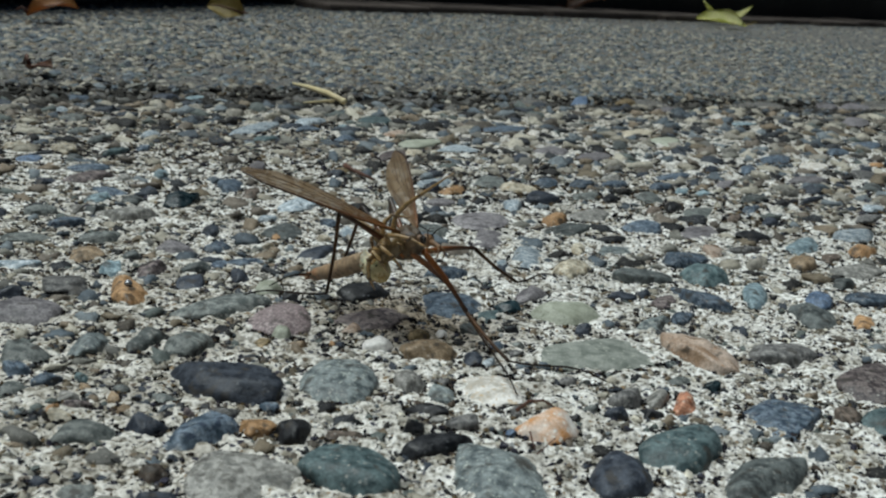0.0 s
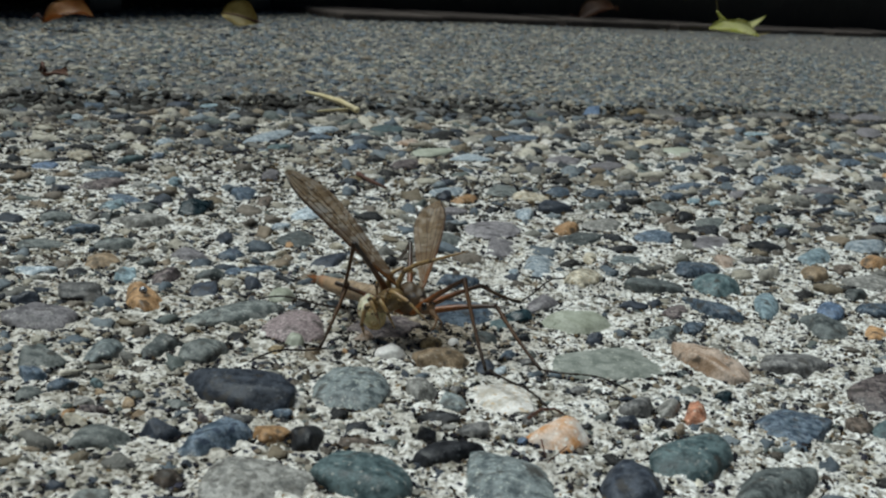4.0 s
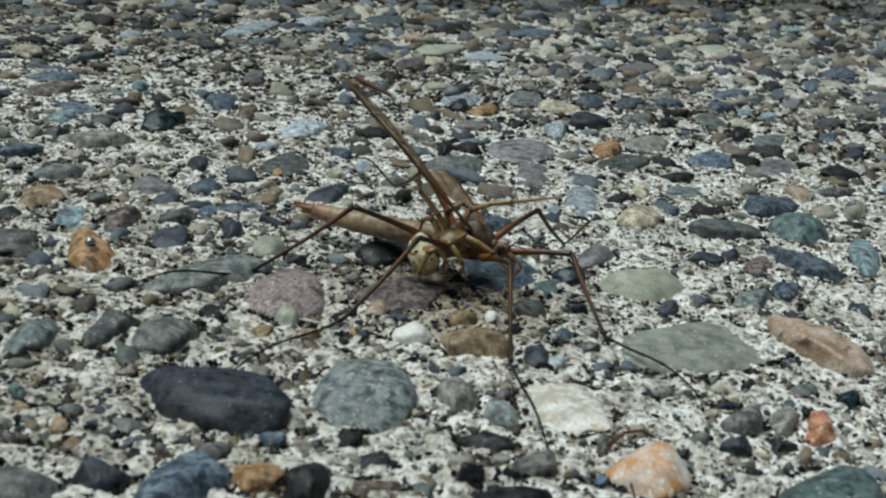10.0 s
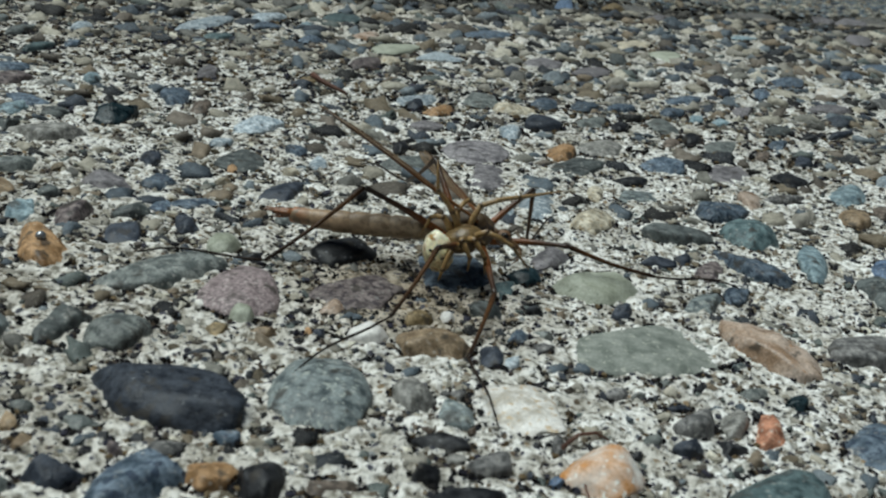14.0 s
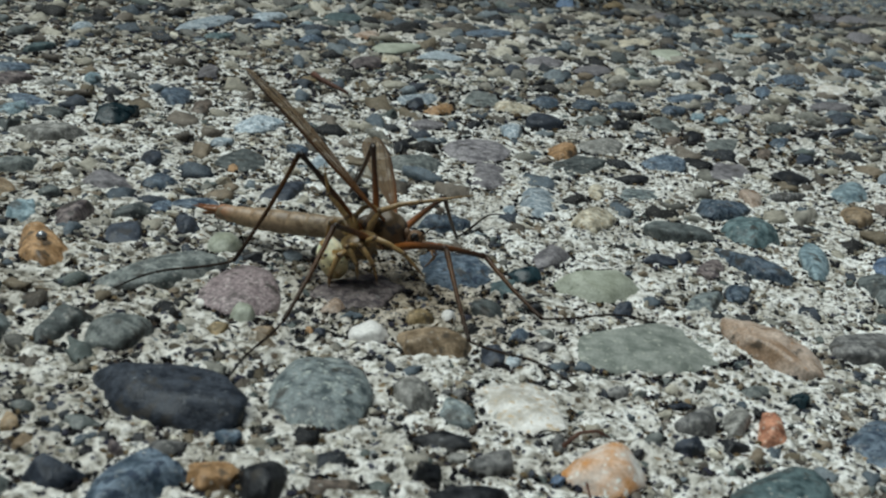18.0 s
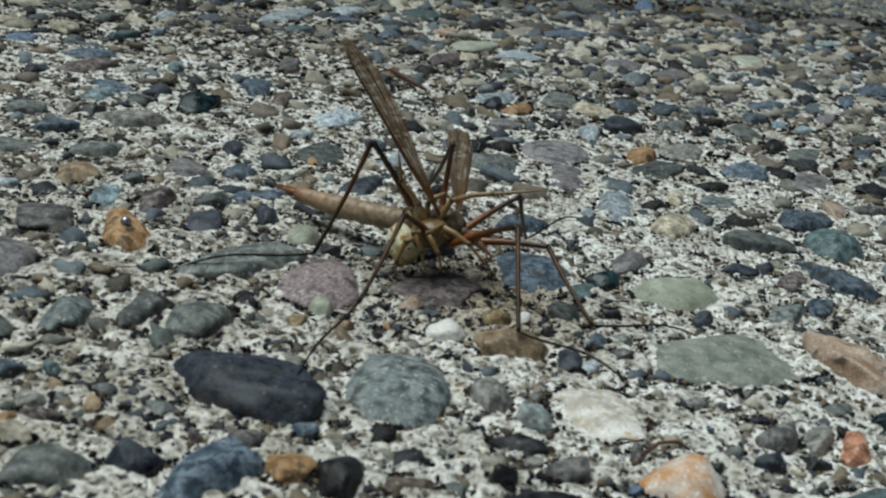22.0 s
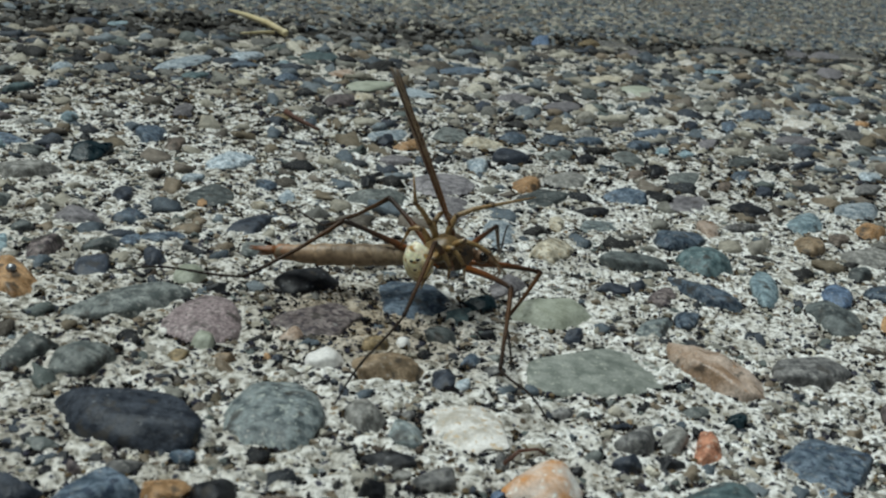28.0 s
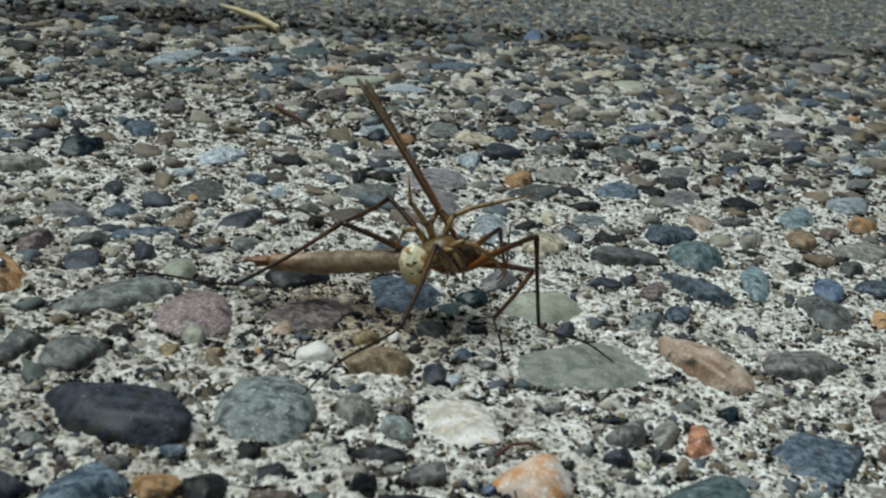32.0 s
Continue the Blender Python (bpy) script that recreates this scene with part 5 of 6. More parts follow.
# ---- smaller stones and grit, past counting ----
def ico(level):
    """A rounded grain of 20 faces or more; level 0 is an eight-sided one."""
    if level == 0:
        v = np.array([(1, 0, 0), (0, 1, 0), (-1, 0, 0), (0, -1, 0), (0, 0, 1), (0, 0, -1)]) * 1.22
        return v, np.array([q for k in range(4) for q in ((k, (k + 1) % 4, 4), ((k + 1) % 4, k, 5))])
    bm = bmesh.new()
    bmesh.ops.create_icosphere(bm, subdivisions=level, radius=1.0)
    v = np.array([w.co[:] for w in bm.verts])
    f = np.array([[w.index for w in q.verts] for q in bm.faces])
    bm.free()
    return v, f


def grains(rng, at, size, level, flat, sink, jag):
    """Corners and faces of one small stone at each place."""
    v, f = ico(level)
    n = len(at)
    a, t1, t2 = rng.uniform(0, 6.283, n), rng.normal(0, 0.16, n), rng.normal(0, 0.16, n)
    s = np.stack([size * rng.uniform(0.85, 1.5, n), size * rng.uniform(0.65, 1.0, n), size * flat * rng.uniform(0.7, 1.2, n)], -1)
    p = v[None] * (1 + jag * rng.uniform(-1, 1, (n, len(v), 1))) * s[:, None]
    p[..., 2] += t1[:, None] * p[..., 0] + t2[:, None] * p[..., 1]
    c, w = np.cos(a)[:, None], np.sin(a)[:, None]
    x, y = p[..., 0] * c - p[..., 1] * w + at[:, :1], p[..., 0] * w + p[..., 1] * c + at[:, 1:]
    z = p[..., 2] + (ground_height(at[:, 0], at[:, 1]) - sink * s[:, 2])[:, None]
    return np.stack([x, y, z], -1).reshape(-1, 3), (f[None] + (np.arange(n) * len(v))[:, None, None]).reshape(-1, 3)


def scatter(name, rng, at, size, level, mat, flat, sink, label, jag=0.25, fine=0.0):
    """Joins one small stone at each place (metres) into one mesh; those under the size fine (mm) are simpler."""
    small = size < fine * MM
    verts, faces = grains(rng, at[~small], size[~small], level, flat, sink, jag)
    if small.any():
        more, sides = grains(rng, at[small], size[small], level - 1, flat, sink, jag)
        faces = np.concatenate([faces, sides + len(verts)])
        verts = np.concatenate([verts, more])
    me = bpy.data.meshes.new(name)
    me.vertices.add(len(verts))
    me.vertices.foreach_set("co", verts.ravel())
    me.loops.add(faces.size)
    me.loops.foreach_set("vertex_index", faces.ravel())
    me.polygons.add(len(faces))
    me.polygons.foreach_set("loop_start", np.arange(0, faces.size, 3))
    me.polygons.foreach_set("use_smooth", np.full(len(faces), level > 1))
    me.materials.append(mat)
    me.update(calc_edges=True)
    ob = new(name, me)
    ob.parent = ground
    return tagged(ob, label, kind="stuff")


def free_of_pebbles(p, grow):
    """Which of the places (mm) lie clear of the pebbles above."""
    ok, grow = np.ones(len(p), bool), grow * np.ones(len(p))
    for x, y, a, b, t in TAKEN:
        d = p - (x, y)
        u, v = d[:, 0] * math.cos(t) + d[:, 1] * math.sin(t), -d[:, 0] * math.sin(t) + d[:, 1] * math.cos(t)
        ok &= (u / (a + grow)) ** 2 + (v / (b + grow)) ** 2 > 1
    return ok


def thinned(p, r, cell):
    """Keeps places so that no two discs overlap much."""
    grid, kept = {}, []
    for k in range(len(p)):
        i, j = int(p[k, 0] // cell), int(p[k, 1] // cell)
        good = True
        for di in (-1, 0, 1):
            for dj in (-1, 0, 1):
                for q in grid.get((i + di, j + dj), ()):
                    if (p[k, 0] - p[q, 0]) ** 2 + (p[k, 1] - p[q, 1]) ** 2 < (0.9 * (r[k] + r[q])) ** 2:
                        good = False
        if good:
            grid.setdefault((i, j), []).append(k)
            kept.append(k)
    return np.array(kept)


def in_wedge(p):
    """The stretch of paving before the camera, with some to spare (mm)."""
    along = p[:, 1] + 135
    side = p[:, 0] - 15 + 0.07 * along
    return np.abs(side) < 25 + 0.47 * along


def beyond(p):
    off = -(p[:, 0] / 1000 - JOINT_AT[0]) * JOINT_WAY[1] + (p[:, 1] / 1000 - JOINT_AT[1]) * JOINT_WAY[0]
    return off


rng = np.random.default_rng(11)
# middle-sized stones where none of the large ones lies
raw = rng.uniform((-190, -62), (330, 430), (60000, 2))
raw = raw[in_wedge(raw) & (beyond(raw) < rng.uniform(-0.020, -0.007, len(raw)))]
radius = np.where(raw[:, 1] > 130, 0.55 + 2.3 * rng.uniform(0, 1, len(raw)) ** 1.7, 0.30 + np.where(raw[:, 1] > 40, 2.2, np.where(raw[:, 0] < -14, 1.25, 0.95)) * rng.uniform(0, 1, len(raw)) ** 2.2)
order = np.argsort(-radius)
raw, radius = raw[order], radius[order]
ok = free_of_pebbles(raw, radius * 0.85)
raw, radius = raw[ok], radius[ok]
keep = thinned(raw, radius * np.where((raw[:, 1] > 130) | ((raw[:, 0] < -14) & (raw[:, 1] < 12)), 1.02, 1.18), 11.0)
raw, radius = raw[keep], radius[keep]
keep = rng.uniform(0, 1, len(raw)) < np.where(raw[:, 1] > 135, 0.85, np.where(raw[:, 1] > 40, 0.58, np.where(raw[:, 0] < -14, 0.95, 0.5)))
scatter("small_stones", rng, raw[keep] * MM, radius[keep] * MM, 2, MIXED, 0.62, 0.25, "small worn stones of mixed greys in the cement", 0.5)
# coarse sand
raw = np.concatenate([rng.uniform((-125, -62), (145, 150), (138000, 2)), rng.uniform((-170, 110), (230, 330), (26000, 2))])
raw = raw[in_wedge(raw)]
raw = raw[free_of_pebbles(raw, 0.1)]
thick = np.array([noise.noise(Vector((a * 0.16, b * 0.16, 9))) for a, b in raw])
raw = raw[rng.uniform(-0.5, 0.6, len(raw)) < 1.9 * thick + 0.05 + np.clip(-raw[:, 0] * 0.012, -0.06, 0.3)]
far = raw[:, 1] > 115
scatter("coarse_sand", rng, raw * MM, (0.12 + np.where(far, 0.9, 0.5) * rng.uniform(0, 1, len(raw)) ** 2.6) * MM, 1, GRIT, 0.7, 0.1, "coarse dark and pale sand grains in worn cement", 0.35, 0.46)
# crumbs of black soil in the hollows of the cement
raw = np.concatenate([rng.uniform((-125, -62), (145, 130), (80000, 2)), rng.uniform((-170, 110), (230, 330), (15000, 2))])
raw = raw[in_wedge(raw) & (beyond(raw) < 0.012)]
raw = raw[free_of_pebbles(raw, 0.05)]
thick = np.array([noise.noise(Vector((a * 0.22, b * 0.22, 31))) for a, b in raw])
under = rng.normal((1.0, 13.0), (9.0, 6.5), (1500, 2))
raw = raw[rng.uniform(-0.25, 0.7, len(raw)) < 1.8 * thick + np.clip(-raw[:, 0] * 0.006, -0.05, 0.15)]
# more dark crumbs, in arcs, stand in for contact shade at the stones' feet
shade_rims = []
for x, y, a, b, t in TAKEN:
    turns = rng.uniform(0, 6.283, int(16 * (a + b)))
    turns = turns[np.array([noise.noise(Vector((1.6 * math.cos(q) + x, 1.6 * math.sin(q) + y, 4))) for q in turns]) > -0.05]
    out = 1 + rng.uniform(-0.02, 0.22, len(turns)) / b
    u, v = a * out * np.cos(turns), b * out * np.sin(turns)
    shade_rims.append(np.stack([x + u * math.cos(t) - v * math.sin(t), y + u * math.sin(t) + v * math.cos(t)], -1))
raw = np.concatenate([raw, under[free_of_pebbles(under, -0.4)], *shade_rims])
scatter("soil_and_shade_crumbs", rng, raw * MM, (0.10 + np.where(raw[:, 1] > 90, 0.6, 0.26) * rng.uniform(0, 1, len(raw)) ** 2.0) * MM, 1, SOIL_SHADE, 0.8, 0.0, "crumbs of black soil caught in the worn cement", 0.4, 0.3)
# dark dirt that has gathered in the joint
along, across = rng.uniform(-0.4, 0.7, 24000), rng.normal(-0.002, 0.0075, 24000)
raw = JOINT_AT + along[:, None] * JOINT_WAY + across[:, None] * np.array((-JOINT_WAY[1], JOINT_WAY[0]))
raw = raw[in_wedge(raw / MM)]
scatter("joint_dirt", rng, raw, rng.uniform(0.5, 2.2, len(raw)) ** 1.0 * MM, 1, DIRT, 0.7, 0.0, "dark dirt and small stones packed in the joint", 0.3, 1.1)
# the paving farther off
raw = np.concatenate([rng.uniform((-500, 300), (600, 900), (52000, 2)), rng.uniform((-300, 150), (330, 460), (20000, 2)), rng.uniform((-300, 900), (1300, 2100), (20000, 2))])
raw = raw[in_wedge(raw) & (beyond(raw) > rng.uniform(0.003, 0.012, len(raw)))]
scatter("far_stones", rng, raw * MM, (0.5 + 2.1 * rng.uniform(0, 1, len(raw)) ** 1.8) * MM, 1, GRIMY, 0.75, 0.25, "rounded stones of mixed greys in the farther paving", 0.2, 1.4)


# ---- what moves ----
fly_rows, spider_rows = [], []
leg_rows, wing_rows = {name: [] for name in LEGS}, {side: [] for side in WING_ROOT}


def fly_at(t, x, y, z, turn, pitch):
    fly_rows.append((t, pose(x * MM, y * MM, z * MM, 0, -pitch, turn)))


def spider_at(t, x, y, z, turn, pitch):
    spider_rows.append((t, pose(x * MM, y * MM, z * MM, 0, -pitch, turn)))


def pointed(at, way, roll=0.0):
    """A pose whose x axis points along way and whose z axis leans up."""
    a = way.normalized()
    up = Vector((0, 0, 1))
    if abs(a.z) > 0.995:
        up = Vector((-1, 0, 0))
    z = (up - a * a.dot(up)).normalized()
    m = Matrix((a, z.cross(a), z)).transposed().to_4x4()
    return Matrix.Translation(at) @ m @ Matrix.Rotation(radians(roll), 4, "X")


def leg_at(name, t, kx, ky, kz, ax, ay, az, tx, ty, tz):
    """Knee, ankle and toe in the world (mm); the links keep their length."""
    inside = fly_rows[-1][1].inverted()
    hip, a, b, c = LEGS[name]
    knee, ankle, toe = (inside @ (Vector(p) * MM) for p in ((kx, ky, kz), (ax, ay, az), (tx, ty, tz)))
    start = Vector(hip) * MM
    f = knee - start
    k = start + f.normalized() * a * MM
    s = ankle - k
    e = k + s.normalized() * b * MM
    leg_rows[name].append((t, pointed(start, f), pointed(k, s), pointed(e, toe - e)))


def wing_at(side, t, dx, dy, dz, roll):
    inside = fly_rows[-1][1].inverted()
    m = pointed(fly_rows[-1][1] @ (Vector(WING_ROOT[side]) * MM), Vector((dx, dy, dz)), roll)
    wing_rows[side].append((t, inside @ m))


def motions():
    fly_at(0, 1.9, 5.4, 12.0, -38, 26)
    leg_at("hind_right", 0, -5.8, 14.3, 14.1, -9.5, 20.3, 2.9, -16.2, 8.9, 3.3)
    leg_at("middle_right", 0, -6.6, 3.4, 15.5, -8.1, 5.9, 4.0, -21.1, 10.1, 0.7)
    leg_at("front_right", 0, 7.7, 9.5, 5.6, 14.1, -0.4, 1.3, 19.8, -18.6, 0.9)
    leg_at("front_left", 0, 10.4, 3.1, 4.6, 16.5, -5.9, 2.2, 27.2, -4.8, 0.9)
    leg_at("middle_left", 0, 9.9, 13.0, 10.4, 15.7, 19.7, 4.5, 21.1, 29.3, 3.3)
    leg_at("hind_left", 0, -2.0, 13.9, 15.7, -3.3, 24.0, 9.4, 1.1, 35.9, 6.3)
    wing_at("right", 0, -17.6, -3.9, 6.1, -18)
    wing_at("left", 0, -5.8, 17.2, 5.6, 130)
    spider_at(0, -1.5, 3.5, 9.2, -12, 48)
    fly_at(0.5, 1.8, 4.0, 8.1, -42, 15)
    leg_at("hind_right", 0.5, -4.3, -1.2, 15.2, -7.7, 5.8, 4.6, -19.8, 10.9, 0.5)
    leg_at("middle_right", 0.5, -4.8, -2.5, 11.9, -7.0, -0.9, 0.6, -13.4, -13.1, 2.3)
    leg_at("front_right", 0.5, 6.7, 10.7, 6.0, 11.2, -0.1, 1.3, 18.5, -11.1, 1.0)
    leg_at("front_left", 0.5, 12.2, -0.8, 6.4, 18.8, -9.2, 3.0, 29.1, -7.3, 0.9)
    leg_at("middle_left", 0.5, 9.7, 10.9, 9.4, 14.8, 18.4, 3.6, 20.5, 27.7, 4.6)
    leg_at("hind_left", 0.5, -0.9, 12.9, 12.3, -3.1, 23.5, 7.1, 2.1, 35.2, 4.9)
    wing_at("right", 0.5, -15.8, -2.2, 10.4, -37)
    wing_at("left", 0.5, -2.4, 17.1, 8.0, 159)
    spider_at(0.5, -2.3, 2.5, 6.5, -19, 40)
    fly_at(1, 0.6, 3.3, 7.1, -45, 13)
    leg_at("hind_right", 1, -5.8, -2.6, 14.6, -8.7, 4.5, 3.9, -21.0, 8.5, 1.5)
    leg_at("middle_right", 1, -7.5, 8.2, 6.0, -7.6, -2.0, 0.6, -13.4, -15.0, 2.0)
    leg_at("front_right", 1, 6.0, -1.0, 11.6, 8.4, 4.2, 0.4, 17.1, -5.7, 0.4)
    leg_at("front_left", 1, 11.9, 2.0, 6.1, 18.8, -5.9, 2.1, 28.7, -11.6, 2.9)
    leg_at("middle_left", 1, 9.5, 8.4, 9.5, 14.2, 16.4, 4.1, 19.7, 25.7, 5.9)
    leg_at("hind_left", 1, -1.3, 11.5, 12.5, -4.3, 21.7, 6.9, 1.6, 33.1, 4.8)
    wing_at("right", 1, -15.7, -2.1, 12.3, -41)
    wing_at("left", 1, -1.4, 18.2, 8.1, 180)
    spider_at(1, -3.7, 1.8, 5.7, -22, 38)
    fly_at(3, 0.8, 4.9, 6.2, -42, 9)
    leg_at("hind_right", 3, -5.6, -1.3, 13.6, -8.8, 5.8, 2.9, -21.3, 9.7, 1.5)
    leg_at("middle_right", 3, -7.3, 9.9, 5.1, -7.5, -0.6, -0.4, -13.2, -13.3, 1.1)
    leg_at("front_right", 3, 8.6, 2.5, 11.3, 13.0, 0.2, -0.3, 21.7, -9.7, 0.1)
    leg_at("front_left", 3, 12.1, 4.9, 5.5, 18.9, -2.6, 0.8, 29.0, -8.0, 2.1)
    leg_at("middle_left", 3, 9.5, 11.0, 7.5, 14.6, 19.3, 3.0, 19.6, 28.9, 4.5)
    leg_at("hind_left", 3, -1.0, 14.0, 10.8, -4.1, 24.2, 5.3, 2.0, 35.7, 4.1)
    wing_at("right", 3, -15.7, -1.9, 12.3, -40)
    wing_at("left", 3, -1.7, 18.7, 7.0, 182)
    spider_at(3, -3.5, 3.1, 4.1, -19, 34)
    fly_at(5, 1.5, 4.3, 5.6, -42, 8)
    leg_at("hind_right", 5, -5.2, -0.0, 14.0, -7.7, 7.2, 3.2, -19.2, 13.2, 0.8)
    leg_at("middle_right", 5, -5.3, -2.2, 9.2, -7.5, -12.7, 4.0, -12.3, -25.7, 6.4)
    leg_at("front_right", 5, 7.6, -3.1, 9.7, 10.5, -14.4, 4.7, 17.0, -25.9, 4.3)
    leg_at("front_left", 5, 12.3, 5.1, 7.1, 18.3, -3.0, 2.1, 28.3, -8.6, 2.1)
    leg_at("middle_left", 5, 9.5, 11.3, 6.6, 14.7, 20.1, 3.3, 20.0, 29.6, 4.5)
    leg_at("hind_left", 5, -0.2, 12.4, 11.5, -3.4, 22.6, 6.0, 2.1, 34.2, 4.6)
    wing_at("right", 5, -13.5, -0.9, 13.3, -33)
    wing_at("left", 5, -1.0, 18.0, 6.0, 173)
    spider_at(5, -2.7, 2.7, 4.2, -19, 32)
    fly_at(6, 1.4, 4.9, 5.6, -41, 8)
    leg_at("hind_right", 6, -5.3, 0.6, 14.0, -7.8, 7.8, 3.2, -19.3, 13.8, 0.8)
    leg_at("middle_right", 6, -3.9, -3.2, 8.9, -7.9, -13.1, 3.8, -11.9, -26.3, 6.1)
    leg_at("front_right", 6, 7.5, -3.5, 8.5, 10.2, -14.7, 3.5, 14.9, -27.0, 2.8)
    leg_at("front_left", 6, 11.5, 8.0, 7.3, 16.7, -0.4, 2.0, 27.1, -6.4, 0.9)
    leg_at("middle_left", 6, 9.0, 12.6, 5.5, 13.9, 21.8, 3.2, 19.9, 31.0, 4.2)
    leg_at("hind_left", 6, -0.7, 14.1, 10.2, -4.2, 23.8, 4.0, 1.2, 35.6, 3.4)
    wing_at("right", 6, -13.5, -0.8, 13.3, -30)
    wing_at("left", 6, -1.7, 18.6, 3.6, 168)
    spider_at(6, -3.0, 3.2, 4.3, -18, 32)
    fly_at(7, 1.8, 7.0, 5.3, -38, 6)
    leg_at("hind_right", 7, -8.2, 5.8, 12.1, -18.1, 8.2, 3.8, -29.8, 5.6, 0.9)
    leg_at("middle_right", 7, -3.5, -1.1, 8.5, -7.5, -11.0, 3.4, -11.5, -24.2, 5.8)
    leg_at("front_right", 7, 7.6, -1.1, 8.8, 9.8, -11.6, 2.2, 13.4, -24.2, 4.1)
    leg_at("front_left", 7, 11.6, 4.2, 8.5, 16.6, -4.5, 3.6, 26.3, -10.8, 2.8)
    leg_at("middle_left", 7, 9.2, 15.0, 4.8, 14.3, 24.1, 2.4, 18.3, 34.3, 1.9)
    leg_at("hind_left", 7, -0.6, 16.9, 8.8, -4.4, 26.2, 2.3, 0.4, 38.2, 0.8)
    wing_at("right", 7, -14.6, -0.6, 12.1, -26)
    wing_at("left", 7, -2.0, 18.6, 3.3, 161)
    spider_at(7, -0.6, 4.9, 2.8, -15, 30)
    fly_at(8, 2.2, 8.8, 4.8, -35, 5)
    leg_at("hind_right", 8, -8.8, 9.4, 10.7, -19.0, 3.9, 4.4, -31.8, 5.0, 1.2)
    leg_at("middle_right", 8, -5.1, 1.5, 6.3, -8.4, -9.1, 2.0, -13.6, -21.7, 5.0)
    leg_at("front_right", 8, 7.7, 0.3, 8.0, 9.7, -10.2, 1.3, 13.7, -22.5, 3.8)
    leg_at("front_left", 8, 11.9, 6.1, 8.0, 16.9, -2.6, 3.1, 26.6, -8.8, 2.3)
    leg_at("middle_left", 8, 9.3, 17.0, 4.8, 14.3, 25.7, 1.2, 19.1, 35.6, 2.1)
    leg_at("hind_left", 8, -3.3, 12.2, 11.8, -6.0, 22.1, 5.5, -1.2, 34.1, 3.7)
    wing_at("right", 8, -14.4, -0.3, 12.4, -25)
    wing_at("left", 8, -3.0, 18.3, 4.2, 152)
    spider_at(8, -2.2, 6.6, 3.2, -11, 27)
    fly_at(9, 1.9, 9.9, 4.7, -35, 4)
    leg_at("hind_right", 9, -9.4, 10.1, 10.1, -17.6, 0.9, 5.3, -30.0, 3.4, 1.9)
    leg_at("middle_right", 9, -5.1, 2.4, 6.4, -8.5, -8.0, 1.7, -13.6, -20.7, 4.7)
    leg_at("front_right", 9, 7.9, 1.9, 8.2, 9.8, -7.8, 0.6, 14.5, -20.9, 0.9)
    leg_at("front_left", 9, 12.0, 8.3, 7.7, 17.2, 0.4, 1.6, 27.1, -5.9, 0.9)
    leg_at("middle_left", 9, 9.5, 17.3, 5.7, 14.3, 25.8, 1.3, 19.0, 35.7, 2.0)
    leg_at("hind_left", 9, -4.7, 12.7, 10.9, -7.4, 22.9, 5.3, -2.9, 34.9, 2.9)
    wing_at("right", 9, -15.0, -1.0, 11.6, -25)
    wing_at("left", 9, -3.0, 18.3, 4.1, 149)
    spider_at(9, -2.0, 7.7, 3.1, -11, 25)
    fly_at(10, 3.7, 15.5, 4.8, -20, 4)
    leg_at("hind_right", 10, -9.1, 14.2, 7.1, -18.3, 8.3, 0.6, -25.7, -2.8, 2.7)
    leg_at("middle_right", 10, -1.1, 6.6, 7.4, -6.8, -2.0, 0.8, -13.5, -13.7, 0.3)
    leg_at("front_right", 10, 8.7, 4.9, 6.6, 10.0, -7.3, 0.4, 14.5, -20.7, 0.1)
    leg_at("front_left", 10, 14.7, 13.2, 5.6, 18.5, 3.6, 0.9, 27.2, -4.8, 0.3)
    leg_at("middle_left", 10, 10.3, 23.7, 6.6, 13.9, 31.5, 0.2, 18.8, 42.7, 1.0)
    leg_at("hind_left", 10, -2.9, 21.4, 10.1, -7.2, 31.1, 4.7, -13.6, 42.5, 4.4)
    wing_at("right", 10, -13.7, 0.3, 13.2, 3)
    wing_at("left", 10, -6.7, 18.8, -0.2, 195)
    spider_at(10, -0.8, 12.6, 3.5, 4, 22)
    fly_at(12, 8.8, 19.8, 5.3, 10, 6)
    leg_at("hind_right", 12, -3.5, 18.0, 8.9, -12.2, 12.0, 0.7, -26.0, 9.5, 0.4)
    leg_at("middle_right", 12, 4.3, 10.7, 5.8, 0.8, 1.3, 0.6, -6.9, -16.7, 0.9)
    leg_at("front_right", 12, 12.2, 9.9, 2.1, 10.2, -1.6, 0.6, 14.7, -21.3, 0.9)
    leg_at("front_left", 12, 20.2, 18.0, 5.2, 20.3, 7.3, 0.7, 26.8, -3.2, 0.3)
    leg_at("middle_left", 12, 14.4, 26.2, 9.5, 14.7, 31.4, 0.5, 18.9, 40.9, 0.4)
    leg_at("hind_left", 12, 2.2, 26.8, 9.6, -2.4, 36.4, 4.1, -11.1, 46.0, 3.1)
    wing_at("right", 12, -15.2, -5.1, 10.2, -4)
    wing_at("left", 12, -10.2, 17.2, 1.3, 206)
    spider_at(12, 5.0, 14.9, 4.1, 31, 20)
    fly_at(13, 8.8, 19.5, 5.5, 4, 5)
    leg_at("hind_right", 13, -3.2, 17.8, 8.9, -12.0, 11.9, 1.1, -25.0, 9.5, 0.7)
    leg_at("middle_right", 13, 5.1, 9.8, 6.2, 1.9, -0.6, 1.4, -5.8, -15.6, 0.9)
    leg_at("front_right", 13, 12.3, 9.4, 2.5, 10.5, -2.3, 0.6, 15.0, -21.1, 0.9)
    leg_at("front_left", 13, 19.8, 19.9, 5.0, 23.6, 9.4, 4.0, 29.0, -0.7, 5.5)
    leg_at("middle_left", 13, 14.8, 26.1, 10.0, 14.9, 31.1, 0.5, 19.4, 41.1, 0.6)
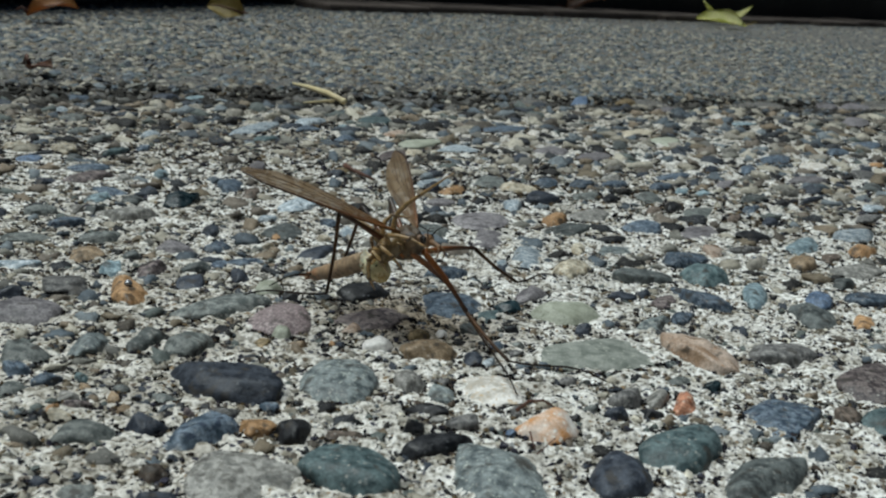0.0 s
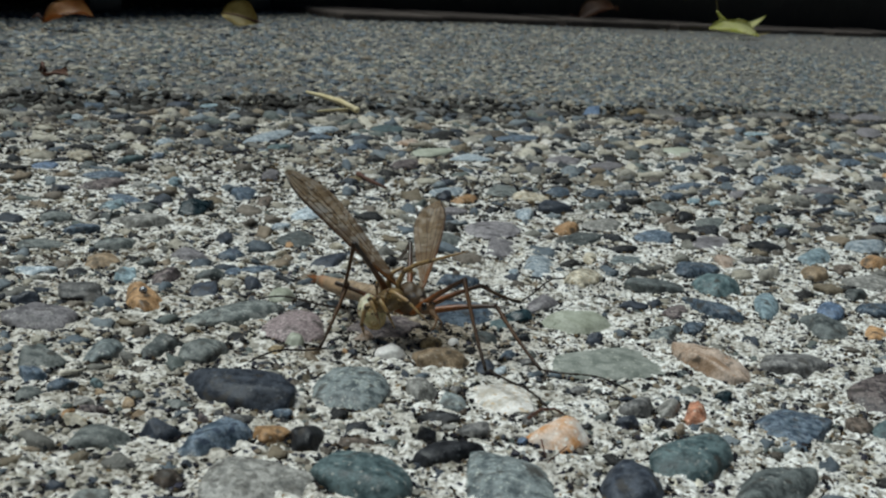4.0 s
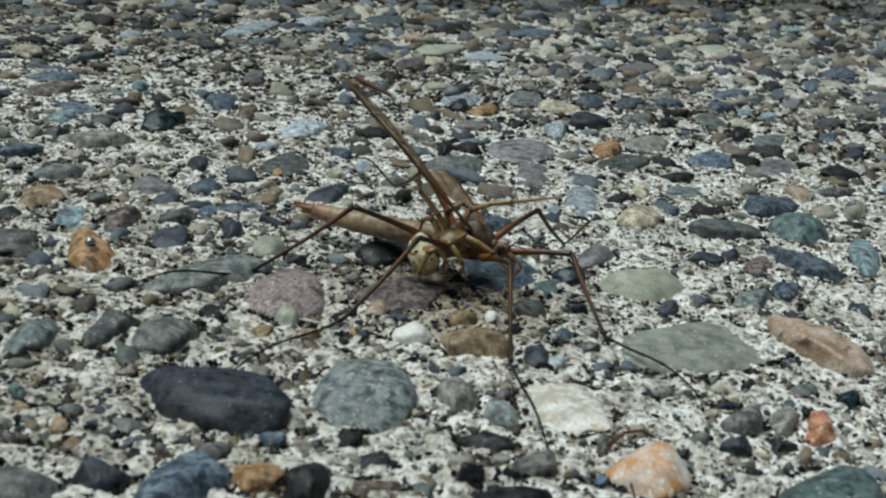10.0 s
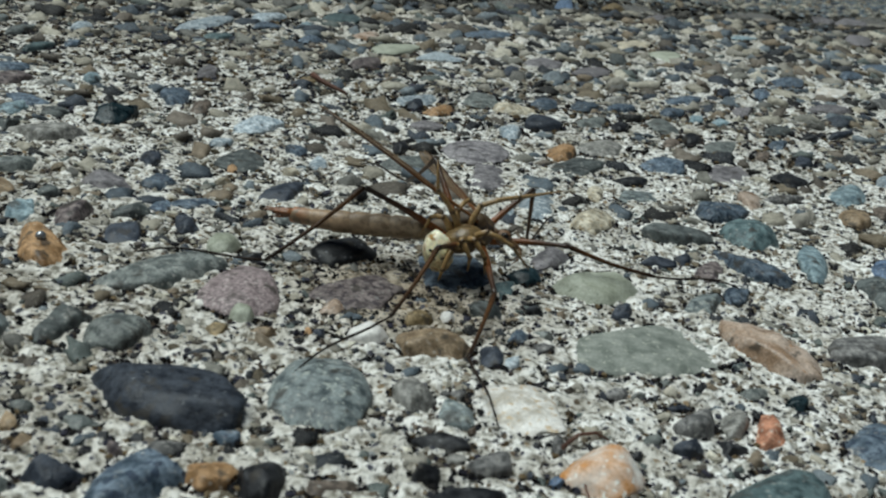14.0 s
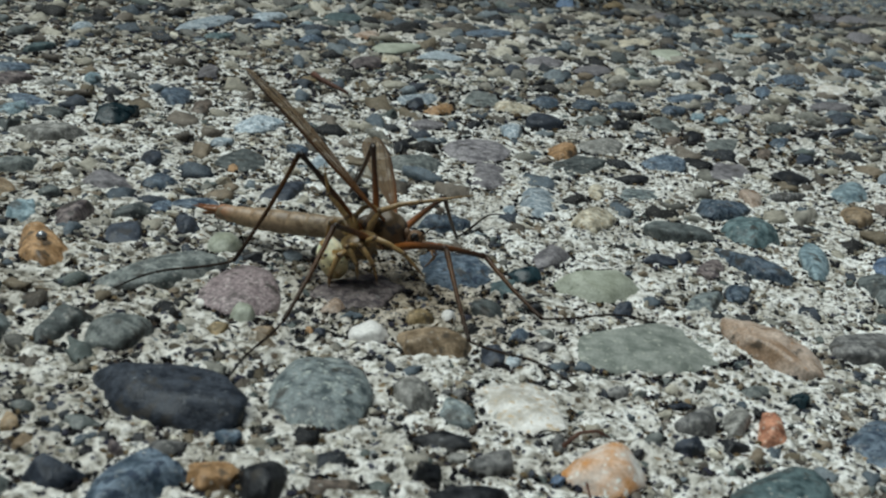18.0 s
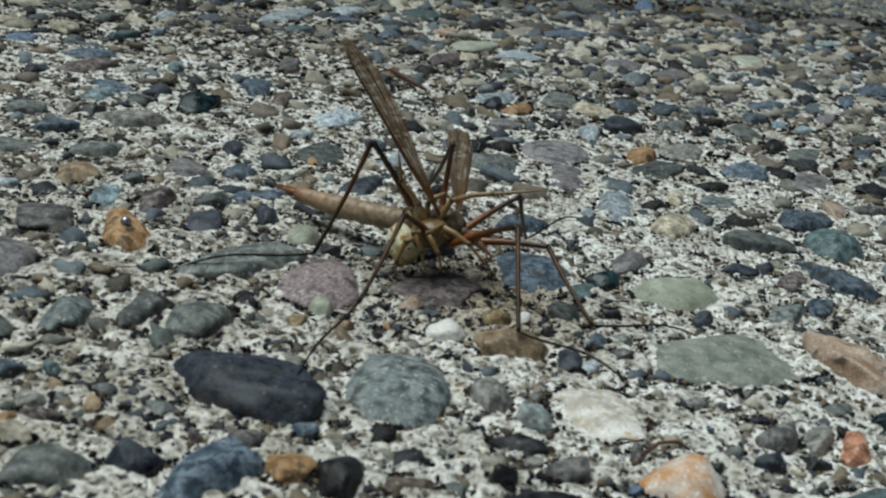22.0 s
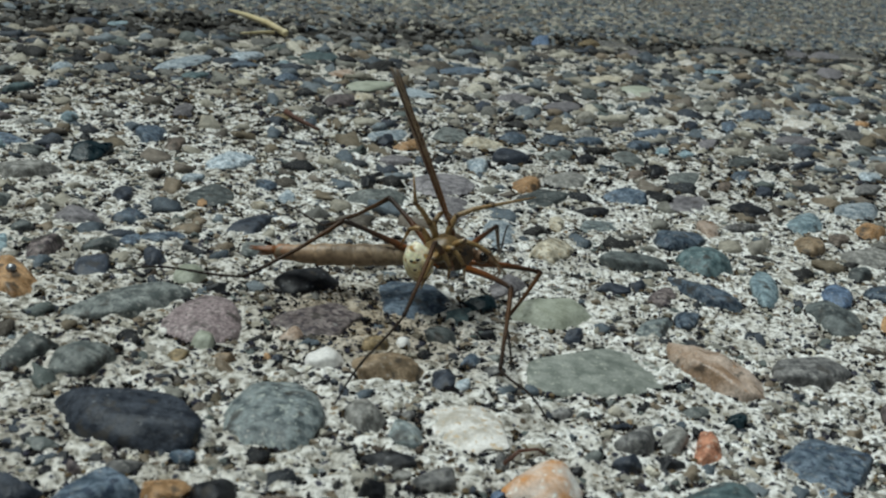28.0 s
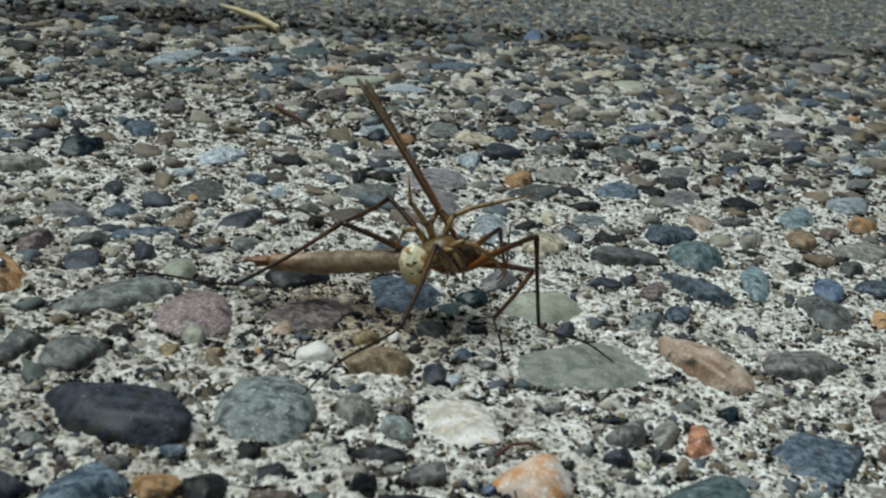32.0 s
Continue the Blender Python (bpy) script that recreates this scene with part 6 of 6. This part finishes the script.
    leg_at("hind_left", 13, 2.8, 26.4, 10.4, -1.2, 36.1, 4.6, -9.1, 46.3, 3.2)
    wing_at("right", 13, -16.1, -2.6, 9.8, 2)
    wing_at("left", 13, -7.2, 18.6, 1.5, 207)
    spider_at(13, 5.5, 14.9, 4.2, 26, 19)
    fly_at(14, 8.0, 19.6, 5.3, 2, 3)
    leg_at("hind_right", 14, -4.1, 18.0, 8.8, -12.9, 12.1, 1.0, -25.9, 9.7, 0.6)
    leg_at("middle_right", 14, 5.1, 9.6, 6.2, 2.1, -1.4, 2.7, -5.4, -14.8, 0.9)
    leg_at("front_right", 14, 11.5, 9.6, 2.3, 10.0, -2.2, 0.6, 14.6, -21.2, 0.9)
    leg_at("front_left", 14, 19.0, 20.1, 5.0, 29.3, 23.2, 2.0, 40.2, 26.9, 0.7)
    leg_at("middle_left", 14, 14.3, 26.7, 9.0, 14.7, 32.2, 0.6, 18.4, 42.9, 1.4)
    leg_at("hind_left", 14, 2.6, 26.4, 10.9, -1.1, 36.1, 4.8, -8.3, 46.8, 3.0)
    wing_at("right", 14, -16.6, -0.3, 9.2, 8)
    wing_at("left", 14, -7.6, 18.5, 0.9, 205)
    spider_at(14, 5.1, 15.2, 3.9, 25, 18)
    fly_at(16.7, 7.9, 19.4, 5.3, 2, 3)
    leg_at("hind_right", 16.7, -4.2, 17.7, 8.8, -13.0, 11.8, 1.0, -26.0, 9.4, 0.6)
    leg_at("middle_right", 16.7, 4.9, 9.4, 6.1, 2.1, -1.7, 2.8, -5.5, -14.7, 0.9)
    leg_at("front_right", 16.7, 11.2, 9.2, 2.9, 10.0, -2.4, 0.6, 14.6, -21.4, 0.9)
    leg_at("front_left", 16.7, 18.9, 19.9, 5.0, 28.2, 25.6, 2.3, 36.3, 30.5, 0.9)
    leg_at("middle_left", 16.7, 14.3, 26.4, 9.0, 14.7, 31.9, 0.6, 18.3, 42.6, 1.4)
    leg_at("hind_left", 16.7, 2.6, 26.2, 10.9, -1.1, 35.9, 4.9, -8.3, 46.6, 3.1)
    wing_at("right", 16.7, -16.5, -0.6, 9.4, 5)
    wing_at("left", 16.7, -16.6, 4.4, 8.0, 188)
    spider_at(16.7, 5.2, 15.0, 4.2, 25, 18)
    fly_at(17, 5.7, 17.2, 9.6, 15, 16)
    leg_at("hind_right", 17, -7.6, 13.8, 9.6, -15.5, 7.4, 0.5, -24.7, -0.6, 0.5)
    leg_at("middle_right", 17, 2.2, 7.7, 6.3, 2.3, -3.2, 1.5, -5.6, -15.8, 0.9)
    leg_at("front_right", 17, 8.4, 6.3, 8.0, 10.0, -5.3, 0.5, 14.7, -19.1, -0.0)
    leg_at("front_left", 17, 16.5, 18.9, 10.8, 19.7, 22.4, 0.7, 28.2, 14.6, 0.7)
    leg_at("middle_left", 17, 11.2, 26.5, 10.8, 12.7, 35.1, 4.7, 18.0, 44.2, 1.6)
    leg_at("hind_left", 17, -2.8, 23.0, 12.2, -6.3, 32.9, 6.4, -10.5, 44.0, 1.1)
    wing_at("right", 17, -18.4, -3.8, 2.6, -7)
    wing_at("left", 17, -12.8, 13.9, 1.8, 169)
    spider_at(17, 2.3, 11.5, 6.2, 36, 27)
    fly_at(17.5, 2.0, 21.7, 5.0, 10, 6)
    leg_at("hind_right", 17.5, -9.9, 17.7, 9.9, -15.8, 9.2, 0.5, -24.7, -0.2, 0.4)
    leg_at("middle_right", 17.5, -2.3, 12.2, 4.5, -3.4, 2.1, 0.6, -8.1, -16.9, 0.9)
    leg_at("front_right", 17.5, 6.6, 11.2, 5.7, 9.9, -0.9, 0.3, 16.9, -13.1, 0.1)
    leg_at("front_left", 17.5, 12.6, 20.4, 4.6, 17.7, 11.8, -0.3, 25.8, 3.9, 1.9)
    leg_at("middle_left", 17.5, 7.3, 29.3, 6.9, 9.1, 36.4, 0.2, 14.5, 45.0, 0.4)
    leg_at("hind_left", 17.5, -4.0, 26.4, 11.4, -7.0, 34.9, 3.4, -8.1, 47.7, 1.9)
    wing_at("right", 17.5, -16.7, -2.1, 8.9, -6)
    wing_at("left", 17.5, -8.5, 16.9, 2.3, 189)
    spider_at(17.5, -2.2, 16.2, 2.4, 31, 19)
    fly_at(18, -1.1, 14.4, 5.4, -15, 7)
    leg_at("hind_right", 18, -10.8, 14.5, 12.4, -15.6, 8.9, 1.5, -24.7, -0.7, 0.7)
    leg_at("middle_right", 18, -5.1, 5.5, 8.2, -7.5, -4.1, 1.6, -9.5, -17.9, 0.9)
    leg_at("front_right", 18, 6.0, 6.3, 7.3, 9.7, -5.0, 2.9, 18.9, -14.3, 4.6)
    leg_at("front_left", 18, 10.0, 16.9, 3.3, 16.6, 8.3, 0.7, 27.8, 11.1, 1.0)
    leg_at("middle_left", 18, 4.3, 23.1, 7.2, 6.1, 30.8, 0.3, 11.1, 41.0, 0.7)
    leg_at("hind_left", 18, -3.7, 18.0, 13.5, -6.7, 26.2, 5.3, -7.3, 39.1, 4.4)
    wing_at("right", 18, -14.1, -0.8, 12.7, -2)
    wing_at("left", 18, -4.6, 18.3, 2.5, 203)
    spider_at(18, -5.5, 10.7, 2.9, 9, 23)
    fly_at(19, -2.2, 14.2, 5.6, -15, 8)
    leg_at("hind_right", 19, -12.4, 13.9, 12.1, -15.2, 5.5, 2.4, -23.3, -5.0, 3.1)
    leg_at("middle_right", 19, -7.8, 6.5, 8.5, -8.8, -2.9, 1.3, -9.9, -16.9, 1.0)
    leg_at("front_right", 19, 3.7, 5.3, 8.0, 8.1, -5.4, 3.0, 15.1, -16.2, 5.9)
    leg_at("front_left", 19, 7.1, 20.2, 2.4, 13.2, 12.0, 0.6, 23.5, 6.0, 3.1)
    leg_at("middle_left", 19, 2.3, 23.7, 7.3, 5.7, 31.0, 0.6, 10.3, 39.6, 0.9)
    leg_at("hind_left", 19, -5.9, 17.4, 13.5, -8.1, 26.0, 5.4, -8.7, 38.9, 3.8)
    wing_at("right", 19, -14.9, -1.7, 11.7, -2)
    wing_at("left", 19, -6.1, 17.6, 3.8, 197)
    spider_at(19, -8.0, 10.6, 3.9, 9, 24)
    fly_at(20, -3.6, 13.4, 6.0, -20, 9)
    leg_at("hind_right", 20, -12.5, 12.4, 13.7, -15.5, 7.0, 2.1, -25.7, -1.4, 1.5)
    leg_at("middle_right", 20, -6.2, 4.1, 9.2, -7.9, -6.6, 4.2, -9.3, -20.5, 2.8)
    leg_at("front_right", 20, 3.9, 6.7, 9.7, 6.5, -3.7, 3.0, 15.8, -12.8, 5.4)
    leg_at("front_left", 20, 7.5, 15.9, 5.0, 12.5, 6.5, 1.7, 23.7, 8.7, 2.1)
    leg_at("middle_left", 20, 2.3, 21.4, 9.0, 4.4, 28.7, 1.4, 9.1, 38.6, 1.4)
    leg_at("hind_left", 20, -4.5, 17.1, 14.2, -7.5, 25.3, 6.0, -7.7, 38.2, 4.5)
    wing_at("right", 20, -13.7, -0.7, 13.1, 4)
    wing_at("left", 20, -2.8, 18.7, 2.2, 214)
    spider_at(20, -7.6, 10.3, 4.2, 5, 26)
    fly_at(21, -3.5, 13.1, 5.8, -23, 8)
    leg_at("hind_right", 21, -12.3, 12.9, 13.6, -15.5, 7.3, 2.0, -27.3, 1.4, 0.4)
    leg_at("middle_right", 21, -6.3, 4.0, 9.3, -7.7, -6.7, 4.2, -9.3, -20.5, 3.1)
    leg_at("front_right", 21, 4.4, 6.9, 9.4, 6.8, -3.6, 3.0, 15.8, -13.0, 5.1)
    leg_at("front_left", 21, 7.8, 13.6, 5.6, 13.4, 4.9, 1.4, 23.9, 9.5, 0.8)
    leg_at("middle_left", 21, 3.4, 20.4, 8.7, 5.0, 27.9, 1.2, 10.2, 37.6, 1.7)
    leg_at("hind_left", 21, -4.3, 16.9, 14.1, -7.1, 25.3, 6.0, -7.7, 38.2, 4.4)
    wing_at("right", 21, -12.5, -0.2, 14.3, -4)
    wing_at("left", 21, -2.5, 18.6, 3.3, 216)
    spider_at(21, -7.1, 10.4, 4.1, 1, 26)
    fly_at(22, -3.2, 14.6, 5.1, -24, 6)
    leg_at("hind_right", 22, -12.0, 14.0, 13.3, -15.4, 7.9, 1.7, -27.1, 1.5, 0.4)
    leg_at("middle_right", 22, -6.3, 5.7, 8.7, -7.8, -4.7, 3.2, -9.5, -18.6, 2.1)
    leg_at("front_right", 22, 4.7, 8.7, 8.7, 6.9, -2.0, 2.2, 16.2, -11.2, 4.1)
    leg_at("front_left", 22, 8.3, 14.3, 5.3, 13.9, 5.4, 1.1, 24.3, 10.1, 0.4)
    leg_at("middle_left", 22, 3.9, 21.8, 7.8, 5.2, 29.3, 0.6, 10.7, 38.9, 1.2)
    leg_at("hind_left", 22, -4.0, 18.5, 13.4, -7.0, 26.9, 5.3, -7.9, 39.8, 3.7)
    wing_at("right", 22, -11.5, 0.2, 15.1, -15)
    wing_at("left", 22, -2.1, 18.6, 3.2, 218)
    spider_at(22, -6.7, 11.9, 3.4, 1, 24)
    fly_at(24, -3.3, 14.3, 5.0, -24, 5)
    leg_at("hind_right", 24, -11.9, 13.5, 13.3, -15.4, 7.4, 1.7, -27.1, 1.0, 0.4)
    leg_at("middle_right", 24, -6.2, 5.4, 8.7, -7.8, -5.1, 3.3, -9.5, -18.9, 2.1)
    leg_at("front_right", 24, 4.7, 8.4, 8.6, 6.8, -2.2, 2.2, 16.1, -11.5, 4.0)
    leg_at("front_left", 24, 8.3, 13.8, 5.3, 13.9, 5.0, 1.1, 24.2, 9.7, 0.4)
    leg_at("middle_left", 24, 3.9, 21.3, 7.9, 5.1, 28.8, 0.6, 10.6, 38.5, 1.2)
    leg_at("hind_left", 24, -4.0, 18.1, 13.3, -7.0, 26.6, 5.3, -8.1, 39.4, 3.8)
    wing_at("right", 24, -11.0, 0.3, 15.5, -17)
    wing_at("left", 24, -2.1, 18.6, 3.3, 218)
    spider_at(24, -6.6, 11.6, 3.4, 1, 23)
    fly_at(24.5, 1.2, 19.5, 4.9, -2, 5)
    leg_at("hind_right", 24.5, -8.9, 15.9, 10.8, -14.5, 7.7, 1.9, -26.6, 0.6, 0.4)
    leg_at("middle_right", 24.5, -2.3, 9.6, 5.2, -5.4, -0.8, 0.6, -11.6, -15.6, 0.9)
    leg_at("front_right", 24.5, 9.2, 11.7, 5.1, 14.8, 1.0, 1.5, 23.4, -8.9, 3.1)
    leg_at("front_left", 24.5, 12.4, 21.0, 7.0, 15.3, 11.9, 1.2, 23.2, 3.5, 0.4)
    leg_at("middle_left", 24.5, 6.1, 26.3, 10.2, 5.0, 33.3, 2.3, 9.4, 43.4, 2.3)
    leg_at("hind_left", 24.5, -3.7, 22.5, 12.6, -8.5, 28.7, 3.5, -12.8, 38.5, 0.9)
    wing_at("right", 24.5, -14.2, -0.1, 12.6, -35)
    wing_at("left", 24.5, -8.8, 15.9, 5.6, 203)
    spider_at(24.5, -2.1, 15.7, 4.3, 22, 20)
    fly_at(26.6, 10.9, 22.1, 5.9, 12, 8)
    leg_at("hind_right", 26.6, -1.2, 21.1, 8.5, -11.2, 14.6, 2.8, -23.7, 10.4, 2.3)
    leg_at("middle_right", 26.6, 8.6, 13.6, 9.9, 6.8, 4.4, 2.6, 3.0, -11.7, 0.9)
    leg_at("front_right", 26.6, 18.1, 14.0, 7.0, 17.6, 3.0, 0.9, 22.6, -9.2, 2.1)
    leg_at("front_left", 26.6, 21.8, 22.8, 6.0, 17.5, 13.3, 2.0, 18.5, 1.9, 1.9)
    leg_at("middle_left", 26.6, 16.1, 31.7, 6.4, 17.8, 40.7, 0.8, 18.6, 51.6, 0.8)
    leg_at("hind_left", 26.6, 2.8, 27.7, 9.8, -4.5, 34.7, 3.3, -13.0, 44.4, 1.8)
    wing_at("right", 26.6, -9.3, 2.2, 16.4, 7)
    wing_at("left", 26.6, -8.0, 11.4, 12.9, 221)
    spider_at(26.6, 7.4, 17.8, 6.4, 33, 21)
    fly_at(27, 11.0, 18.9, 6.4, 9, 8)
    leg_at("hind_right", 27, -1.3, 17.8, 8.6, -11.3, 10.9, 3.4, -23.8, 6.7, 3.4)
    leg_at("middle_right", 27, 9.0, 10.0, 10.1, 6.6, 0.4, 3.5, 2.7, -12.9, 1.2)
    leg_at("front_right", 27, 17.7, 10.3, 7.4, 16.9, -0.9, 1.7, 21.9, -13.1, 3.3)
    leg_at("front_left", 27, 22.0, 21.5, 5.5, 17.1, 12.2, 1.4, 18.3, 0.8, 1.1)
    leg_at("middle_left", 27, 15.8, 28.8, 5.9, 17.3, 37.8, 0.6, 17.7, 48.9, 0.8)
    leg_at("hind_left", 27, 2.7, 24.6, 9.8, -4.6, 31.8, 3.6, -12.8, 41.8, 2.1)
    wing_at("right", 27, -8.7, -1.2, 16.8, -9)
    wing_at("left", 27, -7.8, 12.3, 12.2, 223)
    spider_at(27, 7.8, 14.6, 6.5, 31, 22)
    fly_at(28, 10.4, 20.1, 6.3, 6, 6)
    leg_at("hind_right", 28, -1.9, 18.6, 8.7, -11.2, 11.1, 3.1, -23.7, 6.7, 3.3)
    leg_at("middle_right", 28, 8.9, 11.1, 10.0, 7.3, 0.2, 5.6, 3.1, -12.5, 1.5)
    leg_at("front_right", 28, 17.6, 11.7, 6.1, 17.4, -0.1, 1.6, 21.8, -12.5, 2.9)
    leg_at("front_left", 28, 21.2, 23.5, 4.4, 17.6, 13.1, 1.9, 18.6, 1.7, 1.0)
    leg_at("middle_left", 28, 15.3, 29.6, 7.4, 16.3, 38.2, 1.2, 17.1, 49.2, 2.0)
    leg_at("hind_left", 28, 2.2, 25.9, 10.1, -6.0, 31.7, 3.6, -14.2, 41.7, 2.2)
    wing_at("right", 28, -8.9, 1.8, 16.7, 9)
    wing_at("left", 28, -8.8, 7.0, 15.3, 210)
    spider_at(28, 7.3, 15.9, 6.1, 28, 20)
    fly_at(30, 10.9, 19.1, 6.2, 5, 5)
    leg_at("hind_right", 30, -1.8, 17.3, 7.7, -13.0, 18.5, 0.9, -24.7, 12.4, 0.6)
    leg_at("middle_right", 30, 8.6, 10.1, 9.6, 7.5, -0.6, 4.4, 3.0, -13.6, 2.0)
    leg_at("front_right", 30, 17.6, 10.4, 6.5, 17.3, -1.4, 2.1, 22.1, -13.6, 3.5)
    leg_at("front_left", 30, 21.2, 23.6, 4.1, 17.8, 13.2, 1.9, 17.6, 0.8, 0.9)
    leg_at("middle_left", 30, 15.6, 28.7, 7.0, 17.0, 37.3, 0.7, 17.2, 48.2, 2.2)
    leg_at("hind_left", 30, 2.6, 24.6, 10.1, -5.5, 30.4, 3.4, -13.4, 40.7, 2.2)
    wing_at("right", 30, -10.1, 1.4, 16.0, 7)
    wing_at("left", 30, -10.0, 1.8, 16.1, 187)
    spider_at(30, 7.1, 14.9, 6.2, 27, 19)
    fly_at(30.5, 11.0, 18.2, 6.4, 6, 6)
    leg_at("hind_right", 30.5, -1.5, 16.5, 8.1, -12.6, 15.3, 1.0, -25.0, 11.2, 0.9)
    leg_at("middle_right", 30.5, 8.9, 9.2, 9.9, 7.8, -1.5, 4.7, 2.5, -14.2, 2.4)
    leg_at("front_right", 30.5, 21.2, 21.8, 6.0, 21.4, 10.2, 0.9, 25.9, -2.1, 1.6)
    leg_at("front_left", 30.5, 21.2, 23.1, 4.2, 17.6, 12.8, 1.6, 18.1, 1.3, 1.0)
    leg_at("middle_left", 30.5, 15.7, 27.9, 7.2, 17.3, 36.0, 0.6, 17.5, 46.9, 2.6)
    leg_at("hind_left", 30.5, 2.9, 24.0, 10.3, -4.9, 30.2, 3.6, -12.6, 40.5, 2.3)
    wing_at("right", 30.5, -10.8, 1.3, 15.6, 6)
    wing_at("left", 30.5, -10.7, 4.8, 15.0, 198)
    spider_at(30.5, 7.2, 14.0, 6.5, 28, 20)
    fly_at(31, 12.0, 14.5, 7.3, 8, 8)
    leg_at("hind_right", 31, -0.4, 13.0, 9.5, -10.3, 8.0, 2.5, -22.8, 3.7, 3.0)
    leg_at("middle_right", 31, 10.2, 5.4, 10.9, 8.5, -5.3, 6.0, 2.0, -17.5, 4.1)
    leg_at("front_right", 31, 20.5, 10.1, 12.0, 22.2, 14.1, 0.6, 30.0, 6.8, 0.6)
    leg_at("front_left", 31, 20.7, 9.8, 8.3, 17.0, -0.7, 6.4, 18.1, -12.1, 7.1)
    leg_at("middle_left", 31, 16.8, 24.1, 8.0, 18.4, 31.5, 0.6, 18.5, 42.1, 3.6)
    leg_at("hind_left", 31, 3.9, 20.4, 10.9, -3.1, 27.5, 4.4, -11.3, 37.5, 2.5)
    wing_at("right", 31, -11.9, 1.1, 14.7, 5)
    wing_at("left", 31, -11.6, 7.3, 13.1, 203)
    spider_at(31, 8.4, 10.1, 7.0, 29, 21)
    fly_at(32, 11.9, 14.8, 7.3, 8, 8)
    leg_at("hind_right", 32, -0.5, 13.3, 9.6, -10.5, 8.3, 2.6, -22.9, 4.0, 3.1)
    leg_at("middle_right", 32, 10.2, 5.7, 11.0, 8.4, -5.0, 6.0, 1.9, -17.2, 4.0)
    leg_at("front_right", 32, 20.4, 10.8, 12.0, 22.4, 14.9, 0.6, 29.4, 4.0, 2.1)
    leg_at("front_left", 32, 20.5, 10.1, 8.4, 16.9, -0.4, 6.5, 18.0, -11.8, 7.2)
    leg_at("middle_left", 32, 16.7, 24.4, 8.1, 18.4, 31.8, 0.6, 18.5, 42.3, 3.8)
    leg_at("hind_left", 32, 3.8, 20.6, 11.0, -3.2, 27.8, 4.5, -11.4, 37.7, 2.6)
    wing_at("right", 32, -11.9, 1.1, 14.8, 5)
    wing_at("left", 32, -11.7, 7.1, 13.2, 203)
    spider_at(32, 8.3, 10.4, 7.1, 29, 21)
    walk(crane_fly, fly_rows)
    walk(spider, spider_rows)
    for name, links in fly_joints.items():
        for k, link in enumerate(links):
            walk(link, [(row[0], row[1 + k]) for row in leg_rows[name]])
    for side, wing in fly_wings.items():
        walk(wing, wing_rows[side])


motions()
